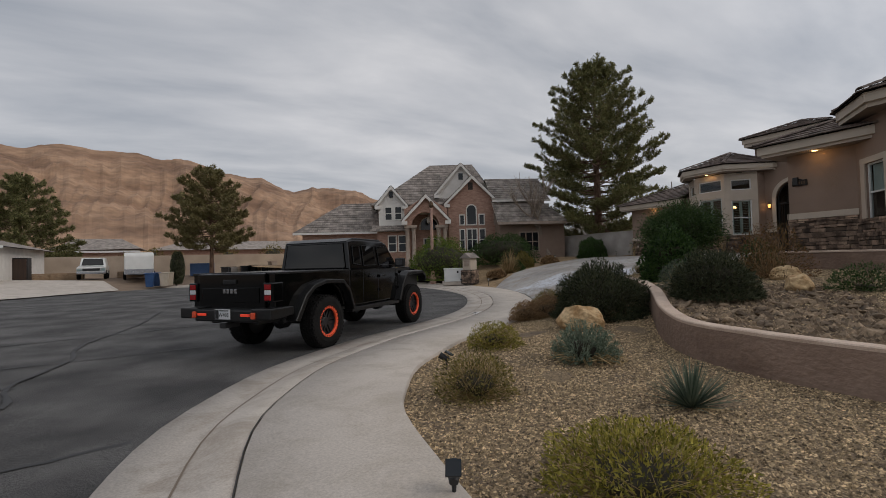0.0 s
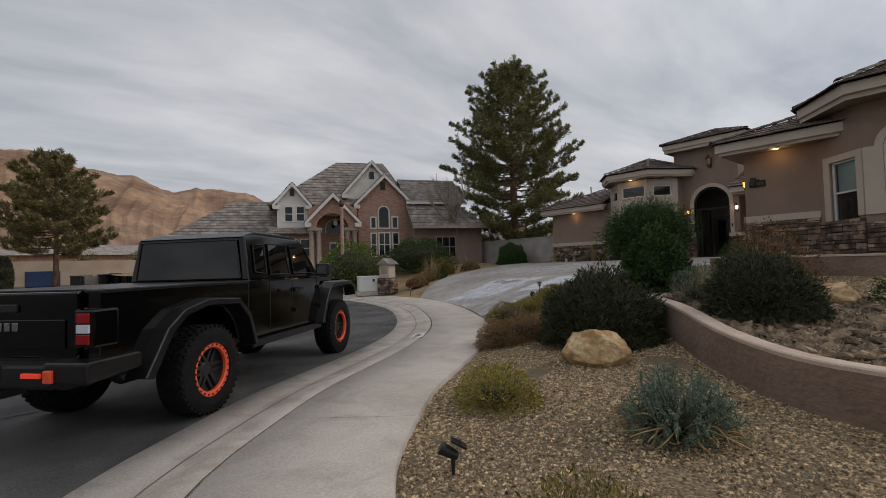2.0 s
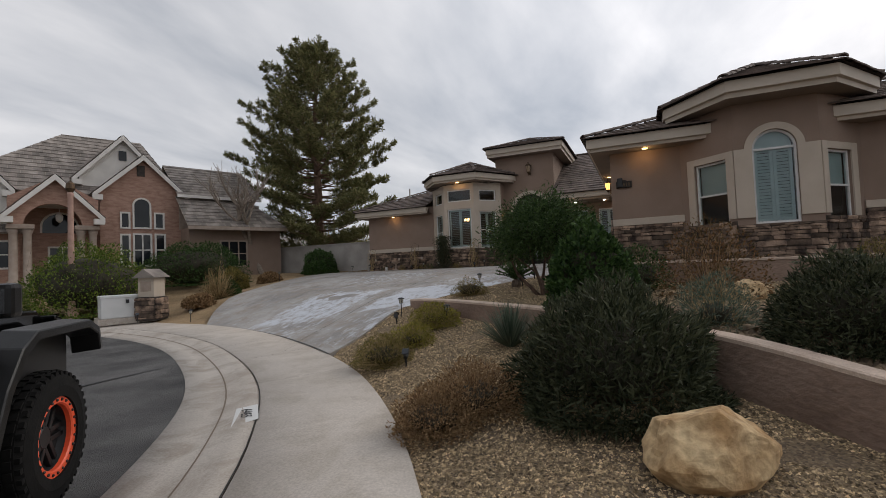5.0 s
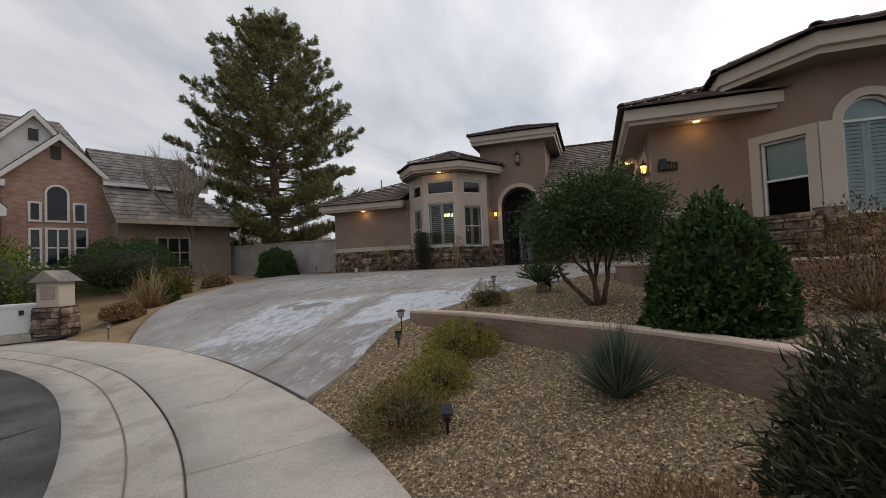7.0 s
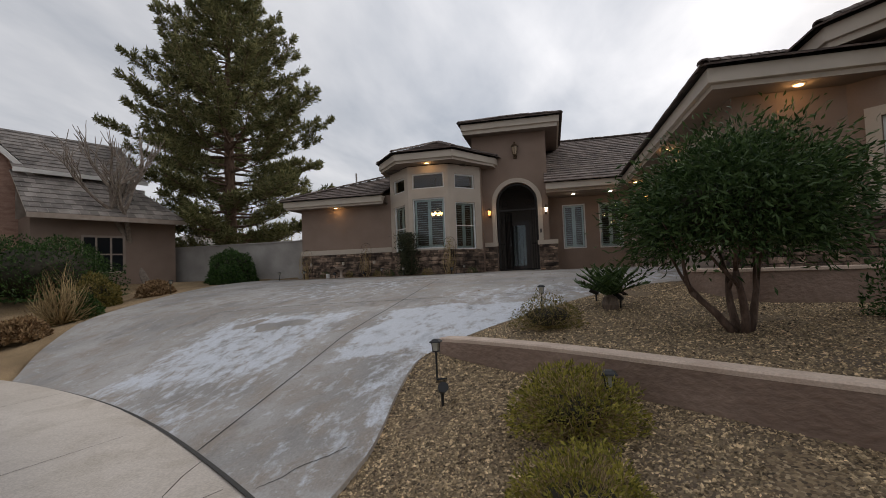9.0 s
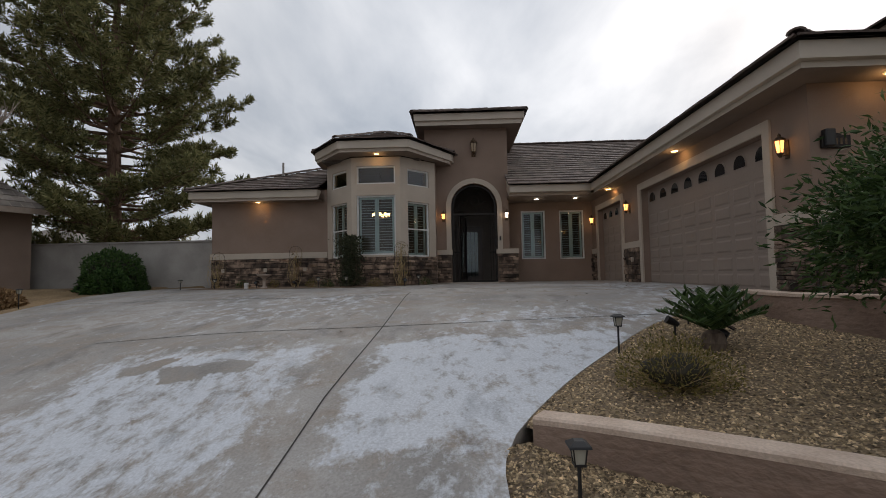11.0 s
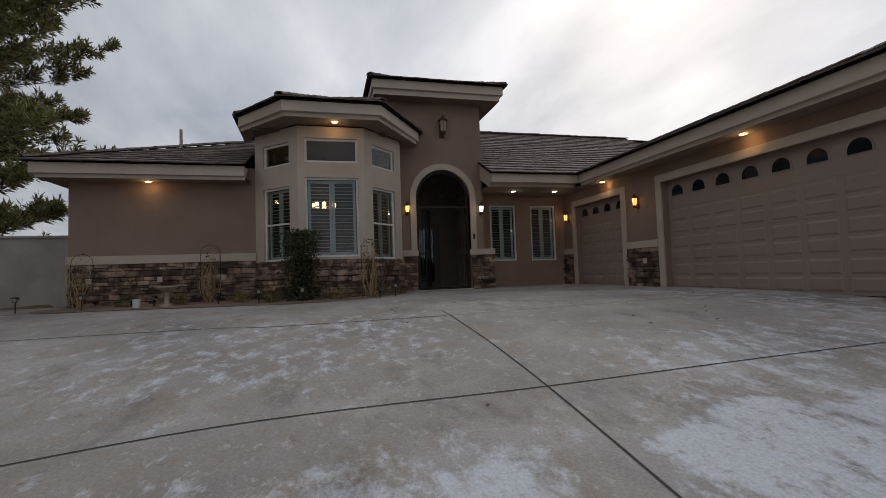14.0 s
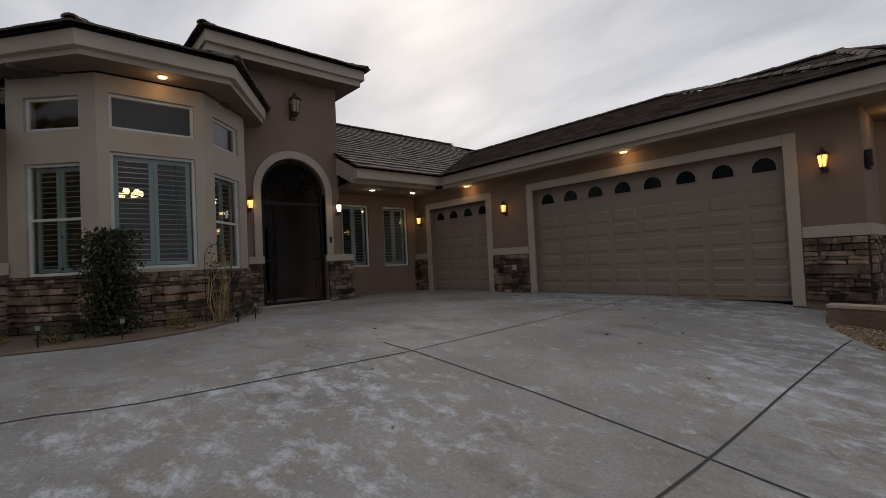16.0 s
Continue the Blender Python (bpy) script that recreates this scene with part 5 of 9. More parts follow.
zb = 6.155
fan_roof(bay_roof, [(27.6, 12.6, zb), (26.2, 12.94, zb), (24.05, 14.30, zb), (24.05, 16.66, zb), (25.55, 17.84, zb), (27.6, 17.9, zb)], (26.75, 15.48, 7.12))
face_poly(bay_roof, [(27.6, 17.9, zb), (27.6, 12.6, zb), (26.75, 15.48, 7.12)])
zs_ = 5.445
SA, SB = (17.1, 4.2, 6.40), (19.8, 4.2, 6.40)
fan_roof(street_bay_roof, [(16.3, 1.93, zs_), (14.70, 3.14, zs_), (14.70, 5.25, zs_), (16.3, 6.47, zs_)], SA)
face_poly(street_bay_roof, [(16.3, 6.47, zs_), (18.3, 6.47, zs_), SB, SA])
face_poly(street_bay_roof, [(18.3, 1.93, zs_), (16.3, 1.93, zs_), SA, SB])
caps(street_bay_roof, (16.3, 6.47, zs_ + 0.04), (SA[0], SA[1], SA[2] + 0.04))
caps(street_bay_roof, (16.3, 1.93, zs_ + 0.04), (SA[0], SA[1], SA[2] + 0.04))
caps(street_bay_roof, (SA[0], SA[1], SA[2] + 0.04), (SB[0], SB[1], SB[2] + 0.04))
zt = 7.56
face_poly(tower_roof, [(25.84, 14.40, zt), (25.84, 10.36, zt), (27.9, 12.4, zt + 0.72)])
face_poly(tower_roof, [(25.84, 10.36, zt), (31.2, 10.36, zt), (29.1, 12.4, zt + 0.72), (27.9, 12.4, zt + 0.72)])
face_poly(tower_roof, [(31.2, 14.40, zt), (25.84, 14.40, zt), (27.9, 12.4, zt + 0.72), (29.1, 12.4, zt + 0.72)])
face_poly(tower_roof, [(31.2, 10.36, zt), (31.2, 14.40, zt), (29.1, 12.4, zt + 0.72)])
caps(tower_roof, (25.84, 14.40, zt + 0.03), (27.9, 12.4, zt + 0.76))
caps(tower_roof, (25.84, 10.36, zt + 0.03), (27.9, 12.4, zt + 0.76))
caps(tower_roof, (27.9, 12.4, zt + 0.76), (29.1, 12.4, zt + 0.76))

# ---- black pickup truck parked at the curb ----
PAINT = mat("black_car_paint", (0.0018, 0.0018, 0.002), (0.0026, 0.0026, 0.0028), 2, 0.08, spec=0.42)
FLARE = mat("black_textured_plastic", (0.004, 0.004, 0.0042), (0.008, 0.008, 0.0085), 8, 0.34, 0.12, 200, spec=0.4)
TYRE = mat("tyre_rubber", (0.005, 0.005, 0.005), (0.010, 0.0095, 0.009), 8, 0.85, 0.2, 80, spec=0.2)
ORANGE = mat("orange_beadlock_ring", (0.75, 0.085, 0.03), (0.85, 0.11, 0.04), 10, 0.4)
TAILRED = plain("red_tail_lens", (0.30, 0.01, 0.012), 0.15)
# weak emission stands in for light the red reflectors throw back
REDGLOW = glow("red_reflector_glint", (1.0, 0.07, 0.03), 0.2)
CARGLASS = plain("tinted_car_glass", (0.002, 0.0023, 0.0026), 0.02, spec=0.5)
PLATE_W = plain("plate_white", (0.62, 0.63, 0.64), 0.5)
CHROME = plain("dull_chrome", (0.35, 0.35, 0.36), 0.25, 1.0)

TRK = Matrix.Translation((2.99, 10.91, -0.085)) @ Matrix.Rotation(radians(39.6), 4, "Z") @ Matrix.Diagonal((1.06, 1.09, 1.06, 1))
truck = empty("pickup_truck", TRK)
tagged(truck, "black lifted crew-cab pickup truck with orange-ringed wheels parked at the curb", "pickup truck")


def side_prism(bm, outline, y0, y1, bevel=0.02, top_in=None):
    """A side outline (x, z) given width from y0 to y1; above z = top_in[0] it leans inwards."""
    t = bmesh.new()
    f = t.faces.new([t.verts.new((x, y0, z)) for x, z in outline])
    r = bmesh.ops.extrude_face_region(t, geom=[f])
    bmesh.ops.translate(t, verts=[v for v in r["geom"] if isinstance(v, bmesh.types.BMVert)], vec=(0, y1 - y0, 0))
    bmesh.ops.recalc_face_normals(t, faces=t.faces)
    if top_in:
        z0, k = top_in
        for v in t.verts:
            if v.co.z > z0:
                v.co.y -= math.copysign((v.co.z - z0) * k, v.co.y)
    if bevel:
        bmesh.ops.bevel(t, geom=t.edges[:], offset=bevel, segments=3, affect="EDGES", profile=0.6)
    join(bm, t)


RA, FA = -1.745, 1.745


def arch_cut(x, r, z, x0, x1):
    """Points of a wheel arch in an outline's lower edge, from x0 to x1."""
    return [(x + r * math.cos(a), z + r * math.sin(a)) for a in np.linspace(math.pi, 0, 13)] if x0 < x1 else [(x + r * math.cos(a), z + r * math.sin(a)) for a in np.linspace(0, math.pi, 13)]


# bed: two sides, tailgate, front wall, floor
for sy in (-1, 1):
    bm = bmesh.new()
    side_prism(bm, [(-2.78, 0.74), (RA - 0.60, 0.74), *arch_cut(RA, 0.60, 0.60, 0, 1)[1:-1], (RA + 0.60, 0.70), (-0.93, 0.70), (-0.93, 1.38), (-2.78, 1.38)], sy * 0.86, sy * 0.74, 0.015)
    part("bed_side", bm, PAINT, truck, smooth=False)
    bm = bmesh.new()
    add_box(bm, (-2.79, min(sy * 0.72, sy * 0.87), 1.365), (-0.95, max(sy * 0.72, sy * 0.87), 1.40), None, 0.012)
    part("bed_rail_cap", bm, FLARE, truck)
bm = bmesh.new()
add_box(bm, (-2.83, -0.70, 0.80), (-2.76, 0.70, 1.385), None, 0.018)
tailgate = part("tailgate", bm, PAINT, truck)
box("tailgate_inset", (-2.842, -0.60, 0.92), (-2.825, 0.60, 1.16), PAINT, tailgate, None, 0.008)
box("tailgate_handle", (-2.85, -0.14, 1.22), (-2.82, 0.14, 1.29), FLARE, tailgate, None, 0.01)
bm = bmesh.new()
for k in range(4):
    add_box(bm, (-2.852, -0.15 + k * 0.078, 1.065), (-2.838, -0.15 + k * 0.078 + 0.055, 1.135), None, 0.006)
part("badge", bm, CHROME, tailgate, "small dull metal badge")
box("bed_floor", (-2.76, -0.74, 0.85), (-0.95, 0.74, 0.90), FLARE, truck)
box("bed_cover", (-2.76, -0.735, 1.385), (-0.96, 0.735, 1.402), FLARE, truck, None, 0.006, "black tonneau cover")
# cab
bm = bmesh.new()
side_prism(bm, [(-0.92, 0.66), (1.12, 0.66), (1.12, 1.40), (-0.92, 1.40)], -0.86, 0.86, 0.03)
part("cab_body", bm, PAINT, truck)
bm = bmesh.new()
side_prism(bm, [(-0.90, 1.38), (1.12, 1.38), (0.72, 1.93), (0.55, 1.99), (-0.62, 2.01), (-0.86, 1.96)], -0.85, 0.85, 0.035, (1.38, 0.17))
cab = part("cab_top", bm, PAINT, truck)
bm = bmesh.new()
side_prism(bm, [(-0.88, 1.955), (0.62, 1.955), (0.45, 2.025), (-0.60, 2.035)], -0.74, 0.74, 0.02)
part("hardtop_roof", bm, FLARE, truck)


def side_glass(sy, pts):
    """A window on the leaning side of the cab."""
    g = bmesh.new()
    q = [(x, sy * (0.858 - (z - 1.38) * 0.17), z) for x, z in pts]
    vs = [g.verts.new(p) for p in q]
    f = g.faces.new(vs)
    r = bmesh.ops.extrude_face_region(g, geom=[f])
    bmesh.ops.translate(g, verts=[v for v in r["geom"] if isinstance(v, bmesh.types.BMVert)], vec=(0, sy * 0.006, 0))
    bmesh.ops.recalc_face_normals(g, faces=g.faces)
    return part("side_window", g, CARGLASS, truck, "dark tinted side window")


for sy in (-1, 1):
    for pts in ([(-0.40, 1.46), (0.10, 1.46), (0.10, 1.87), (-0.36, 1.88)], [(0.24, 1.46), (0.92, 1.46), (0.68, 1.86), (0.24, 1.87)], [(-0.76, 1.50), (-0.50, 1.47), (-0.46, 1.86), (-0.72, 1.86)]):
        sg = side_glass(sy, pts)
        fr = bmesh.new()
        loop = [(x, sy * (0.868 - (z - 1.38) * 0.17), z) for x, z in pts]
        add_tube(fr, loop + [loop[0]], 0.008, 5, False)
        part("window_seal", fr, FLARE, sg)
    # door seams, handles, hinges
    for x in (-0.44, 0.17, 0.98):
        box("door_seam", (x - 0.004, min(sy * 0.855, sy * 0.864), 0.72), (x + 0.004, max(sy * 0.855, sy * 0.864), 1.40), BLACK, truck)
    for x in (-0.12, 0.38):
        bm = bmesh.new()
        add_box(bm, (x - 0.09, min(sy * 0.86, sy * 0.895), 1.21), (x + 0.09, max(sy * 0.86, sy * 0.895), 1.245), None, 0.012)
        part("door_handle", bm, FLARE, truck)
    for x, z in ((0.19, 1.22), (0.19, 0.92), (1.0, 1.22), (1.0, 0.92)):
        bm = bmesh.new()
        add_box(bm, (x - 0.01, min(sy * 0.855, sy * 0.90), z - 0.03), (x + 0.12, max(sy * 0.855, sy * 0.90), z + 0.03), None, 0.012)
        part("door_hinge", bm, PAINT, truck)
    # rocker step
    bm = bmesh.new()
    add_box(bm, (-0.95, min(sy * 0.74, sy * 0.92), 0.55), (1.02, max(sy * 0.74, sy * 0.92), 0.64), None, 0.02)
    part("rock_rail", bm, FLARE, truck)
    # mirror
    bm = bmesh.new()
    add_box(bm, (0.86, min(sy * 0.90, sy * 1.12), 1.40), (0.98, max(sy * 0.90, sy * 1.12), 1.60), None, 0.03)
    mir = part("mirror", bm, FLARE, truck)
    box("mirror_glass", (0.852, min(sy * 0.93, sy * 1.09), 1.43), (0.862, max(sy * 0.93, sy * 1.09), 1.57), CHROME, mir)
    # tail lamp
    bm = bmesh.new()
    add_box(bm, (-2.86, min(sy * 0.70, sy * 0.885), 0.93), (-2.62, max(sy * 0.70, sy * 0.885), 1.24), None, 0.02)
    tl_ = part("tail_light", bm, PAINT, truck)
    for za, zb, mt in ((1.13, 1.21, TAILRED), (1.05, 1.12, PLATE_W), (0.96, 1.04, TAILRED)):
        box("tail_lens", (-2.872, min(sy * 0.73, sy * 0.85), za), (-2.85, max(sy * 0.73, sy * 0.85), zb), mt, tl_, None, 0.006)
    # flares: an angular band over each wheel
    for xc, rear in ((RA, True), (FA, False)):
        prof = [(-0.74, -0.02), (-0.58, 0.40), (-0.44, 0.57), (-0.1, 0.65), (0.42, 0.62), (0.62, 0.42), (0.76, 0.02)] if rear else [(-0.80, 0.02), (-0.66, 0.36), (-0.50, 0.60), (-0.34, 0.70), (0.42, 0.70), (0.58, 0.62), (0.62, 0.46)]
        bm = bmesh.new()
        yo, yi = sy * 1.00, sy * 0.80
        ring = []
        for k, (px, pz) in enumerate(prof):
            nx, nz = px / math.hypot(px, pz + 0.3), (pz + 0.3) / math.hypot(px, pz + 0.3)
            ring.append([bm.verts.new((xc + px + dx * nx, y, 0.60 + pz * 0.92 + dx * nz)) for dx, y in ((0.055, yi), (0.035, yo), (-0.03, yo + sy * 0.005), (-0.055, yi))])
        for a, b in zip(ring, ring[1:]):
            for k in range(4):
                bm.faces.new((a[k], a[(k + 1) % 4], b[(k + 1) % 4], b[k]))
        bm.faces.new(ring[0])
        bm.faces.new(ring[-1][::-1])
        bmesh.ops.recalc_face_normals(bm, faces=bm.faces)
        bmesh.ops.bevel(bm, geom=bm.edges[:], offset=0.008, segments=1, affect="EDGES")
        part("fender_flare", bm, FLARE, truck, "textured black fender flare")
    box("wheel_well", (FA - 0.62, min(sy * 0.62, sy * 0.80), 0.75), (FA + 0.50, max(sy * 0.62, sy * 0.80), 1.18), BLACK, truck)
# rear window, windscreen
rw = mesh_ob("rear_window", [(-0.910, -0.74, 1.425), (-0.910, 0.74, 1.425), (-0.886, 0.67, 1.915), (-0.886, -0.67, 1.915)], [(0, 3, 2, 1)], CARGLASS, truck, "dark tinted rear window")
bm = bmesh.new()
add_tube(bm, [(-0.912, -0.74, 1.425), (-0.912, 0.74, 1.425), (-0.888, 0.67, 1.915), (-0.888, -0.67, 1.915), (-0.912, -0.74, 1.425)], 0.010, 6, False)
part("window_seal", bm, FLARE, rw)
mesh_ob("windscreen", [(1.112, -0.72, 1.43), (1.112, 0.72, 1.43), (0.775, 0.66, 1.89), (0.775, -0.66, 1.89)], [(0, 1, 2, 3)], CARGLASS, truck)
# hood and grille
bm = bmesh.new()
side_prism(bm, [(1.08, 0.70), (2.24, 0.80), (2.28, 1.30), (2.14, 1.38), (1.08, 1.44)], -0.66, 0.66, 0.04)
hood = part("hood", bm, PAINT, truck)
box("hood_vent", (1.55, -0.45, 1.405), (1.85, -0.25, 1.43), FLARE, hood, None, 0.008)
box("hood_vent", (1.55, 0.25, 1.405), (1.85, 0.45, 1.43), FLARE, hood, None, 0.008)
bm = bmesh.new()
side_prism(bm, [(2.22, 0.78), (2.32, 0.78), (2.34, 1.30), (2.22, 1.33)], -0.74, 0.74, 0.02)
grille = part("grille", bm, PAINT, truck)
for k in range(7):
    box("grille_slot", (2.325, -0.36 + k * 0.12 - 0.03, 0.92), (2.345, -0.36 + k * 0.12 + 0.03, 1.24), BLACK, grille)
# bumpers
bm = bmesh.new()
add_box(bm, (-2.98, -0.62, 0.62), (-2.78, 0.62, 0.82), None, 0.03)
for sy in (-1, 1):
    side = [(-2.98, 0.66), (-2.50, 0.70), (-2.50, 0.84), (-2.98, 0.84)]
    side_prism(bm, side, sy * 0.55, sy * 0.95, 0.03)
bumper = part("rear_bumper", bm, FLARE, truck)
for sy in (-1, 1):
    box("reflector", (-2.995, min(sy * 0.36, sy * 0.54), 0.715), (-2.975, max(sy * 0.36, sy * 0.54), 0.755), REDGLOW, bumper, None, 0.005, "lit red reflector")
    box("tow_hook", (-3.01, min(sy * 0.58, sy * 0.65), 0.68), (-2.95, max(sy * 0.58, sy * 0.65), 0.78), ORANGE, bumper, None, 0.01)
bm = bmesh.new()
add_box(bm, (2.36, -0.55, 0.66), (2.56, 0.55, 0.86), None, 0.03)
part("front_bumper", bm, FLARE, truck)
plate = box("licence_plate", (-3.0, -0.155, 0.665), (-2.985, 0.155, 0.825), PLATE_W, truck, None, 0.004, "white licence plate with dark characters")


def writing(text, size, m, material, parent, name="writing"):
    cu = bpy.data.curves.new(name, "FONT")
    cu.body, cu.size, cu.align_x, cu.align_y, cu.extrude = text, size, "CENTER", "CENTER", 0.001
    tmp = bpy.data.objects.new(name, cu)
    me = bpy.data.meshes.new_from_object(tmp)
    bpy.data.objects.remove(tmp)
    me.materials.append(material)
    ob = new(name, me)
    ob.parent = parent
    ob.matrix_basis = m
    return ob


# the plate reads from behind
PM = Matrix.Translation((-3.003, -0.03, 0.735)) @ Matrix(((0, 0, -1, 0), (-1, 0, 0, 0), (0, 1, 0, 0), (0, 0, 0, 1)))
writing("W46S", 0.085, PM, BLACK, plate, "plate_number")
box("plate_emblem", (-3.003, 0.075, 0.675), (-2.995, 0.145, 0.815), BLACK, plate)
box("plate_band", (-3.002, -0.13, 0.795), (-2.995, 0.06, 0.812), BLACK, plate)
# chassis, axles
bm = bmesh.new()
for sy in (-0.45, 0.45):
    add_box(bm, (-2.75, sy - 0.05, 0.56), (2.4, sy + 0.05, 0.70), None, 0.01)
part("chassis", bm, BLACK, truck)
for x in (RA, FA):
    bm = bmesh.new()
    add_tube(bm, [(x, -0.75, 0.47), (x, 0.75, 0.47)], 0.06, 10)
    add_lathe(bm, [(0.05, -0.16), (0.16, -0.08), (0.16, 0.08), (0.05, 0.16)], 12, Matrix.Translation((x, 0.1, 0.47)) @ Matrix.Rotation(radians(90), 4, "Y"))
    part("axle", bm, BLACK, truck)
box("hitch", (-3.0, -0.06, 0.52), (-2.7, 0.06, 0.60), BLACK, truck, None, 0.01)
bm = bmesh.new()
add_tube(bm, [(-2.4, -0.55, 0.55), (-2.2, -0.55, 0.60), (-1.9, -0.4, 0.62)], 0.04, 10)
part("exhaust", bm, BLACK, truck)


def wheel(x, y, sy):
    m = Matrix.Translation((x, y, 0.47)) @ Matrix.Rotation(radians(-90 * sy), 4, "X")
    w = empty("wheel", m)
    w.parent = truck
    bm = bmesh.new()
    R, W = 0.47, 0.16
    add_lathe(bm, [(0.285, -W), (0.36, -W * 1.05), (0.435, -W * 0.95), (R, -W * 0.72), (R, W * 0.72), (0.435, W * 0.95), (0.36, W * 1.05), (0.285, W)], 48, None, True)
    part("tyre", bm, TYRE, w, "chunky black off-road tyre")
    bm = bmesh.new()
    # tread blocks
    for k in range(40):
        a = 2 * math.pi * k / 40
        for zz in (-0.085, -0.03, 0.03, 0.085):
            mm = Matrix.Rotation(a + (0.04 if zz in (-0.03, 0.085) else -0.04), 4, "Z") @ Matrix.Translation((R, 0, zz))
            add_box(bm, (-0.01, -0.026, -0.022), (0.011, 0.026, 0.022), mm)
        mm = Matrix.Rotation(a, 4, "Z") @ Matrix.Translation((0.448, 0, W * 0.86))
        add_box(bm, (-0.03, -0.018, -0.02), (0.02, 0.018, 0.012), mm)
    tagged(part("tread", bm, TYRE, w), kind="stuff")
    bm = bmesh.new()
    add_lathe(bm, [(0.275, -0.10), (0.285, 0.10), (0.27, 0.125), (0.24, 0.05), (0.10, 0.02), (0.09, 0.06), (0.07, 0.075)], 32)
    for k in range(6):
        mm = Matrix.Rotation(2 * math.pi * k / 6, 4, "Z")
        for dy in (-0.035, 0.035):
            add_box(bm, (0.07, dy - 0.018, 0.03), (0.255, dy + 0.018, 0.075), mm, 0.006)
    part("rim", bm, BLACK, w, "black spoked rim")
    bm = bmesh.new()
    add_lathe(bm, [(0.232, 0.105), (0.232, 0.135), (0.242, 0.145), (0.282, 0.145), (0.292, 0.132), (0.292, 0.105)], 40, None, True)
    ring = part("beadlock_ring", bm, ORANGE, w, "bright orange beadlock ring")
    bm = bmesh.new()
    for k in range(24):
        add_lathe(bm, [(0.011, 0.14), (0.011, 0.152), (0.006, 0.156)], 6, Matrix.Rotation(2 * math.pi * k / 24, 4, "Z") @ Matrix.Translation((0.262, 0, 0)))
    tagged(part("bolt_ring", bm, BLACK, ring), kind="stuff")
    return w


for x in (RA, FA):
    for sy in (-1, 1):
        wheel(x, sy * 0.80, sy)

# a longer tail behind the rear axle
for o in list(truck.children_recursive):
    if o.type == "MESH" and o.parent.name.split(".")[0] != "wheel" and o.name.split(".")[0] not in ("bolt_ring", "axle"):
        if o.name.startswith("plate_number"):
            o.matrix_basis = Matrix.Translation((-0.22, 0, 0)) @ o.matrix_basis
            continue
        for v in o.data.vertices:
            if v.co.x < -2.2:
                v.co.x -= 0.22 * min(1.0, (-2.2 - v.co.x) / 0.4)

# ---- the brick house next door, the mountains and the far side of the street ----
BRICK = mat("red_brown_brick", (0.31, 0.180, 0.132), (0.44, 0.275, 0.21), 3, 0.9, 0.4, 60, stretch=(1, 1, 3), fine=0.2)
WHITESTUCCO = mat("off_white_stucco", (0.66, 0.63, 0.585), (0.74, 0.71, 0.665), 2, 0.9, 0.2, 60)
NTILE = mat("grey_roof_tile", (0.17, 0.147, 0.130), (0.31, 0.27, 0.238), 2.0, 0.85, 0.3, 40, rand=0.25, fine=0.1)
COLUMN = mat("tan_column_stone", (0.30, 0.235, 0.19), (0.38, 0.31, 0.255), 4, 0.85, 0.2, 40)

NB = Matrix.Translation((19.96, 32.64, 0)) @ Matrix(((0.921, 0.389, 0, 0), (-0.389, 0.921, 0, 0), (0, 0, 1, 0), (0, 0, 0, 1)))
nb = empty("brick_house", NB)
tagged(nb, "two-storey red-brown brick house with white gables and grey tile roof", "house")
NZ = 1.4


def gable_block(name, s0, s1, d0, d1, z_eave, z_peak, material, ridge_deep=None, thick=0.3):
    """A gabled front: pentagonal wall prism with the ridge running back."""
    sm = (s0 + s1) / 2
    v = [(s0, d0, NZ - 1), (s1, d0, NZ - 1), (s1, d0, z_eave), (sm, d0, z_peak), (s0, d0, z_eave)]
    v += [(x, d1, z) for x, _, z in v]
    f = [(0, 1, 2, 3, 4), (9, 8, 7, 6, 5), (1, 6, 7, 2), (4, 9, 5, 0)]
    return mesh_ob(name, v, f, material, nb)


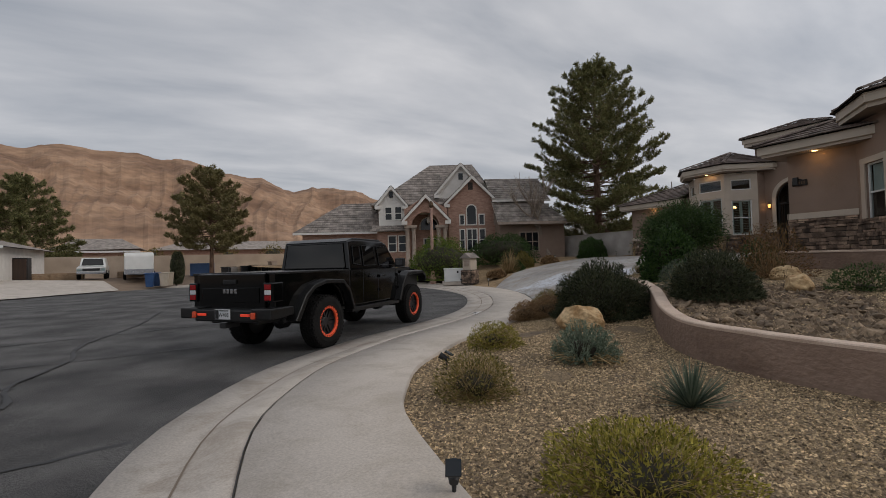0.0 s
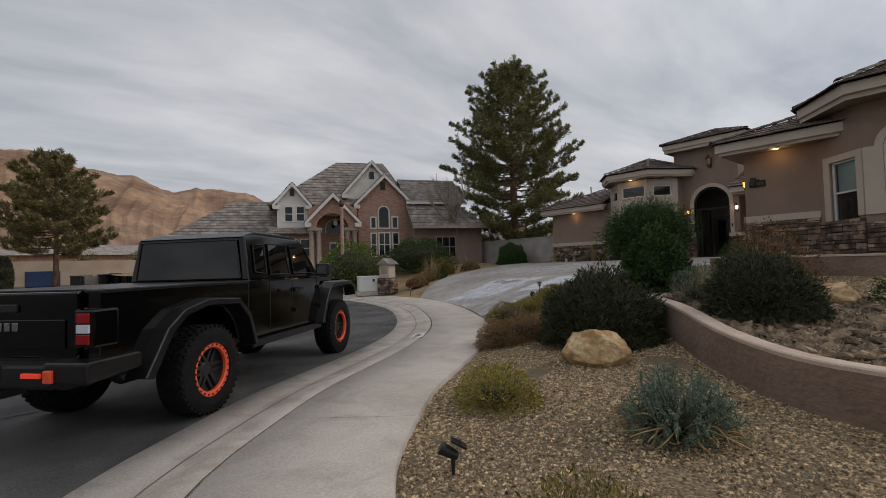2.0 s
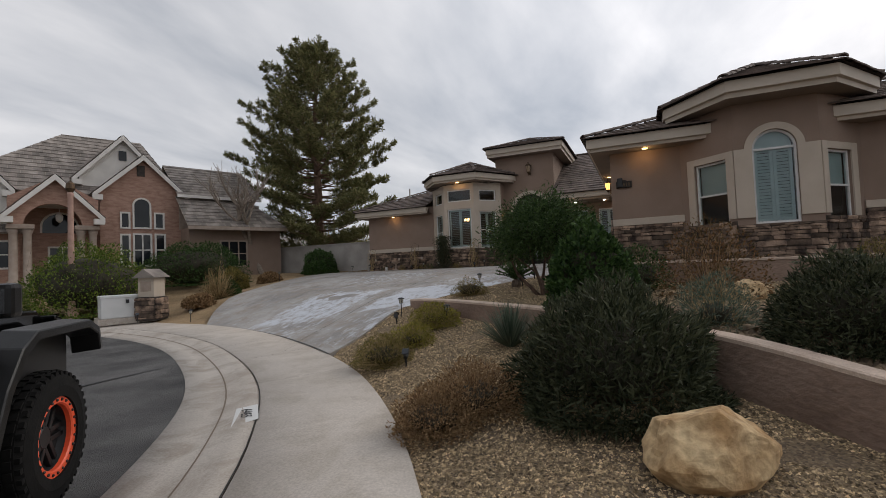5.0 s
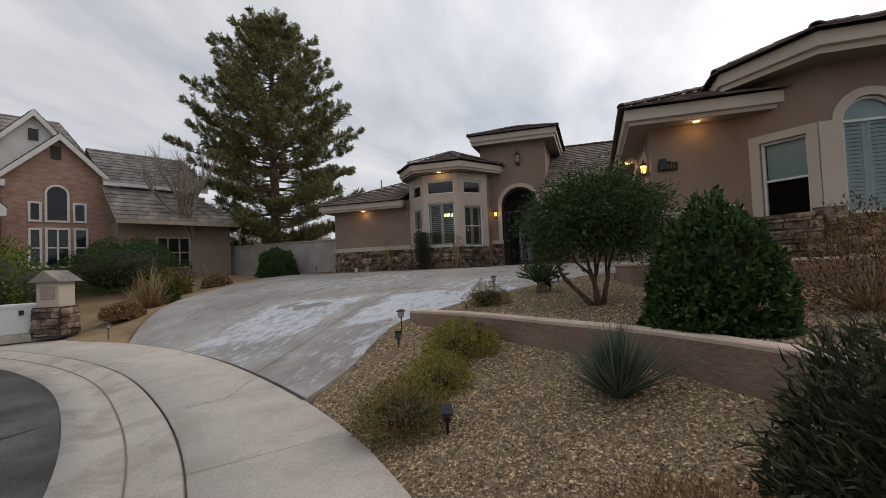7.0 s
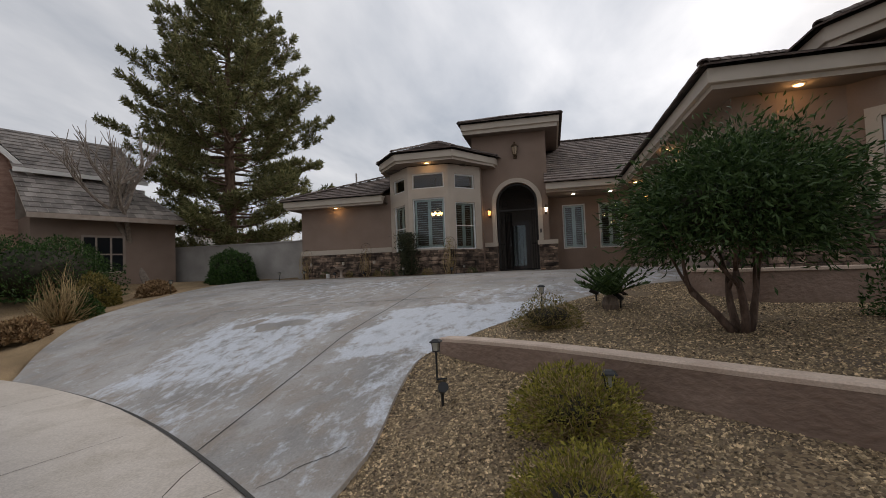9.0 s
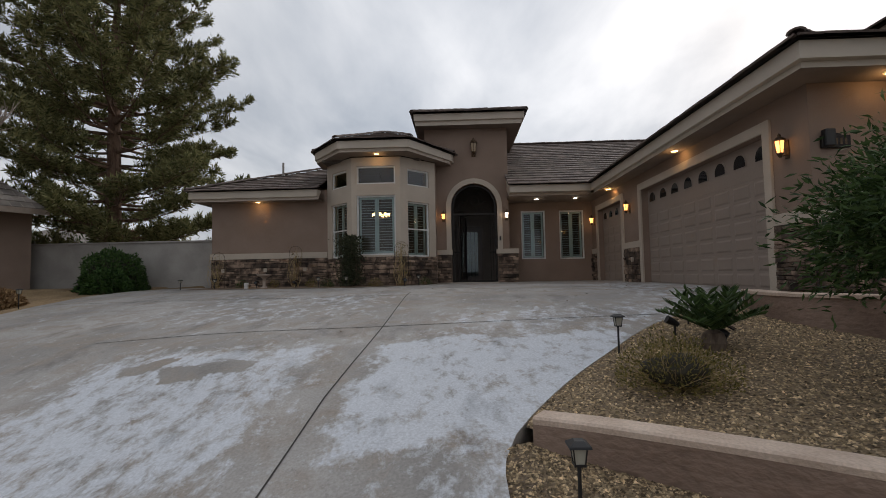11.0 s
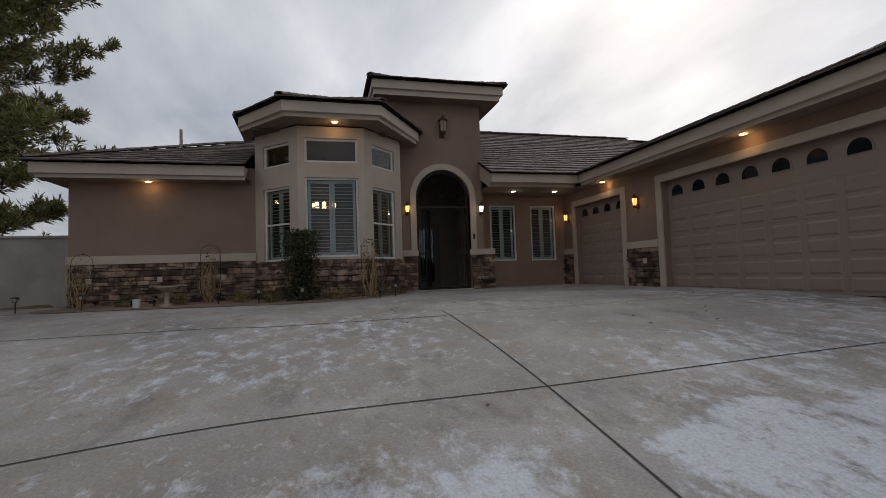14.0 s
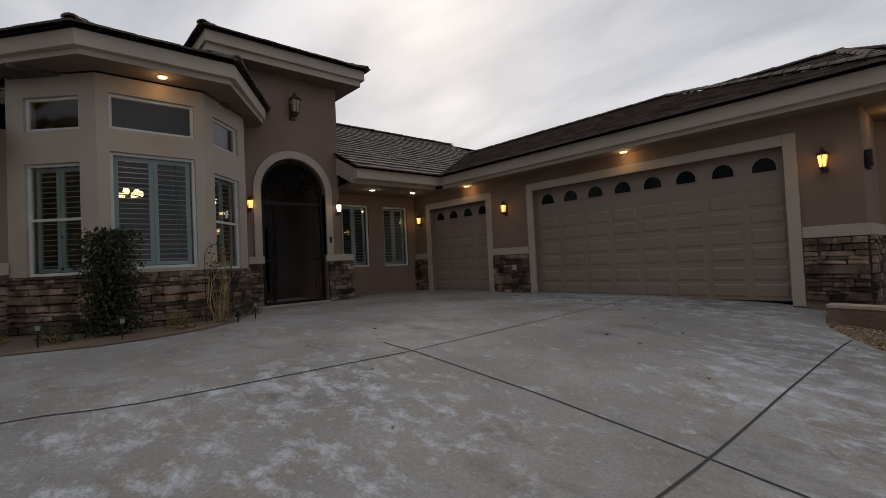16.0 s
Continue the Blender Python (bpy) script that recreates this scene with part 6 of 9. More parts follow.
def nb_roof(corners, name="roof"):
    """A sloping roof face with stepped tile courses; the first two corners are the eave."""
    p = [Vector(c) for c in corners]
    e = (p[1] - p[0]).normalized()
    far = max(p[2:], key=lambda q: ((q - p[0]) - e * (q - p[0]).dot(e)).length)
    u = ((far - p[0]) - e * (far - p[0]).dot(e))
    ln = u.length
    u.normalize()
    n0 = e.cross(u)
    n = n0 if n0.z > 0 else -n0
    poly = [((q - p[0]).dot(e), (q - p[0]).dot(u)) for q in p]
    area = sum(poly[k][0] * poly[(k + 1) % len(poly)][1] - poly[(k + 1) % len(poly)][0] * poly[k][1] for k in range(len(poly)))
    pl = poly if area > 0 else poly[::-1]
    bm = bmesh.new()
    s0, s1 = min(q[0] for q in poly), max(q[0] for q in poly)
    r, row = 0.0, 0
    while r < ln:
        s = s0 - (0.16 if row % 2 else 0)
        while s < s1:
            q = [p[0] + e * (s + a) + u * (r + b) + n * c for a, b, c in ((0.004, 0, 0.01), (0.326, 0, 0.01), (0.326, 0, 0.055), (0.004, 0, 0.055), (0.004, 0.40, 0.022), (0.326, 0.40, 0.022))]
            vs = [bm.verts.new(x) for x in q]
            bm.faces.new((vs[0], vs[1], vs[2], vs[3]))
            bm.faces.new((vs[3], vs[2], vs[5], vs[4]))
            s += 0.33
        r += 0.36
        row += 1
    for (a, b), (c, d) in zip(pl, pl[1:] + pl[:1]):
        q0, q1 = p[0] + e * a + u * b, p[0] + e * c + u * d
        bmesh.ops.bisect_plane(bm, geom=bm.verts[:] + bm.edges[:] + bm.faces[:], plane_co=q0 - u * (0.02 if abs(b) + abs(d) < 1e-5 else 0), plane_no=(q1 - q0).normalized().cross(n0), clear_outer=True)
    bmesh.ops.recalc_face_normals(bm, faces=bm.faces)
    for f in bm.faces:
        if f.normal.dot(n) < -0.2:
            f.normal_flip()
    ob = part(name, bm, NTILE, nb)
    tagged(ob, kind="stuff")
    mesh_ob("roof_underside", [q - n * 0.02 for q in p], [tuple(range(len(p)))], FASCIA, ob)
    return ob


def gable_roof(s0, s1, d0, d1, z_eave, z_peak, over=0.35, board=WHITESTUCCO):
    sm = (s0 + s1) / 2
    k = (z_peak - z_eave) / (sm - s0)
    a, b = s0 - over, s1 + over
    zl = z_eave - k * over
    nb_roof([(a, d0 - 0.3, zl + 0.1), (a, d1, zl + 0.1), (sm, d1, z_peak + 0.12), (sm, d0 - 0.3, z_peak + 0.12)])
    nb_roof([(b, d1, zl + 0.1), (b, d0 - 0.3, zl + 0.1), (sm, d0 - 0.3, z_peak + 0.12), (sm, d1, z_peak + 0.12)])
    # barge boards
    bm = bmesh.new()
    for x0, x1 in ((a, sm), (b, sm)):
        v = []
        for y in (d0 - 0.34, d0 - 0.27):
            v += [bm.verts.new((x0, y, zl + 0.10)), bm.verts.new((x1, y, z_peak + 0.12)), bm.verts.new((x1, y, z_peak - 0.18)), bm.verts.new((x0, y, zl - 0.16))]
        for q in ((0, 1, 2, 3), (7, 6, 5, 4), (0, 4, 5, 1), (2, 6, 7, 3), (0, 3, 7, 4), (1, 5, 6, 2)):
            bm.faces.new([v[i] for i in q])
    for x in (a + 0.02, b - 0.45):
        add_box(bm, (x, d0 - 0.33, zl - 0.22), (x + 0.43, d0 + 0.0, zl + 0.06))
    bmesh.ops.recalc_face_normals(bm, faces=bm.faces)
    part("barge_board", bm, board, nb, "white barge boards")


def nb_window(s0, s1, z0, z1, d, arched=False, bars=(1, 1)):
    w = empty("window")
    w.parent = nb
    r = (s1 - s0) / 2
    bm = bmesh.new()
    if arched:
        frame_ring(bm, s0, s1, z0, z1, 0.09, d - 0.06, d + 0.02, Matrix(), True, 0)
        c = (s0 + s1) / 2
        out = [(s1, z0), (s1, z1 - r), *[(c + r * math.cos(math.pi * k / 16), z1 - r + r * math.sin(math.pi * k / 16)) for k in range(1, 16)], (s0, z1 - r), (s0, z0)]
        g = bmesh.new()
        g.faces.new([g.verts.new((x, d - 0.02, z)) for x, z in out])
    else:
        frame_ring(bm, s0, s1, z0, z1, 0.09, d - 0.06, d + 0.02, Matrix(), False, 0)
        g = bmesh.new()
        g.faces.new([g.verts.new((x, d - 0.02, z)) for x, z in ((s0, z0), (s1, z0), (s1, z1), (s0, z1))])
    for k in range(1, bars[0]):
        x = s0 + (s1 - s0) * k / bars[0]
        add_box(bm, (x - 0.035, d - 0.05, z0), (x + 0.035, d, z1))
    for k in range(1, bars[1]):
        z = z0 + (z1 - z0) * k / bars[1]
        add_box(bm, (s0, d - 0.05, z - 0.03), (s1, d, z + 0.03))
    # right-wing frame (d == -1.6) toned darker in place of the shade on it
    part("frame", bm, COLUMN if d == -1.6 else WHITESTUCCO, w)
    part("pane", g, DARKGLASS, w)
    return w


# brick gable with its tall window group
gable_block("wall_gable", -1.85, 2.1, 0, 6, 6.45, 8.40, BRICK)
gable_roof(-1.85, 2.1, 0, 6.5, 6.45, 8.40)
for s0, s1, z0, z1, ar, bars in ((-0.40, 0.50, 4.40, 6.15, True, (1, 1)), (-0.98, -0.50, 4.40, 5.32, False, (1, 1)), (0.62, 1.15, 4.40, 5.35, False, (1, 1)), (-0.40, 0.52, 2.3, 4.15, False, (2, 2)), (-0.98, -0.50, 2.3, 4.12, False, (1, 2)), (0.64, 1.2, 2.3, 4.15, False, (1, 2))):
    nb_window(s0, s1, z0, z1, 0, ar, bars)
box("gable_vent", (-0.16, -0.05, 7.35), (0.22, 0.02, 7.95), MORTAR, nb)
# white upper gable behind it
gable_block("wall_white_gable", -2.55, 1.4, 1.5, 6, 7.5, 9.75, WHITESTUCCO)
gable_roof(-2.55, 1.4, 1.5, 7, 7.5, 9.75)
box("gable_vent", (-0.75, 1.44, 8.45), (-0.38, 1.52, 9.0), DARKGLASS, nb)
# main hipped roof
nb_roof([(-8.2, 1.0, 6.3), (2.6, 1.0, 6.3), (1.0, 5.2, 10.5), (-3.0, 5.2, 10.3)])
nb_roof([(2.6, 1.0, 6.3), (5.2, 9.0, 6.3), (1.0, 5.2, 10.5)])
nb_roof([(-8.2, 9.5, 6.3), (-8.2, 1.0, 6.3), (-3.0, 5.2, 10.3)])
nb_roof([(5.2, 9.4, 6.3), (-8.2, 9.4, 6.3), (-3.0, 5.2, 10.3), (1.0, 5.2, 10.5)])
box("wall_main", (-7.6, 1.3, NZ - 1), (4.6, 9.0, 6.3), BRICK, nb)
# white dormer block to the left, with a window pair above and below
gable_block("wall_dormer", -7.55, -5.45, 0.5, 3, 6.45, 7.70, WHITESTUCCO)
gable_roof(-7.55, -5.45, 0.5, 4, 6.45, 7.70, 0.3)
nb_window(-7.08, -6.42, 4.95, 6.13, 0.5, False, (1, 2))
nb_window(-6.28, -5.62, 4.97, 6.15, 0.5, False, (1, 2))
box("gable_vent", (-6.65, 0.44, 6.85), (-6.35, 0.52, 7.35), DARKGLASS, nb)
box("wall_dormer_base", (-7.7, 0.35, NZ - 1), (-5.0, 0.5, 4.05), BRICK, nb)
nb_roof([(-8.1, -0.3, 4.05), (-4.6, -0.3, 4.05), (-4.6, 0.55, 4.55), (-8.1, 0.55, 4.55)])
nb_window(-6.85, -6.12, 2.35, 3.75, 0.35, False, (1, 2))
nb_window(-6.02, -5.30, 2.35, 3.75, 0.35, False, (1, 2))
# left wing with its long low roof
box("wall_left_wing", (-14.0, 1.9, NZ - 1), (-7.6, 8, 4.2), BRICK, nb)
nb_roof([(-14.6, 1.3, 4.15), (-7.55, 1.3, 4.15), (-7.55, 4.8, 6.95), (-11.0, 4.8, 6.85)])
nb_roof([(-14.6, 8.4, 4.15), (-14.6, 1.3, 4.15), (-11.0, 4.8, 6.85)])
box("fascia", (-14.65, 1.24, 3.98), (-7.55, 1.30, 4.16), WHITESTUCCO, nb)
# porch: a gable on paired columns with an arched opening
dpt = -1.0
pw, pm_, pl_ = wall("porch_front", (-5.45, dpt), (-2.05, dpt), 4.35, 5.75, [(0.55, 2.75, 4.35, 5.45, True)], 0.3, BRICK, nb)
mesh_ob("porch_gable", [(-5.45, dpt + 0.01, 5.70), (-2.05, dpt + 0.01, 5.70), (-3.75, dpt + 0.01, 6.75), (-5.45, dpt + 0.28, 5.70), (-2.05, dpt + 0.28, 5.70), (-3.75, dpt + 0.28, 6.75)], [(0, 1, 2), (5, 4, 3)], BRICK, nb)
mesh_ob("porch_soffit", [(-4.85, dpt + 0.3, 5.5), (-2.65, dpt + 0.3, 5.5), (-2.65, 1.3, 5.5), (-4.85, 1.3, 5.5)], [(0, 1, 2, 3)], WHITESTUCCO, nb)
gable_roof(-5.45, -2.05, dpt, 2.5, 4.95, 6.75, 0.25)
for x in (-5.25, -4.75, -2.75, -2.25):
    bm = bmesh.new()
    add_lathe(bm, [(0.24, NZ - 0.6), (0.24, NZ + 0.35), (0.17, NZ + 0.4), (0.16, 3.95), (0.20, 4.05), (0.23, 4.2)], 14, Matrix.Translation((x, dpt + 0.2, 0)))
    part("column", bm, COLUMN, nb, smooth=True)
for a, b in ((-5.5, -4.5), (-3.0, -2.0)):
    box("entablature", (a, dpt - 0.08, 4.2), (b, dpt + 0.5, 4.42), COLUMN, nb, None, 0.03)
nb_window(-3.9, -2.7, NZ, 3.5, 1.28, False, (2, 2))
nb_window(-4.2, -2.6, 4.2, 5.3, 1.28, True, (1, 1))
bm = bmesh.new()
add_lathe(bm, [(0.04, 4.65), (0.14, 4.75), (0.16, 5.0), (0.05, 5.15)], 10, Matrix.Translation((-3.5, 0.2, 0)))
add_tube(bm, [(-3.5, 0.2, 5.15), (-3.5, 0.2, 5.5)], 0.015, 6)
part("porch_lantern", bm, WHITESTUCCO, nb)
# right wing: long roof towards the driveway, small side gable
box("wall_right_wing", (2.0, -1.6, NZ - 1), (7.3, 7, 4.4), STUCCO, nb)
nb_roof([(1.7, -2.5, 4.40), (7.4, -2.5, 4.40), (5.7, -0.1, 6.35), (1.7, -0.1, 6.35)])
nb_roof([(7.4, -2.5, 4.40), (7.4, 7.6, 4.40), (5.7, 7.6, 6.35), (5.7, -0.1, 6.35)])
box("wall_upper_wing", (1.9, -0.1, 4.4), (6.2, 5.4, 6.65), COLUMN, nb)
nb_roof([(1.7, -0.55, 6.40), (6.5, -0.55, 6.40), (6.5, 2.6, 8.65), (1.7, 2.6, 8.65)])
nb_roof([(6.5, 5.75, 6.40), (1.7, 5.75, 6.40), (1.7, 2.6, 8.65), (6.5, 2.6, 8.65)])
box("fascia", (1.7, -0.61, 6.24), (6.55, -0.55, 6.42), WHITESTUCCO, nb)
mesh_ob("wall_side_gable", [(6.2, -0.1, 6.6), (6.2, 5.4, 6.6), (6.2, 2.6, 8.45)], [(0, 1, 2)], COLUMN, nb)
nb_window(3.6, 5.2, 2.1, 3.7, -1.6, False, (3, 2))
box("fascia", (1.7, -2.56, 4.22), (7.4, -2.50, 4.42), COLUMN, nb)
box("wall_side_dormer", (6.2, 0.3, 4.6), (6.75, 2.4, 6.15), WHITESTUCCO, nb)
box("dormer_window", (6.74, 0.7, 5.0), (6.79, 2.0, 5.95), DARKGLASS, nb)

# mountains
RIDGE = [(-40, 4), (-30, 6), (-22, 7.0), (-19.5, 7.99), (-18.1, 8.81), (-16.1, 9.08), (-14.8, 9.47), (-12.2, 9.37), (-10.2, 8.81), (-9.0, 9.1), (-6.8, 10.32), (-5.3, 10.38), (-3.5, 10.67), (-2.1, 10.59), (-0.7, 11.35), (0.4, 11.75), (2.0, 11.86), (3.5, 11.72), (5.5, 12.21), (8.4, 12.01), (11.3, 12.27), (12.9, 11.91), (14.2, 11.51), (15.8, 11.74), (24, 11.2), (36, 9.5), (55, 7.0), (75, 4)]
mv, mf = [], []
YAW = np.linspace(-40, 75, 520)
NRR = 90
for k in range(NRR + 1):
    s = k / NRR
    R = 420 + 760 * s
    for yaw in YAW:
        el = float(np.interp(yaw, [r[0] for r in RIDGE], [r[1] for r in RIDGE]))
        top_h = math.tan(radians(el)) * 1000
        pr = min(1, s / 0.76)
        a = radians(yaw)
        x, y = -R * math.sin(a), R * math.cos(a)
        h = top_h * (0.30 * pr + 0.70 * pr ** 1.5) if s <= 0.76 else top_h * (1 - 1.6 * (s - 0.76))
        # spurs and gullies that wander down the slope
        wander = yaw * 0.32 + 1.4 * noise.noise(Vector((yaw * 0.1, s * 2.2, 5.0)))
        rib = 1 - abs(noise.noise(Vector((wander, s * 0.9, 2.0)))) * 2
        rib2 = 1 - abs(noise.noise(Vector((wander * 2.7, s * 2.4, 9.0)))) * 2
        gul = 0.42 * rib + 0.30 * rib2 + 0.85 * noise.fractal(Vector((x * 0.006, y * 0.006, 0.0)), 0.8, 2.1, 6)
        h += (gul - 0.4) * 26 * pr * (1 - 0.85 * max(0, (pr - 0.75) / 0.25)) + 1.2 * noise.noise(Vector((yaw * 2.1, s * 3, 7))) + 5.0 * pr * (1 - pr) * noise.noise(Vector((h * 0.09, yaw * 0.25, 3)))
        mv.append((x, y, h - 2))
nw = len(YAW)
mf = [(k * nw + i, k * nw + i + 1, (k + 1) * nw + i + 1, (k + 1) * nw + i) for k in range(NRR) for i in range(nw - 1)]
tagged(mesh_ob("mountain_backdrop", mv, facing_up(mv, mf), MOUNTAIN), "bare brown desert mountain ridge with gullies", "mountain", kind="structure")

# far side of the street
far_drive = [(-40, 30), (-22, 33.2), (-11, 33.0), (-7, 36.5), (-4.8, 39.0)]
fv, ff = ruled([smooth_line([(x, y, street_z(y) - 0.03) for x, y in far_drive], 30), smooth_line([(-40, 36, 0.9), (-22, 41, 1.05), (-13, 42, 1.05), (-9, 42.5, 0.9), (-6.2, 42.5, 0.75)], 30)])
tagged(mesh_ob("far_driveway", fv, facing_up(fv, ff), SIDEWALK), "pale concrete driveway across the street", "driveway", kind="structure")
fl0 = smooth_line([(-40, 29.8, -0.06), (-22, 33.0, -0.03), (-11, 32.8, 0.0), (-7, 36.3, 0.03), (-4.6, 38.8, 0.08), (-1, 41.0, 0.14), (4, 40, 0.14)], 40)
fl1 = fl0.copy(); fl1[:, 1] += 8; fl1[:, 2] = 0.86
fl2 = fl0.copy(); fl2[:, 1] += 45; fl2[:, 2] = 0.9
fv, ff = ruled([fl0, fl1, fl2])
tagged(mesh_ob("far_yard", [(x, y, z - 0.05) for x, y, z in fv], facing_up(fv, ff), DIRT), "bare soil yards across the street", "ground", kind="structure")
far_wall = box("far_block_wall", (-13.0, 54, 0.5), (14, 54.3, 2.85), BEIGEWALL)
tagged(far_wall, "long beige block wall behind the yards", "wall", kind="structure")
box("far_block_wall_west", (-60, 54.0, 0.5), (-13.0, 54.3, 2.5), BEIGEWALL)
tagged(bpy.data.objects["far_block_wall_west"], "long beige block wall behind the yards", "wall", kind="structure")

# ---- plants ----
L_YELLOW = leaf_mat("yellow_green_leaf", (0.10, 0.100, 0.018), (0.42, 0.36, 0.075))
L_OLIVE = leaf_mat("olive_green_leaf", (0.07, 0.070, 0.018), (0.30, 0.235, 0.075))
L_OLEANDER = leaf_mat("dark_narrow_leaf", (0.011, 0.018, 0.008), (0.100, 0.108, 0.060), 0.45)
L_ROUND = leaf_mat("deep_green_leaf", (0.012, 0.032, 0.009), (0.080, 0.140, 0.040), 0.42)
L_TREE = leaf_mat("soft_green_leaf", (0.014, 0.034, 0.009), (0.085, 0.135, 0.045), 0.45)
L_BLUE = leaf_mat("blue_green_leaf", (0.085, 0.125, 0.085), (0.25, 0.30, 0.22), 0.6)
L_YUCCA = leaf_mat("grey_green_blade", (0.055, 0.082, 0.058), (0.18, 0.215, 0.155), 0.5)
L_DRY = leaf_mat("dry_brown_twig", (0.13, 0.072, 0.036), (0.40, 0.265, 0.14), 0.8, 0.1)
L_STRAW = leaf_mat("straw_stem", (0.20, 0.135, 0.062), (0.52, 0.39, 0.21), 0.8, 0.1)
L_RED = leaf_mat("russet_leaf", (0.05, 0.045, 0.018), (0.24, 0.125, 0.055), 0.6)
L_PINE = leaf_mat("pine_needle", (0.060, 0.072, 0.028), (0.320, 0.300, 0.135), 0.55, 0.38)
L_PINE_L = leaf_mat("pale_pine_needle", (0.13, 0.12, 0.05), (0.30, 0.25, 0.12), 0.6, 0.15)
L_HEDGE = leaf_mat("hedge_leaf", (0.035, 0.075, 0.014), (0.19, 0.24, 0.040), 0.5)
# the shade deep inside a bush is put into this dark colour
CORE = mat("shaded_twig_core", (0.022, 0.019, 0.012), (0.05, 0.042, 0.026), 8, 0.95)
TRUNK = mat("reddish_brown_bark", (0.075, 0.045, 0.032), (0.155, 0.10, 0.072), 10, 0.9, 0.6, 40, stretch=(1, 1, 0.3), fine=0.2)
rng = np.random.default_rng(5)


def blades(name, P, D, L, W, material, parent, bend=0.15, label="", up=None):
    """Many small leaves: each a folded blade of two quads from base P along D."""
    n = len(P)
    P, D = np.asarray(P, float), np.asarray(D, float)
    D = D / np.linalg.norm(D, axis=1)[:, None]
    R = rng.normal(size=(n, 3)) if up is None else np.tile(up, (n, 1)) + rng.normal(size=(n, 3)) * 0.3
    S = np.cross(D, R)
    S /= np.linalg.norm(S, axis=1)[:, None] + 1e-9
    N = np.cross(S, D)
    L = np.broadcast_to(L, (n,))[:, None] * rng.uniform(0.65, 1.25, (n, 1))
    W = np.broadcast_to(W, (n,))[:, None] * rng.uniform(0.7, 1.2, (n, 1))
    mid = P + D * L * 0.5 + N * L * bend * 0.35
    tip = P + D * L - N * L * bend
    V = np.stack([P, mid - S * W * 0.5, mid + S * W * 0.5, tip], 1).reshape(-1, 3)
    k = np.arange(n)[:, None] * 4
    F = np.concatenate([k + np.array([[0, 1, 2]]), k + np.array([[1, 3, 2]])])
    me = bpy.data.meshes.new(name)
    me.from_pydata(V.tolist(), [], F.tolist())
    me.materials.append(material)
    ob = new(name, me)
    ob.parent = parent
    if label:
        ob["label"] = label
    ob["kind"] = "stuff"
    return ob


def stems(name, A, B, r0, r1, material, parent, sag=0.1, seg=4, sides=4):
    """Thin bent stems from A to B, joined."""
    V, F = [], []
    for a, b, ra in zip(A, B, np.broadcast_to(r0, (len(A),))):
        off = rng.normal(size=3) * sag * np.linalg.norm(b - a)
        base = len(V)
        d = (b - a) / (np.linalg.norm(b - a) + 1e-9)
        s = np.cross(d, (0.31, 0.17, 0.9) if abs(d[2]) < 0.9 else (1, 0, 0))
        s /= np.linalg.norm(s)
        t = np.cross(d, s)
        for i in range(seg + 1):
            q = i / seg
            c = a + (b - a) * q + off * 4 * q * (1 - q)
            r = ra + (r1 - ra) * q
            for j in range(sides):
                an = 2 * math.pi * j / sides
                V.append(c + (s * math.cos(an) + t * math.sin(an)) * r)
        for i in range(seg):
            for j in range(sides):
                F.append((base + i * sides + j, base + i * sides + (j + 1) % sides, base + (i + 1) * sides + (j + 1) % sides, base + (i + 1) * sides + j))
    me = bpy.data.meshes.new(name)
    me.from_pydata([tuple(v) for v in V], [], F)
    me.shade_smooth()
    me.materials.append(material)
    ob = new(name, me)
    ob.parent = parent
    ob["kind"] = "stuff"
    return ob


def dome_dirs(n, low=-0.1):
    d = rng.normal(size=(int(n * 2.6), 3))
    d /= np.linalg.norm(d, axis=1)[:, None]
    d = d[d[:, 2] > low][:n]
    return d


def lumpy(d, seed, amp=0.22, f=2.2):
    """A radius factor that gives a crown an uneven outline."""
    return np.array([1 + amp * noise.noise(Vector(v) * f + Vector((seed * 3.1, 0, 0))) + amp * 0.6 * noise.noise(Vector(v) * f * 2.6 + Vector((0, seed * 1.7, 9))) for v in d.tolist()])


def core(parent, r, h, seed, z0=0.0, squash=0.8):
    """Solid blob in a shade-dark colour for the inner twigs; it stops the view through a dense bush."""
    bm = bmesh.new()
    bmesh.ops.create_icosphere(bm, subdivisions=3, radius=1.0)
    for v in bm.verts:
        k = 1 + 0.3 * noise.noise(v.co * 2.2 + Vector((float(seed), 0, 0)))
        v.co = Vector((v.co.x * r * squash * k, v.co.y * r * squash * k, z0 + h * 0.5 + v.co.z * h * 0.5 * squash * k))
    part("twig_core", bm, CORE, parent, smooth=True)


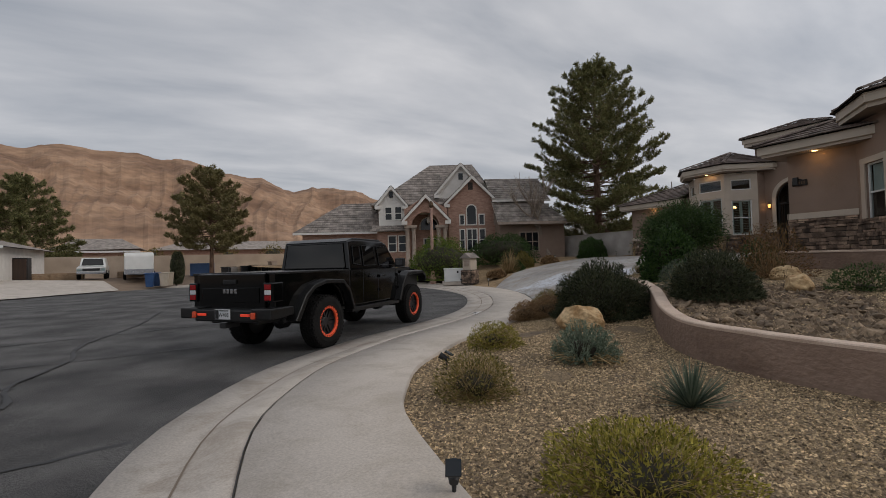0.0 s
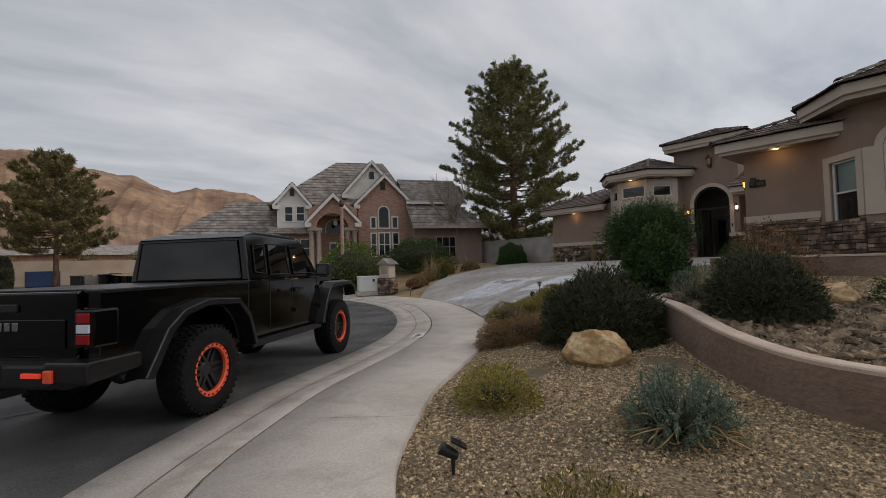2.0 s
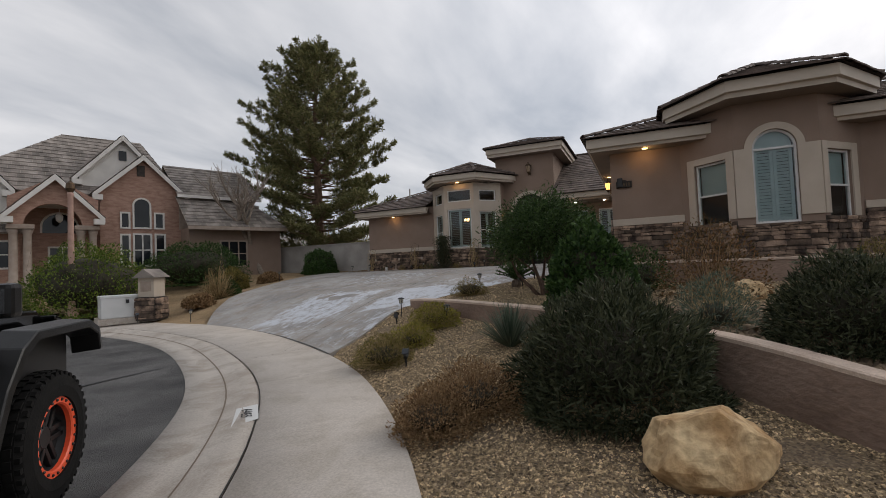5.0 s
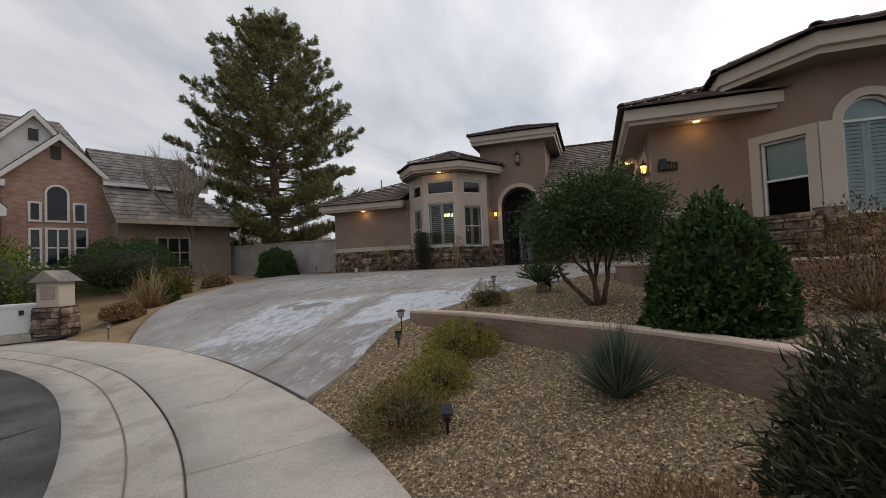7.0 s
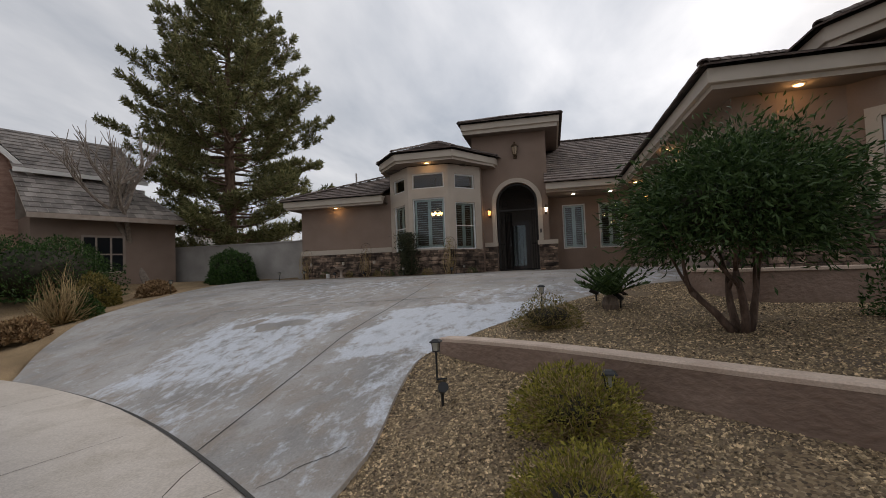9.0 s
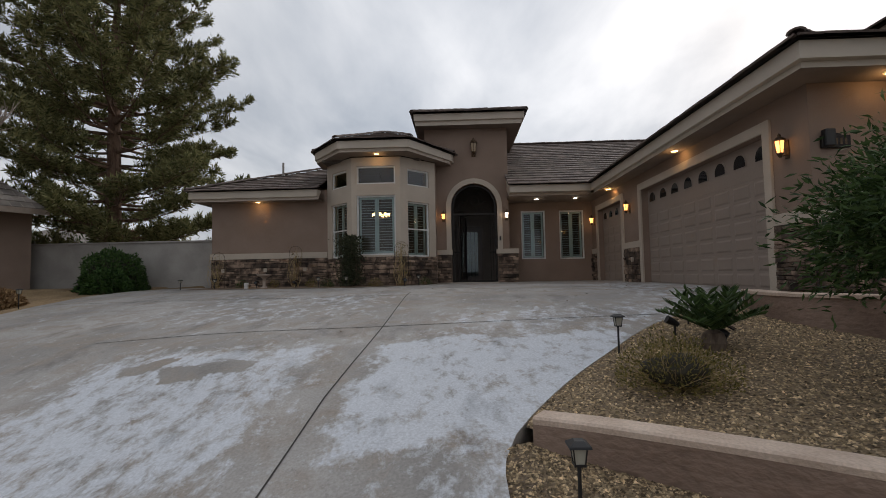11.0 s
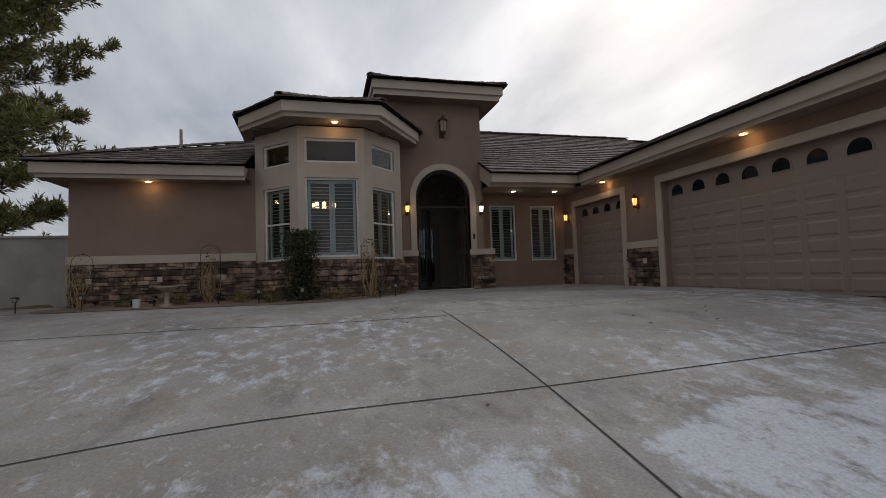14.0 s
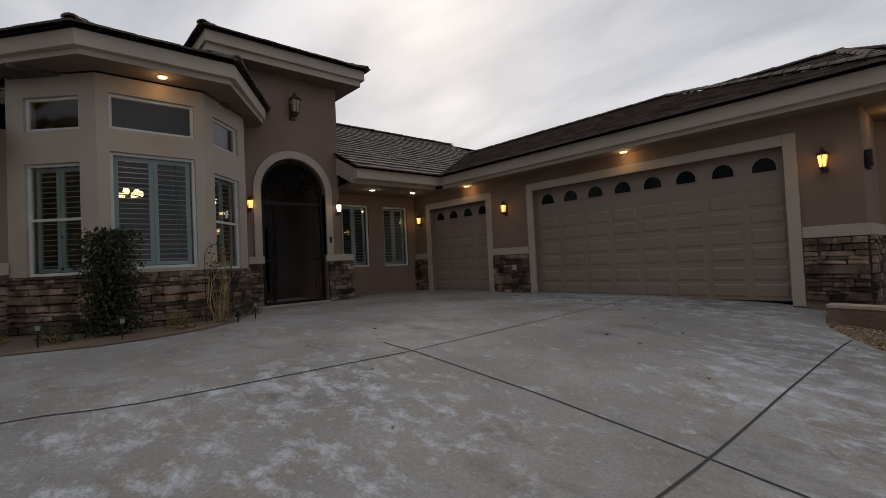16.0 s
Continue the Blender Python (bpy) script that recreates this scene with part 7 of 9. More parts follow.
def shrub(x, y, r, h, leaf, twig, label, n_leaf=2600, n_stem=160, ll=0.05, lw=0.012, seed=1, dense=0.0, low=-0.05, shell=0.55, name="shrub", z=None, cat="shrub", bare=0.0, twig_r=0.004):
    """A rounded shrub: stems fanning from the base and leaves in an uneven shell."""
    global rng
    rng = np.random.default_rng(seed)
    s = empty(name, Matrix.Translation((x, y, low_z(x, y) if z is None else z)))
    tagged(s, label, cat)
    if n_stem:
        d = dome_dirs(n_stem, 0.0)
        k = lumpy(d, seed)[:, None] * rng.uniform(0.75, 1.08, (len(d), 1))
        B = d * k * np.array([r, r, h])
        A = d * np.array([0.12 * r, 0.12 * r, 0.0])
        stems("stem_mass", A, B, twig_r, 0.0012, twig, s, 0.12)
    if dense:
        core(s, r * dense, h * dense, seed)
    if n_leaf:
        d = dome_dirs(n_leaf, low)
        k = lumpy(d, seed)[:, None] * (1 - rng.uniform(0, 1, (len(d), 1)) ** 2.2 * shell)
        P = d * k * np.array([r, r, h * 0.92])
        P[:, 2] = np.maximum(P[:, 2], 0.02) + 0.02
        D = d * 0.8 + rng.normal(size=d.shape) * 0.55 + np.array([0, 0, 0.25])
        blades("leaf_mass", P, D, ll, lw, leaf, s)
    return s


def blade_tuft(x, y, n, length, width, leaf, label, seed, lowest=0.25, name="yucca", z=None, dry=0):
    """A tuft of stiff narrow blades from one heart."""
    global rng
    rng = np.random.default_rng(seed)
    s = empty(name, Matrix.Translation((x, y, (low_z(x, y) if z is None else z))))
    tagged(s, label, name.replace("_", " "))
    V, F = [], []

    def tuft(n, length, lo, hi, w, droop):
        for _ in range(n):
            az, el = rng.uniform(0, 2 * math.pi), rng.uniform(lo, hi)
            d = np.array([math.cos(az) * math.cos(el), math.sin(az) * math.cos(el), math.sin(el)])
            side = np.array([-math.sin(az), math.cos(az), 0])
            ln = length * rng.uniform(0.7, 1.1)
            b = len(V)
            for i in range(5):
                q = i / 4
                c = d * ln * q + np.array([0, 0, -droop * ln * q * q]) + d * np.array([0.05, 0.05, 0])
                ww = w * (1 - q ** 1.5) * 0.5 + 0.0006
                V.extend([c - side * ww, c + np.array([0, 0, -ww * 0.5]), c + side * ww])
            for i in range(4):
                for j in range(2):
                    F.append((b + i * 3 + j, b + i * 3 + j + 1, b + i * 3 + j + 4, b + i * 3 + j + 3))

    tuft(n, length, lowest, 1.5, width, 0.06)
    me = bpy.data.meshes.new("blade_mass")
    me.from_pydata([tuple(v) for v in V], [], F)
    me.materials.append(leaf)
    o = new("blade_mass", me)
    o.parent = s
    o["kind"] = "stuff"
    if dry:
        V, F = [], []
        tuft(dry, length * 0.75, -0.02, 0.35, width, 0.12)
        me = bpy.data.meshes.new("dry_blade_mass")
        me.from_pydata([tuple(v) for v in V], [], F)
        me.materials.append(L_STRAW)
        o = new("dry_blade_mass", me)
        o.parent = s
    return s


def spurge(x, y, r, h, seed):
    """Fleshy stems set round with blue-green leaves, old bare stems lying below."""
    global rng
    rng = np.random.default_rng(seed)
    s = empty("spurge", Matrix.Translation((x, y, low_z(x, y))))
    tagged(s, "blue-green spurge with upright leafy stems over bare pale stems", "spurge")
    d = dome_dirs(190, 0.12)
    k = lumpy(d, seed, 0.12)[:, None]
    B = d * k * np.array([r, r, h])
    A = B * np.array([0.35, 0.35, 0.1])
    stems("stem_mass", A, B, 0.008, 0.004, L_BLUE, s, 0.08)
    P, D = [], []
    for a, b in zip(A, B):
        ax = (b - a) / np.linalg.norm(b - a)
        for q in np.linspace(0.35, 1.0, 22):
            c = a + (b - a) * q
            az = rng.uniform(0, 6.28)
            o = np.cross(ax, (math.cos(az), math.sin(az), 0.3))
            P.append(c)
            D.append(o / (np.linalg.norm(o) + 1e-9) + ax * 0.55)
    blades("leaf_mass", np.array(P), np.array(D), 0.048, 0.013, L_BLUE, s, 0.05)
    az = rng.uniform(0, 6.28, 90)
    A = np.stack([np.cos(az) * r * 0.35, np.sin(az) * r * 0.35, np.full(90, 0.10)], 1)
    az2 = az + rng.normal(size=90) * 0.5
    rr = rng.uniform(0.75, 1.15, 90) * r
    B = np.stack([np.cos(az2) * rr, np.sin(az2) * rr, rng.uniform(0.0, 0.12, 90)], 1)
    stems("bare_stem_mass", A, B, 0.008, 0.006, L_STRAW, s, 0.16)
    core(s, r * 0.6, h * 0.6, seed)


# lower terrace
shrub(2.45, 2.05, 0.62, 0.42, L_YELLOW, L_STRAW, "low yellow-green twiggy shrub in the gravel", 4600, 320, 0.050, 0.015, 11, 0.6)
shrub(2.68, 4.39, 0.44, 0.50, L_OLIVE, L_STRAW, "yellow-brown twiggy shrub in the gravel", 2800, 420, 0.045, 0.014, 12, 0.62)
shrub(4.43, 6.60, 0.46, 0.42, L_YELLOW, L_STRAW, "yellow-green twiggy shrub in the gravel", 3300, 340, 0.046, 0.014, 13, 0.6)
spurge(4.80, 4.90, 0.50, 0.56, 14)
blade_tuft(4.20, 2.90, 210, 0.50, 0.022, L_YUCCA, "grey-green spiky yucca with a few dry blades", 15, dry=14)
shrub(7.75, 7.40, 0.92, 1.14, L_OLEANDER, TRUNK, "dense dark oleander-like bush with narrow leaves", 15000, 140, 0.125, 0.019, 16, 0.76, name="oleander_bush", low=-0.25, shell=0.3)
shrub(6.95, 8.95, 0.42, 0.46, L_DRY, L_DRY, "dry reddish-brown twiggy shrub", 5200, 520, 0.036, 0.013, 17, 0.66)
shrub(7.42, 8.70, 0.55, 0.50, L_DRY, L_DRY, "dry brown shrub with tangled bare stems", 5600, 760, 0.038, 0.013, 18, 0.66)
shrub(9.33, 10.91, 0.50, 0.50, L_OLIVE, L_STRAW, "straw-coloured shrub greening at the top", 4600, 620, 0.038, 0.013, 19, 0.66)
shrub(11.2, 10.86, 0.50, 0.46, L_YELLOW, L_STRAW, "yellow-green shrub with tangled straw stems by the low wall", 5200, 620, 0.045, 0.014, 21, 0.62, twig_r=0.005)
shrub(10.25, 10.88, 0.42, 0.40, L_YELLOW, L_STRAW, "low yellow-green shrub with tangled straw stems", 3000, 420, 0.045, 0.014, 33, 0.6)
blade_tuft(9.70, 8.95, 420, 0.74, 0.022, L_YUCCA, "grey-green spiky sotol tuft in the gravel", 22, 0.5, name="sotol")
# upper terrace
shrub(13.75, 11.05, 0.46, 0.44, L_OLIVE, L_STRAW, "small rounded olive-green shrub", 3000, 200, 0.034, 0.012, 23, 0.7)
shrub(10.85, 7.85, 0.68, 1.36, L_ROUND, TRUNK, "dense rounded deep green shrub", 9000, 40, 0.095, 0.050, 24, 0.84, name="round_shrub", low=-0.35, shell=0.25)
shrub(8.40, 5.25, 0.70, 0.84, L_OLEANDER, TRUNK, "dense dark green bush behind the wall", 11000, 80, 0.095, 0.018, 25, 0.78, name="oleander_bush", low=-0.25, shell=0.3)
shrub(9.0, 6.35, 0.42, 0.62, L_YUCCA, L_STRAW, "grey sage-like spiky shrub", 2600, 160, 0.07, 0.010, 26, 0.5)
shrub(11.9, 6.05, 0.85, 1.35, L_RED, L_DRY, "loose russet and green shrub with bare canes", 3000, 150, 0.06, 0.024, 27, 0.0, name="nandina_shrub", twig_r=0.007)
shrub(13.4, 7.1, 0.55, 0.95, L_ROUND, L_DRY, "loose dark green shrub by the upper wall", 2600, 60, 0.06, 0.024, 28, 0.6, name="shrub")
shrub(13.9, 3.0, 0.55, 0.95, L_OLIVE, TRUNK, "small upright green shrub by the house", 3000, 60, 0.05, 0.018, 29, 0.5)
shrub(10.6, 3.85, 0.55, 0.50, L_TREE, TRUNK, "low loose green shrub among rocks", 2000, 60, 0.06, 0.02, 30, 0.3)
shrub(10.3, 2.6, 0.45, 0.75, L_OLIVE, L_DRY, "sparse low shrub among rocks", 1000, 70, 0.06, 0.018, 31, 0.0)
shrub(9.4, 0.9, 0.8, 1.1, L_OLEANDER, TRUNK, "dense dark green bush behind the wall", 7500, 60, 0.085, 0.022, 32, 0.80, name="oleander_bush", low=-0.25, shell=0.3)


def cycad(x, y, seed):
    global rng
    rng = np.random.default_rng(seed)
    s = empty("sago_palm", Matrix.Translation((x, y, low_z(x, y))))
    tagged(s, "small dark green sago palm with stiff fronds", "palm")
    bm = bmesh.new()
    add_lathe(bm, [(0.10, -0.02), (0.13, 0.08), (0.10, 0.18), (0.04, 0.22)], 10)
    part("trunk", bm, BARK, s)
    for k in range(26):
        az, el = k * 2.4, 0.42 + 0.80 * (k / 26)
        d = np.array([math.cos(az) * math.cos(el), math.sin(az) * math.cos(el), math.sin(el)])
        side = np.array([-math.sin(az), math.cos(az), 0])
        P, D = [], []
        for q in np.linspace(0.12, 1, 26):
            c = d * 0.60 * q + np.array([0, 0, 0.18 - 0.10 * q * q])
            for sg in (-1, 1):
                P.append(c)
                D.append(side * sg + d * 0.55 + np.array([0, 0, 0.35]))
        blades("frond", np.array(P), np.array(D), 0.13, 0.026, L_TREE, s, 0.02)


cycad(14.85, 10.15, 41)


def branchy(bm, start, direction, length, radius, depth, tips, spread=0.55, kids=3, lift=0.1, thin=0.52):
    """Limbs that fork; the tips are gathered."""
    pts = [Vector(start)]
    d = Vector(direction).normalized()
    seg = 4
    for i in range(seg):
        d = (d + Vector((random.uniform(-1, 1), random.uniform(-1, 1), random.uniform(-0.4, 1) * 0.6 + lift)) * 0.16).normalized()
        pts.append(pts[-1] + d * length / seg)
    rad = [radius * (1 - 0.45 * i / seg) for i in range(seg + 1)]
    add_tube(bm, pts, rad, 7 if depth > 1 else 5)
    if depth == 0:
        tips.append((pts[-1], d))
        return
    for k in range(kids):
        nd = (d + Vector((random.uniform(-1, 1), random.uniform(-1, 1), random.uniform(-0.3, 0.8))) * spread).normalized()
        branchy(bm, pts[-1] if k else pts[-2], nd, length * random.uniform(0.6, 0.85), radius * thin, depth - 1, tips, spread, kids, lift, thin)


def dome_tree(x, y, seed):
    """A small multi-stemmed tree with a wide dome of fine leaves."""
    global rng
    rng = np.random.default_rng(seed)
    random.seed(seed)
    s = empty("small_tree", Matrix.Translation((x, y, low_z(x, y))) @ Matrix.Scale(0.90, 4))
    tagged(s, "small multi-stemmed tree with a broad domed green crown", "tree")
    for az, ln, tl in ((0.4, 0.95, 0.45), (1.9, 0.95, 0.8), (3.3, 1.05, 0.3), (4.9, 0.9, 0.4)):
        bm = bmesh.new()
        tips = []
        branchy(bm, (0.06 * math.cos(az), 0.06 * math.sin(az), -0.05), (math.cos(az) * tl, math.sin(az) * tl, 1.0), ln * 0.78, 0.055, 2, tips, 0.5, 2)
        part("trunk", bm, TRUNK, s, smooth=True)
    d = dome_dirs(380, -0.55)
    k = lumpy(d, seed, 0.16)[:, None]
    C = d * k * np.array([1.16, 1.16, 0.94]) * rng.uniform(0.55, 1.0, (len(d), 1)) + np.array([0, 0, 1.40])
    C[:, 2] = np.maximum(C[:, 2], 0.66 + 0.35 * rng.uniform(size=len(C)))
    P = np.repeat(C, 62, 0) + rng.normal(size=(len(C) * 62, 3)) * np.array([0.17, 0.17, 0.13])
    D = (P - np.array([0, 0, 1.3])) * 0.8 + rng.normal(size=P.shape) * 0.6
    D[:, 2] -= 0.15
    blades("crown", P, D, 0.105, 0.026, L_TREE, s, 0.15)
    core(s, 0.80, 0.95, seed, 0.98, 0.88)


dome_tree(12.95, 9.08, 42)


PINEBARK = mat("reddish_pine_bark", (0.10, 0.058, 0.038), (0.22, 0.138, 0.095), 7, 0.95, 0.9, 25, stretch=(1, 1, 0.3), fine=0.25)


def conifer(name, x, y, z, height, radius, label, seed, n_whorl=22, leaf=L_PINE, crown_from=0.16, needle=0.20, clump=70, lean=0.0, open_=1.0, wide=None, shoot=0.8):
    """A pine: a tapered trunk, whorls of limbs that rise at their ends, and upswept shoots brushed with needles along them."""
    global rng
    rng = np.random.default_rng(seed)
    random.seed(seed)
    s = empty(name, Matrix.Translation((x, y, z)))
    tagged(s, label, "tree")
    bm = bmesh.new()
    add_tube(bm, [(0, 0, -0.3), (0.05, 0.02, height * 0.3), (-0.04, 0.05, height * 0.65), (lean, 0, height * 0.97)], [height * 0.021, height * 0.017, height * 0.010, 0.03], 12)
    part("trunk", bm, PINEBARK, s, smooth=True)
    bm = bmesh.new()
    C, S, LN = [], [], []
    for w in range(n_whorl):
        q = w / (n_whorl - 1)
        prof = float(np.interp(q, *(wide if wide else ([0, 0.12, 0.3, 0.6, 0.85, 1.0], [0.70, 0.95, 1.0, 0.74, 0.42, 0.10]))))
        turn = random.uniform(0, 6.28)
        n_limb = random.choice((5, 6, 6, 7))
        for b in range(n_limb):
            hz_ = height * (crown_from + (0.95 - crown_from) * q) + random.uniform(-0.25, 0.25)
            az = turn + 6.28 * b / n_limb + random.uniform(-0.3, 0.3)
            ln = radius * prof * random.choice((0.66, 0.82, 0.92, 1.0, 1.06)) * random.uniform(0.92, 1.06)
            rise = random.uniform(0.10, 0.30) + 0.45 * q
            pts = [Vector((0, 0, hz_))]
            for i in range(1, 6):
                t = i / 5
                pts.append(Vector((math.cos(az) * ln * t + random.uniform(-.1, .1), math.sin(az) * ln * t + random.uniform(-.1, .1), hz_ + ln * (rise * t * t - 0.10 * t))))
            add_tube(bm, pts, [0.012 * ln + 0.02, 0.010 * ln + 0.015, 0.022, 0.016, 0.012, 0.006], 5, False)
            out = Vector((math.cos(az), math.sin(az), 0))
            side = Vector((-out.y, out.x, 0))
            n_sh = max(3, int(ln * 2.1 * open_))
            for k in range(n_sh):
                t = 0.30 + 0.70 * (k + random.random()) / n_sh
                i = min(4, int(t * 5))
                c = pts[i].lerp(pts[min(5, i + 1)], min(1.0, t * 5 - i))
                for sg in (-1, 1, 0):
                    if sg == 0 and random.random() < 0.45:
                        continue
                    d = out * random.uniform(0.3, 0.8) + side * sg * random.uniform(0.5, 1.0) + Vector((0, 0, random.uniform(0.15, 0.85)))
                    C.append(c[:])
                    S.append(d.normalized()[:])
                    LN.append(shoot * random.uniform(0.5, 1.15) * (1.15 - 0.45 * t) * min(1.0, 0.35 + ln / 3.0))
            for k in range(3):
                d = out + side * random.uniform(-0.5, 0.5) + Vector((0, 0, random.uniform(0.2, 0.9)))
                C.append(pts[-1][:])
                S.append(d.normalized()[:])
                LN.append(shoot * 0.6)
    for k in range(6):
        a = k * 1.05
        C.append((lean, 0, height * (0.94 + 0.01 * k)))
        S.append(Vector((math.cos(a) * 0.5, math.sin(a) * 0.5, 1)).normalized()[:])
        LN.append(shoot * 0.7)
    C, S, LN = np.array(C), np.array(S), np.array(LN)
    for c, d, r in zip(C[::2], S[::2], LN[::2]):
        add_tube(bm, [Vector(c), Vector(c + d * r * 0.9)], [0.012, 0.005], 3, False)
    tagged(part("limb_mass", bm, PINEBARK, s), kind="stuff")
    R = np.repeat(np.arange(len(C)), clump)
    q = rng.uniform(0.15, 1.0, (len(R), 1)) ** 0.7
    P = C[R] + S[R] * LN[R][:, None] * q + np.array([0, 0, 0.18]) * q * q * LN[R][:, None]
    o = rng.normal(size=P.shape)
    o -= S[R] * (o * S[R]).sum(1)[:, None]
    o /= np.linalg.norm(o, axis=1)[:, None] + 1e-9
    D = S[R] * rng.uniform(0.4, 1.0, (len(R), 1)) + o * 0.85 + np.array([0, 0, 0.15])
    blades("crown", P, D, needle, needle * 0.20, leaf, s, 0.05)
    return s


conifer("pine_tree", 29.25, 27.75, 1.3, 16.6, 5.5, "tall full pine tree with dark green needles beside the wall", 51, 27, L_PINE, 0.12, 0.25, 42, 0.3, 1.4, ([0, 0.10, 0.25, 0.45, 0.62, 0.78, 0.90, 1.0], [0.80, 0.95, 1.0, 0.88, 0.72, 0.50, 0.30, 0.08]), 0.95)
conifer("yellowing_pine", 1.1, 46.0, 0.9, 9.2, 3.4, "yellowish-green pine tree with a bare lower trunk", 52, 13, L_PINE_L, 0.24, 0.26, 48, 0.2, 1.3, ([0, 0.15, 0.4, 0.65, 0.85, 1.0], [0.85, 1.0, 0.92, 0.72, 0.45, 0.15]), 0.8)
conifer("dark_pine", -15.0, 58.2, 0.8, 9.6, 4.4, "dark green pine tree across the street", 53, 12, L_PINE, 0.10, 0.34, 44, 0.0, 1.0, ([0, 0.2, 0.5, 0.8, 1.0], [0.95, 1.0, 0.75, 0.45, 0.12]), 1.0)

# planting of the neighbour's yard
def yard_z(x, y):
    i = int(np.argmin([(v[0] - x) ** 2 + (v[1] - y) ** 2 for v in lawn_v]))
    return lawn_v[i][2]


for x, y, r, h, leaf, lab, sd in ((14.2, 27.2, 2.3, 2.9, L_HEDGE, "large rounded yellow-green hedge bush", 61), (20.6, 29.3, 2.6, 2.4, L_ROUND, "large dark green rounded bush by the brick wall", 62), (17.5, 23.6, 0.62, 0.80, L_ROUND, "clipped dark green bush by the driveway", 63),
                             (19.6, 25.4, 0.7, 1.0, L_OLIVE, "olive-green bush by the driveway", 64), (25.2, 24.6, 1.0, 1.5, L_ROUND, "dark green bush against the block wall", 65), (24.3, 24.1, 0.62, 0.8, L_ROUND, "low clipped dark green bush", 66), (15.6, 22.8, 0.5, 0.45, L_DRY, "small dry brown shrub", 67),
                             (21.5, 24.9, 0.55, 0.5, L_DRY, "small dry brown shrub", 68), (10.5, 33.5, 1.3, 1.1, L_ROUND, "green bush under the windows", 69)):
    shrub(x, y, r, h, leaf, TRUNK, lab, int(4200 * r + 1800), 40, 0.11, 0.055, sd, 0.84, z=yard_z(x, y), name="bush", cat="bush", low=-0.2, shell=0.3)
shrub(17.0, 23.4, 0.85, 1.5, L_RED, L_STRAW, "pale bare coral-like shrub", 300, 300, 0.05, 0.02, 70, 0.0, z=yard_z(17.0, 23.4), name="bare_shrub", twig_r=0.022)

random.seed(71)
bt = empty("bare_tree", Matrix.Translation((25.0, 28.8, yard_z(25.0, 28.8))))
tagged(bt, "leafless grey-brown tree before the brick house", "tree")
bm = bmesh.new()
tips_ = []
branchy(bm, (0, 0, -0.2), (-0.3, 0.2, 1), 2.1, 0.21, 5, tips_, 0.6, 3, 0.16, 0.62)
PALEBARK = mat("pale_grey_bark", (0.22, 0.175, 0.14), (0.36, 0.30, 0.25), 8, 0.95, 0.3, 30)
tagged(part("branch_mass", bm, PALEBARK, bt), kind="stuff")

# climbers on the house
def vine(x, y, h, r, n, label, seed, leaf=L_ROUND):
    global rng
    rng = np.random.default_rng(seed)
    s = empty("climber", Matrix.Translation((x, y, 1.50)))
    tagged(s, label, "climber")
    A = np.stack([rng.normal(size=26) * 0.06, rng.normal(size=26) * 0.06, np.zeros(26)], 1)
    B = np.stack([rng.normal(size=26) * r * 0.7, rng.normal(size=26) * r * 0.7, rng.uniform(0.45, 1.0, 26) * h], 1)
    stems("stem_mass", A, B, 0.008, 0.003, L_STRAW if n < 600 else TRUNK, s, 0.12)
    if n:
        q = rng.uniform(0.04, 1, n)
        P = np.stack([rng.normal(size=n) * r * 0.55, rng.normal(size=n) * r * 0.55, q * h], 1)
        D = rng.normal(size=(n, 3))
        blades("leaf_mass", P, D, 0.07, 0.042, leaf, s, 0.1)
    bm = bmesh.new()
    for dx in (-0.22, 0.22):
        add_tube(bm, [(0.12, dx, -0.05), (0.12, dx, h * 0.82)], 0.006, 5)
    add_tube(bm, [(0.12, 0.22 * math.cos(a), h * 0.82 + 0.22 * math.sin(a)) for a in np.linspace(0, math.pi, 9)], 0.006, 5)
    for k in range(4):
        add_tube(bm, [(0.12, -0.22, h * (0.15 + 0.18 * k)), (0.12, 0.22, h * (0.15 + 0.18 * k))], 0.004, 4)
    part("trellis", bm, IRON, s, "thin dark wire trellis")


vine(24.25, 16.25, 1.62, 0.30, 5200, "dark green leafy climber on a wire trellis", 81, L_OLEANDER)
vine(24.28, 14.65, 1.45, 0.20, 120, "bare pale climber on a wire trellis", 82, L_OLIVE)
vine(25.3, 18.4, 1.45, 0.20, 60, "bare climber on a wire trellis against the wall", 83, L_RED)
vine(25.35, 21.1, 1.25, 0.16, 30, "nearly bare climber on a wire trellis", 84, L_OLIVE)
for k, (x, y) in enumerate(((24.9, 20.0), (24.6, 17.6), (24.0, 16.9), (23.9, 15.4), (25.0, 13.95), (24.8, 18.9))):
    shrub(x, y, 0.20, 0.28, L_OLIVE if k % 2 else L_TREE, L_DRY, "small sparse plant in the bed by the wall", 220, 30, 0.05, 0.02, 90 + k, 0.0, z=1.50, name="bedding_plant", cat="plant")

# ---- front door, lamps, plates ----
TD = tm  # the tower wall's frame: s along the wall, y into the house
# iron-framed arched screen set back in the opening, with an inner wooden door and side lights
entry = tagged(empty("entry_gate"), "dark arched wrought-iron entry gate with scrollwork and an open leaf", "gate")
bm = bmesh.new()
frame_ring(bm, 0.94, 2.56, 1.54, 5.10, 0.07, 0.12, 0.18, tm, True, 0.0)
add_box(bm, (0.94, 0.12, 1.53), (2.56, 0.18, 1.56), tm)
part("gate_frame", bm, IRON, entry)
box("transom_rail", (1.0, 0.125, 3.98), (2.50, 0.175, 4.05), IRON, entry, tm)
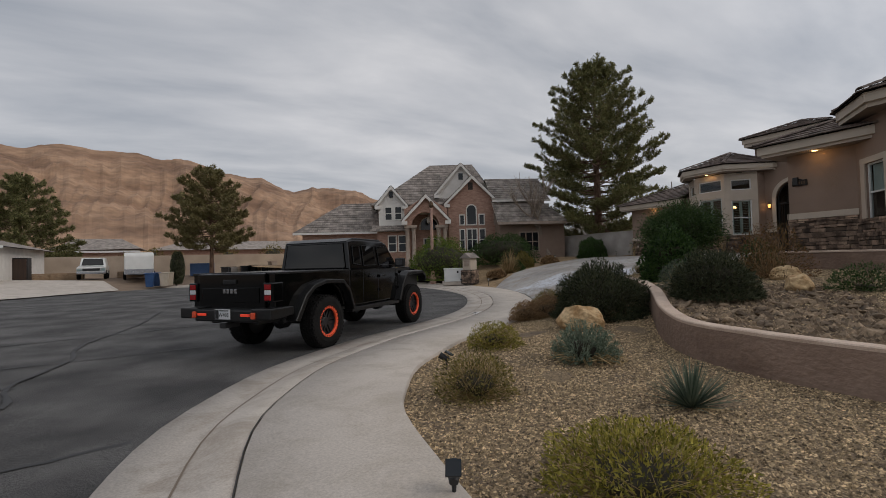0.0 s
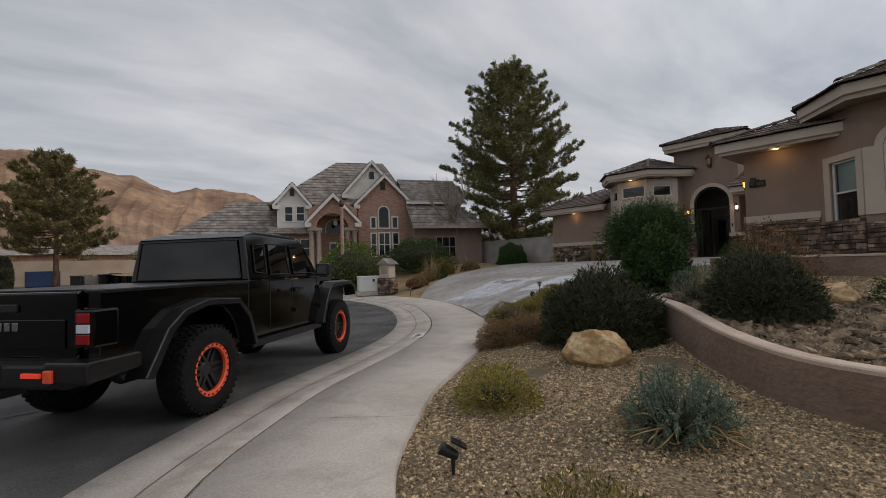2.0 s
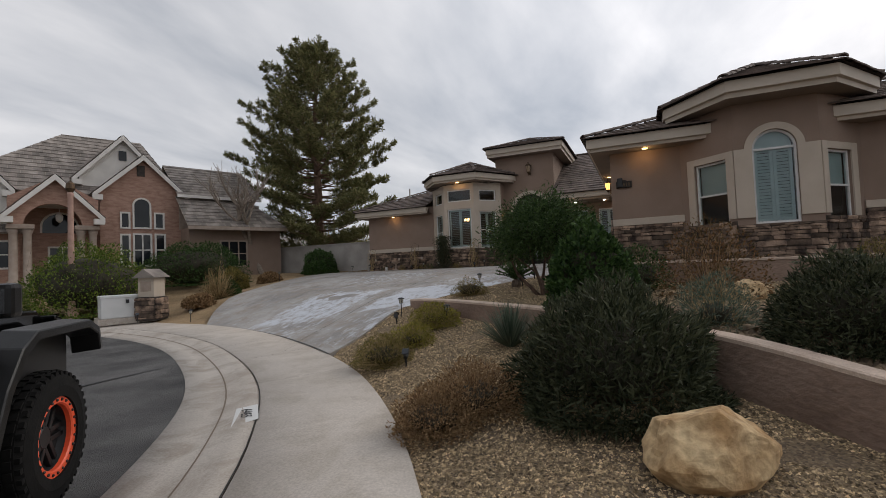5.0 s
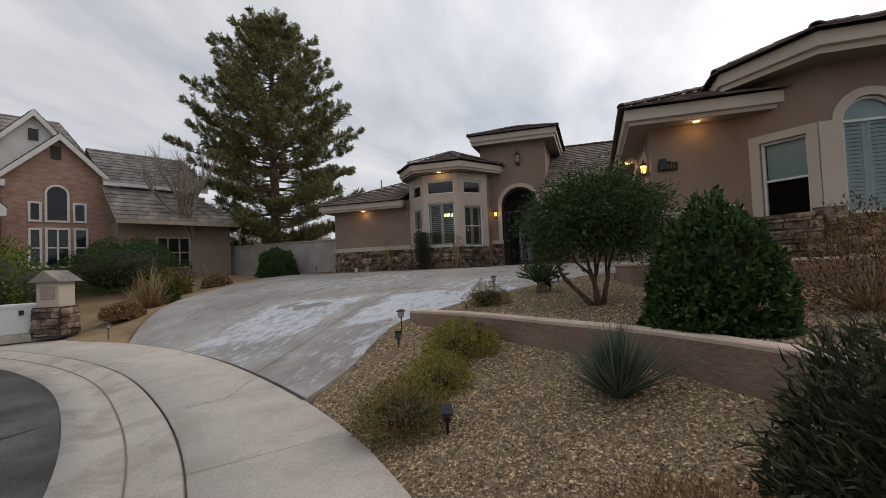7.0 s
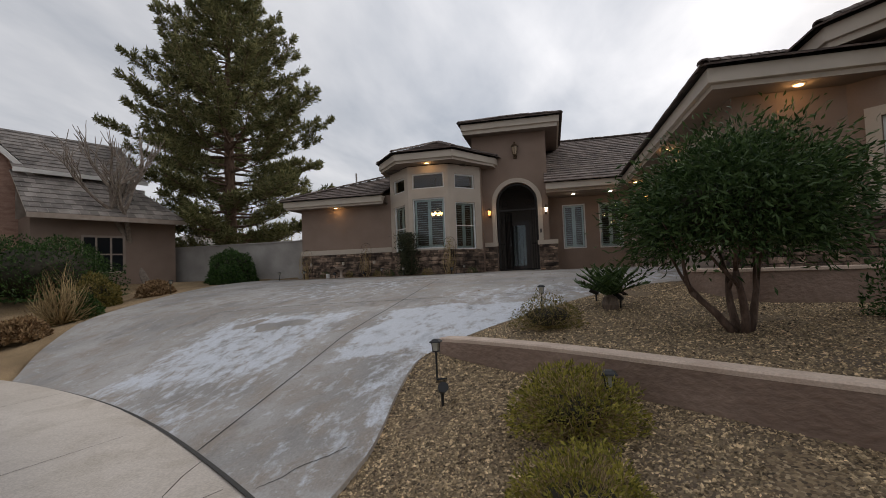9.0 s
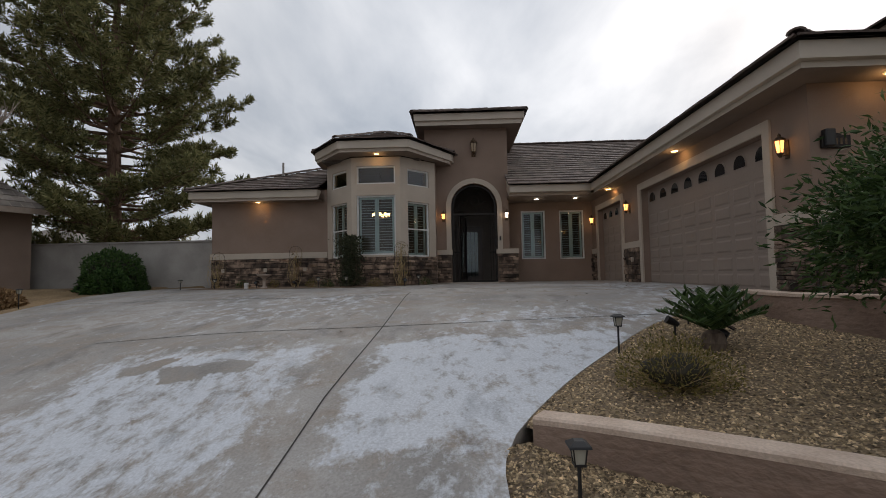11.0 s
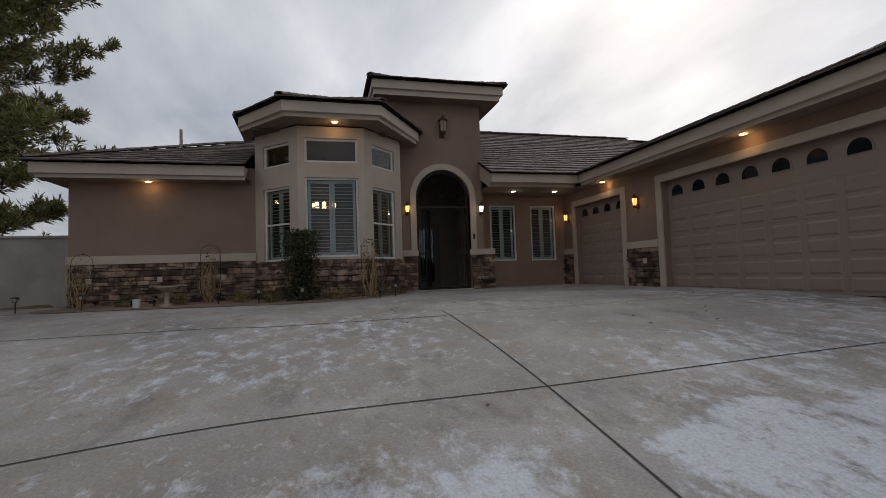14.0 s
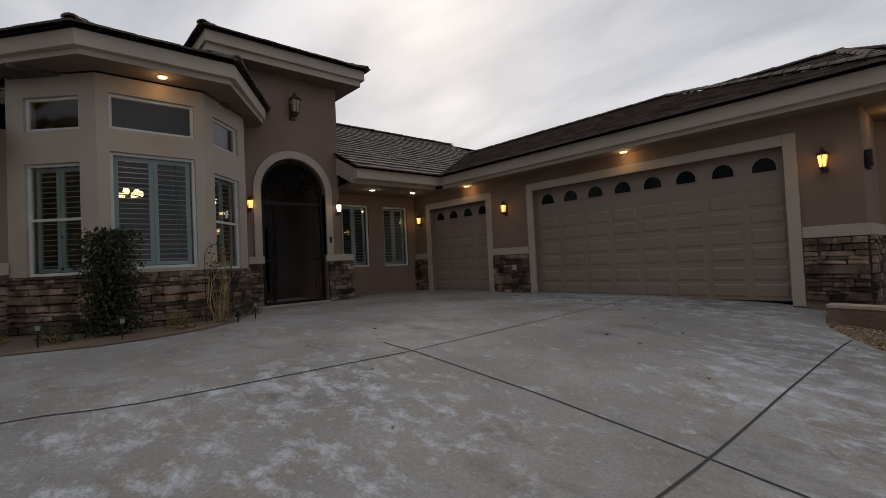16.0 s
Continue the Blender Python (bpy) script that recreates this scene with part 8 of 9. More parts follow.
for s0 in (0.99, 2.28):
    bm = bmesh.new()
    for k in range(3):
        x = s0 + 0.04 + k * 0.09
        add_box(bm, (x, 0.14, 1.56), (x + 0.016, 0.156, 3.98), tm)
    add_box(bm, (s0, 0.135, 2.6), (s0 + 0.24, 0.165, 2.64), tm)
    part("side_grille", bm, IRON, entry)


def scroll(bm, cx, cz, r, turns, start, sgn):
    pts = []
    for q in np.linspace(0, 1, 22):
        a = start + sgn * q * turns * 2 * math.pi
        rr = r * (1 - 0.85 * q)
        pts.append(tm @ Vector((cx + rr * math.cos(a), 0.15, cz + rr * math.sin(a))))
    add_tube(bm, pts, 0.010, 5)


for cx, cz, r, st, sg in ((1.30, 4.30, 0.20, 0, 1), (1.75, 4.48, 0.24, 3.14, -1), (2.20, 4.30, 0.20, 3.14, -1), (1.52, 4.78, 0.13, 0, 1), (1.98, 4.78, 0.13, 3.14, -1), (1.75, 4.95, 0.08, 0, 1), (1.12, 4.16, 0.09, 1, 1), (2.38, 4.16, 0.09, 2, -1)):
    bm = bmesh.new()
    scroll(bm, cx, cz, r, 1.5, st, sg)
    part("scroll", bm, IRON, entry)
# the open leaf, swung inwards
leaf_m = tm @ Matrix.Translation((1.24, 0.18, 0)) @ Matrix.Rotation(radians(62), 4, "Z")
bm = bmesh.new()
frame_ring(bm, 0.0, 0.52, 1.58, 3.95, 0.05, 0.0, 0.045, leaf_m, False, 0.0)
for k in range(4):
    add_box(bm, (0.09 + 0.1 * k, 0.012, 1.6), (0.106 + 0.1 * k, 0.03, 3.9), leaf_m)
part("gate_leaf", bm, IRON, entry)
# porch behind, coloured dark for its shade, and the inner front door with leaded glass
door_in = tagged(empty("door_3"), "dark wooden front door with a tall leaded glass panel", "door", kind="structure")
dm = tm @ Matrix.Translation((0, 2.2, 0))
bm = bmesh.new()
frame_ring(bm, 1.05, 2.15, 1.54, 3.75, 0.20, 0, 0.05, dm, False, 0.0)
part("door_leaf", bm, DARKWOOD, door_in)
box("leaded_pane", (1.25, 0.02, 1.74), (1.95, 0.03, 3.55), GLASS, door_in, dm)
bm = bmesh.new()
for k in range(4):
    add_box(bm, (1.34 + 0.16 * k, 0.008, 1.74), (1.352 + 0.16 * k, 0.02, 3.55), dm)
part("lead_came", bm, IRON, door_in)
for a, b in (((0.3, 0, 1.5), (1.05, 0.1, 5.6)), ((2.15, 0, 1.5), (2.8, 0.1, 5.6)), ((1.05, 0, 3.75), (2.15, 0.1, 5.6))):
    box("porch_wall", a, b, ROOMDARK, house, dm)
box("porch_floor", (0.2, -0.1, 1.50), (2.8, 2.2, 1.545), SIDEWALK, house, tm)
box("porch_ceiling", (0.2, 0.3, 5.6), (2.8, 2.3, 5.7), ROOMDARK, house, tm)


def lantern(x, y, z, facing, label, size=1.0, glass_mat=WARM):
    """A wall lantern: back plate, bracket, tapered cage with lit panes, roof and finial."""
    m = Matrix.Translation((x, y, z)) @ Matrix.Rotation(radians(facing), 4, "Z") @ Matrix.Scale(size, 4)
    l = empty("wall_lantern", m)
    tagged(l, label, "lantern", group="house lanterns")
    bm = bmesh.new()
    add_box(bm, (-0.005, -0.05, -0.22), (0.02, 0.05, 0.10), None, 0.008)
    add_tube(bm, [(0.02, 0, -0.15), (0.08, 0, -0.17), (0.13, 0, -0.13)], 0.012, 6)
    part("back_plate", bm, COPPER, l)
    bm = bmesh.new()
    add_lathe(bm, [(0.052, -0.12), (0.078, 0.08)], 6, Matrix.Translation((0.13, 0, 0)))
    part("lamp_glass", bm, glass_mat, l)
    bm = bmesh.new()
    for k in range(6):
        a = math.pi * k / 3
        add_tube(bm, [(0.13 + 0.056 * math.cos(a), 0.056 * math.sin(a), -0.13), (0.13 + 0.083 * math.cos(a), 0.083 * math.sin(a), 0.09)], 0.006, 4)
    add_lathe(bm, [(0.02, -0.20), (0.035, -0.17), (0.062, -0.135), (0.062, -0.12)], 6, Matrix.Translation((0.13, 0, 0)))
    part("cage", bm, COPPER, l)
    bm = bmesh.new()
    add_lathe(bm, [(0.105, 0.085), (0.10, 0.10), (0.05, 0.15), (0.03, 0.16), (0.03, 0.19), (0.008, 0.22)], 6, Matrix.Translation((0.13, 0, 0)))
    part("lantern_roof", bm, COPPER, l)
    return l


for x, y, z, f in ((23.5, 7.78, 3.72, 90), (16.95, 7.78, 3.70, 90), (27.05, 7.78, 3.74, 90), (26.5, 13.36, 3.94, 180), (26.5, 11.09, 3.94, 180)):
    white = y == 11.09
    lantern(x, y, z, f, "bronze wall lantern with cool white lit glass" if white else "bronze wall lantern with warm lit glass", 0.9, COOLGLASS if white else WARM)
lantern(26.5, 12.22, 6.42, 180, "large unlit bronze lantern on the tower", 1.5, mat("frosted_lamp_glass", (0.30, 0.22, 0.14), (0.36, 0.27, 0.18), 6, 0.4))


def lamp_point(x, y, z, power, color=(1.0, 0.62, 0.30), radius=0.05):
    o = new("lamp_light", bpy.data.lights.new("lamp_light", "POINT"))
    o.data.energy, o.data.color, o.data.shadow_soft_size = power, color, radius
    o.location = (x, y, z)


for x, y, z in ((23.5, 8.0, 3.72), (16.95, 8.0, 3.70), (27.05, 8.0, 3.74), (26.25, 13.36, 3.94), (26.25, 11.09, 3.94)):
    lamp_point(x, y, z, 0.9)


def downlight(x, y, z, material=WARMDISC, power=2.2, color=(1.0, 0.60, 0.25)):
    d = empty("soffit_downlight", Matrix.Translation((x, y, z)))
    tagged(d, "small round lit downlight in the soffit", "downlight", group="soffit lights")
    bm = bmesh.new()
    add_lathe(bm, [(0.085, 0.012), (0.095, 0.0), (0.085, -0.012), (0.07, -0.014)], 20)
    part("trim_ring", bm, FASCIA, d)
    bm = bmesh.new()
    add_lathe(bm, [(0.068, -0.012), (0.066, -0.022), (0.03, -0.028)], 20)
    part("lamp_lens", bm, material, d)
    if power:
        lamp_point(x, y, z - 0.10, power, color, 0.04)


for x, y, z in ((25.6, 19.79, 4.485), (24.46, 15.42, 5.775), (20.11, 8.0, 4.485), (24.74, 7.98, 4.485), (16.16, 6.89, 4.485)):
    downlight(x, y, z)
for x, y in ((26.41, 10.01), (26.35, 8.64)):
    downlight(x, y, 4.485, COOLDISC, 0.8, (1.0, 0.85, 0.65))
# chandelier glow inside the entry bay
ch = empty("chandelier", Matrix.Translation((26.9, 15.7, 4.1)))
tagged(ch, "warm lit ring chandelier inside the bay", "chandelier")
bm = bmesh.new()
for k in range(8):
    a = 2 * math.pi * k / 8
    add_lathe(bm, [(0.05, -0.05), (0.06, 0.02), (0.04, 0.06)], 10, Matrix.Translation((0.28 * math.cos(a), 0.28 * math.sin(a), 0)))
part("bulb_ring", bm, WARMDISC, ch)
bm = bmesh.new()
add_lathe(bm, [(0.26, -0.07), (0.30, -0.07), (0.30, -0.05), (0.26, -0.05)], 24, None, True)
add_tube(bm, [(0, 0, 0), (0, 0, 1.6)], 0.012, 6)
add_tube(bm, [(-0.28, 0, -0.06), (0.28, 0, -0.06)], 0.01, 6)
part("hoop", bm, COPPER, ch)
lamp_point(26.9, 15.7, 3.9, 7, (1.0, 0.72, 0.45), 0.2)
# house number plaque on the garage end
pq = empty("address_plaque", Matrix.Translation((16.47, 7.45, 3.62)))
tagged(pq, "dark bronze house number plaque on stucco", "plaque")
bm = bmesh.new()
add_box(bm, (-0.025, -0.20, -0.09), (0.02, 0.20, 0.09), None, 0.01)
add_lathe(bm, [(0.09, -0.02), (0.09, 0.02)], 20, Matrix.Translation((0, 0, 0.075)) @ Matrix.Rotation(radians(90), 4, "Y") @ Matrix.Diagonal((0.5, 1.0, 1.0, 1)))
part("plate", bm, IRON, pq)
for k in range(5):
    box("numeral_bar", (-0.03, -0.145 + k * 0.065, -0.045), (-0.024, -0.115 + k * 0.065, 0.045), COPPER, pq)
# door bell, weather boxes, hose tap boxes on the stone
bell = box("door_bell", (2.64, -0.075, 3.02), (2.70, -0.05, 3.18), BLACK, None, tm, 0.006)
tagged(bell, "small black door bell on the arch trim", "door bell")
for m, s, z in ((gm, 27.6 - 23.3, 2.1), (wm, 0.4, 2.05), (wm, 1.9, 2.05), (wm, 3.3, 2.05)):
    o = box("outlet_box", (s, -0.12, z), (s + 0.11, -0.07, z + 0.13), TRIM, None, m, 0.01)
    tagged(o, "small beige outlet cover on the stone", "outlet cover", group="outlet covers")
cam_box = box("wall_speaker", (0.16, -0.10, 3.55), (0.30, 0.0, 3.80), BLACK, None, snm, 0.02)
tagged(cam_box, "small black box lamp on the stucco wall", "wall lamp")
pipe = bmesh.new()
add_tube(pipe, [(27.2, 19.5, 5.75), (27.2, 19.5, 6.25)], 0.04, 10)
tagged(part("vent_pipe", pipe, BLOCK), "grey vent pipe through the tile roof", "vent pipe")

# ---- garden lights ----
def path_light(x, y, z, h=0.42):
    p = empty("path_light", Matrix.Translation((x, y, z)))
    tagged(p, "black solar path lantern on a stake", "path light", group="path lights")
    bm = bmesh.new()
    add_tube(bm, [(0, 0, -0.08), (0, 0, h * 0.72)], 0.011, 8)
    part("stake", bm, BLACK, p)
    bm = bmesh.new()
    add_lathe(bm, [(0.035, h * 0.70), (0.05, h * 0.92)], 4, Matrix.Rotation(radians(45), 4, "Z"))
    part("lamp_glass", bm, mat("cloudy_plastic", (0.35, 0.33, 0.27), (0.42, 0.4, 0.33), 8, 0.3) if "cloudy_plastic" not in bpy.data.materials else bpy.data.materials["cloudy_plastic"], p)
    bm = bmesh.new()
    for k in range(4):
        a = math.pi / 2 * k + math.pi / 4
        add_tube(bm, [(0.038 * math.cos(a), 0.038 * math.sin(a), h * 0.69), (0.053 * math.cos(a), 0.053 * math.sin(a), h * 0.93)], 0.005, 4)
    add_lathe(bm, [(0.045, h * 0.68), (0.045, h * 0.71)], 4, Matrix.Rotation(radians(45), 4, "Z"))
    part("cage", bm, BLACK, p)
    bm = bmesh.new()
    add_lathe(bm, [(0.085, h * 0.92), (0.08, h * 0.95), (0.035, h * 1.0)], 4, Matrix.Rotation(radians(45), 4, "Z"))
    part("cap", bm, BLACK, p)


for x, y in ((12.35, 12.22), (14.85, 11.15), (11.2, 10.6)):
    path_light(x, y, low_z(x, y))
for x, y in ((13.9, 21.1), (17.6, 23.2), (21.0, 23.8)):
    path_light(x, y, drive_z(x, y) + 0.02)
for x, y in ((24.6, 21.9), (24.3, 20.6), (23.7, 17.1), (23.5, 16.2), (24.2, 14.1)):
    path_light(x, y, 1.50, 0.34)


def spot(x, y, z, yaw, label="black solar spotlight staked in gravel"):
    s = empty("garden_spotlight", Matrix.Translation((x, y, z)) @ Matrix.Rotation(radians(yaw), 4, "Z") @ Matrix.Scale(0.85, 4))
    tagged(s, label, "spotlight", group="garden spotlights")
    bm = bmesh.new()
    add_tube(bm, [(0, 0, -0.06), (0, 0, 0.14)], [0.008, 0.02], 8)
    part("stake", bm, BLACK, s)
    bm = bmesh.new()
    add_lathe(bm, [(0.035, -0.07), (0.045, -0.02), (0.055, 0.08), (0.058, 0.10), (0.05, 0.10)], 14, Matrix.Translation((0.02, 0, 0.19)) @ Matrix.Rotation(radians(62), 4, "Y"))
    part("lamp_head", bm, BLACK, s)
    bm = bmesh.new()
    add_box(bm, (-0.075, -0.06, -0.008), (0.075, 0.06, 0.008), Matrix.Translation((-0.05, 0, 0.27)) @ Matrix.Rotation(radians(-28), 4, "Y"), 0.004)
    part("solar_panel", bm, DARKGLASS, s)


for x, y, yaw in ((1.42, 2.62, 60), (3.05, 5.75, 140), (9.15, 10.42, 20), (11.75, 12.02, 200), (15.4, 10.3, 90), (14.9, 10.0, 45), (15.9, 9.9, 80)):
    spot(x, y, low_z(x, y), yaw)
spot(12.9, 22.3, 0.25, 60)
for x, y, yaw in ((24.4, 19.3, 180), (24.3, 18.0, 150), (23.9, 14.5, 200)):
    spot(x, y, 1.50, yaw)

# ---- rocks ----
def rock_mesh(seed, flat=0.6, sub=2):
    random.seed(seed)
    bm = bmesh.new()
    bmesh.ops.create_icosphere(bm, subdivisions=sub, radius=0.5)
    cuts = [(Vector((random.gauss(0, 1), random.gauss(0, 1), random.gauss(0.3, 0.8))).normalized(), random.uniform(0.24, 0.38)) for _ in range(9)]
    for v in bm.verts:
        c = v.co.copy()
        for k, d in cuts:
            over = c.dot(k) - d
            if over > 0:
                c -= k * over * 0.95
        c *= 1 + noise.noise(c * 4 + Vector((0, seed * 3.3, 0))) * 0.10
        v.co = Vector((c.x, c.y, c.z * flat))
    me = bpy.data.meshes.new("rock")
    bm.to_mesh(me)
    bm.free()
    me.materials.append(ROCK)
    return me


bm = bmesh.new()
bmesh.ops.create_icosphere(bm, subdivisions=4, radius=0.5)
for v in bm.verts:
    c = v.co.copy()
    # split faces: a few flat cuts give the block its planes
    for nx, ny, nz, d in ((0.6, -0.3, 0.75, 0.36), (-0.5, -0.6, 0.55, 0.38), (0.1, -0.95, 0.2, 0.36), (0.95, 0.1, 0.2, 0.42), (-0.9, 0.2, 0.3, 0.40), (-0.1, 0.3, 0.95, 0.36), (0.2, 0.9, 0.3, 0.38)):
        k = Vector((nx, ny, nz)).normalized()
        over = c.dot(k) - d
        if over > 0:
            c -= k * over * 0.99
    c += c.normalized() * (noise.noise(c * 5) * 0.03 + noise.noise(c * 13) * 0.02 + noise.noise(c * 27) * 0.008)
    v.co = Vector((c.x * 0.95, c.y * 0.66, c.z * 0.62))
b_ = part("boulder", bm, BOULDER, None)
b_.matrix_basis = Matrix.Translation((6.52, 6.72, low_z(6.52, 6.72) + 0.19)) @ Matrix.Rotation(radians(-52), 4, "Z")
tagged(b_, "tan sandstone boulder lying on gravel", "boulder")
b2 = new("boulder", b_.data)
b2.matrix_basis = Matrix.Translation((10.3, 4.75, low_z(10.3, 4.75) + 0.12)) @ Matrix.Rotation(radians(40), 4, "Z") @ Matrix.Scale(0.75, 4)
tagged(b2, "pale tan boulder among the shrubs", "boulder")
b3 = new("boulder", b_.data)
b3.matrix_basis = Matrix.Translation((11.6, 5.6, low_z(11.6, 5.6) + 0.12)) @ Matrix.Rotation(radians(110), 4, "Z") @ Matrix.Scale(0.7, 4)
tagged(b3, "pale tan boulder among the shrubs", "boulder")

# ---- curb number, stone mailbox pillar, cabinet, lamp post ----
num = mesh_ob("curb_number_paint", [(6.62, 11.20, 0), (6.86, 11.05, 0), (7.30, 11.50, 0), (7.12, 11.66, 0)], [(0, 1, 2, 3)], plain("worn_white_paint", (0.62, 0.62, 0.60), 0.8), None)
for v in num.data.vertices:
    dk = float(np.sqrt(((kerb[:, :2] - np.array(v.co[:2])) ** 2).sum(1).min()))
    v.co.z = float(np.interp(dk, [0.02, 0.18, 0.42, 0.60, 0.95], [0.002, -0.002, -0.055, -0.075, -0.055])) + 0.012
tagged(num, "white painted house number rectangle on the curb", "painted number")
NM = Matrix.Translation((6.975, 11.355, 0.012)) @ Matrix.Rotation(radians(45 + 180), 4, "Z")
writing("6465", 0.17, NM, BLACK, num, "number")

pil = empty("mailbox_pillar", Matrix.Translation((13.95, 23.1, 0.28)) @ Matrix.Rotation(radians(20), 4, "Z") @ Matrix.Scale(1.12, 4))
tagged(pil, "stone-clad mailbox pillar with a small pitched cap", "mailbox pillar")
box("core", (-0.31, -0.31, -0.1), (0.31, 0.31, 0.62), MORTAR, pil)
box("shaft", (-0.26, -0.26, 0.62), (0.26, 0.26, 1.22), TRIM, pil, None, 0.015)
box("mail_slot", (-0.275, -0.17, 0.80), (-0.255, 0.17, 1.10), COLUMN, pil, None, 0.01)
bm = bmesh.new()
t_ = [(-0.38, -0.38, 1.22), (0.38, -0.38, 1.22), (0.38, 0.38, 1.22), (-0.38, 0.38, 1.22), (-0.38, 0, 1.50), (0.38, 0, 1.50)]
vs = [bm.verts.new(p) for p in t_]
for f in ((0, 3, 2, 1), (0, 1, 5, 4), (2, 3, 4, 5), (0, 4, 3), (1, 2, 5)):
    bm.faces.new([vs[i] for i in f])
part("pitched_cap", bm, NTILE, pil, "grey tile pitched cap")
for k in range(4):
    fm = Matrix.Rotation(radians(90 * k), 4, "Z") @ Matrix.Translation((-0.31, -0.31, 0))
    stone_jobs.append((pil, fm, 0.0, 0.62, -0.05, 0.60, 300 + k, 0.05))

cab_ = empty("utility_cabinet", Matrix.Translation((13.6, 24.0, 0.25)) @ Matrix.Rotation(radians(-25), 4, "Z"))
tagged(cab_, "white metal utility cabinet on a concrete pad", "utility cabinet")
box("pad", (-0.85, -0.65, -0.15), (0.85, 0.65, 0.06), CURB, cab_, None, 0.01)
box("body", (-0.75, -0.5, 0.06), (0.75, 0.5, 0.80), mat("white_enamel", (0.60, 0.61, 0.60), (0.67, 0.67, 0.66), 2, 0.5), cab_, None, 0.03)
box("lid", (-0.77, -0.52, 0.74), (0.77, 0.52, 0.83), bpy.data.materials["white_enamel"], cab_, None, 0.02)
box("hasp", (-0.05, -0.53, 0.55), (0.05, -0.50, 0.68), BLACK, cab_)

post = empty("street_lamp", Matrix.Translation((13.3, 26.6, 0.1)))
tagged(post, "pinkish concrete street lamp post", "street lamp")
bm = bmesh.new()
add_lathe(bm, [(0.20, -0.1), (0.20, 0.35), (0.13, 0.45), (0.115, 0.6), (0.085, 4.7), (0.10, 4.75), (0.10, 4.85)], 14)
part("post", bm, mat("pink_concrete_post", (0.40, 0.25, 0.20), (0.48, 0.31, 0.25), 6, 0.8, 0.2, 60), post, smooth=True)
bm = bmesh.new()
add_lathe(bm, [(0.08, 4.85), (0.15, 5.0), (0.13, 5.2), (0.03, 5.3)], 12)
part("lamp_head", bm, COPPER, post)

# ---- garden wall, houses and trees behind the pine ----
gwall = box("garden_wall", (26.55, 21.8, 1.0), (26.75, 32.0, 3.22), BLOCK)
tagged(gwall, "grey block garden wall beside the house", "wall", kind="structure")
box("wall_cap", (26.50, 21.8, 3.22), (26.80, 32.0, 3.28), BLOCK, gwall, None, 0.01)
box("garden_wall_return", (26.75, 31.8, 1.0), (60.0, 32.0, 3.2), BLOCK)
tagged(bpy.data.objects["garden_wall_return"], "grey block garden wall", "wall", kind="structure")
fh = empty("distant_house")
tagged(fh, "distant pale house with a tile roof behind the wall", "house")
box("wall", (44, 40, 0.5), (58, 52, 4.2), BEIGEWALL, fh)
mesh_ob("roof", [(43, 39, 4.2), (59, 39, 4.2), (59, 53, 4.2), (43, 53, 4.2), (48, 46, 6.6), (54, 46, 6.6)], [(0, 1, 5, 4), (1, 2, 5), (2, 3, 4, 5), (3, 0, 4)], NTILE, fh)
for k, (x, y, h) in enumerate(((33.5, 30.5, 4.2), (37.5, 34.5, 5.0), (42.5, 33.0, 4.5), (36.0, 44.0, 6.0), (47, 36, 5.5), (31.5, 34.5, 4.0))):
    shrub(x, y, h * 0.42, h, L_ROUND if k % 2 else L_OLIVE, TRUNK, "leafy green tree beyond the grey garden wall", 3000, 30, 0.18, 0.09, 200 + k, 0.8, z=0.9, name="leafy_tree", cat="tree", low=-0.3, shell=0.35)

# urn and pots in the bed by the wall
urn = empty("stone_urn", Matrix.Translation((24.4, 19.05, 1.50)))
tagged(urn, "small pale stone pedestal bowl in the bed", "urn")
bm = bmesh.new()
add_lathe(bm, [(0.13, 0), (0.12, 0.05), (0.05, 0.08), (0.05, 0.30), (0.10, 0.36), (0.22, 0.42), (0.24, 0.46), (0.21, 0.46), (0.12, 0.42)], 18)
part("bowl", bm, COLUMN, urn, smooth=True)
pot = bmesh.new()
add_lathe(pot, [(0.07, 0), (0.075, 0.18), (0.08, 0.2)], 14)
o = part("white_pot", pot, VINYL)
o.matrix_basis = Matrix.Translation((24.45, 19.65, 1.50))
tagged(o, "small white pot in the bed by the wall", "pot")
bed_l = smooth_line([(25.9, 21.7, 1.49), (24.1, 21.4, 1.49), (23.8, 19.5, 1.49), (23.3, 17.4, 1.49), (23.1, 16.2, 1.49), (23.7, 14.9, 1.49), (24.9, 13.95, 1.50), (26.3, 13.2, 1.50)], 50)
bed_r = bed_l.copy()
bed_r[:, 0] = 26.6
for r_ in (bed_l, bed_r):
    r_[:, 2] = [drive_z(p[0], p[1]) + 0.012 for p in r_]
v_, f_ = ruled([bed_l, bed_r])
tagged(mesh_ob("wall_bed", v_, facing_up(v_, f_), DIRT), "narrow soil bed along the stone base", "soil", kind="structure")

# ---- across the street ----
WHITEPAINT = mat("white_vehicle_paint", (0.62, 0.62, 0.60), (0.68, 0.68, 0.66), 2, 0.35, coat=0.4)


def at_far(x, y, z, yaw):
    return Matrix.Translation((x, y, z)) @ Matrix.Rotation(radians(yaw), 4, "Z")


suv = empty("white_suv", at_far(-7.5, 47.0, 0.84, -85))
tagged(suv, "white older sport utility vehicle facing the street", "car")
bm = bmesh.new()
side_prism(bm, [(-2.2, 0.45), (2.2, 0.45), (2.25, 0.95), (1.0, 1.08), (-2.2, 1.08)], -0.92, 0.92, 0.05)
part("body", bm, WHITEPAINT, suv)
bm = bmesh.new()
side_prism(bm, [(-2.15, 1.05), (0.95, 1.05), (0.45, 1.72), (-2.0, 1.75)], -0.86, 0.86, 0.05, (1.05, 0.16))
part("cabin", bm, WHITEPAINT, suv)
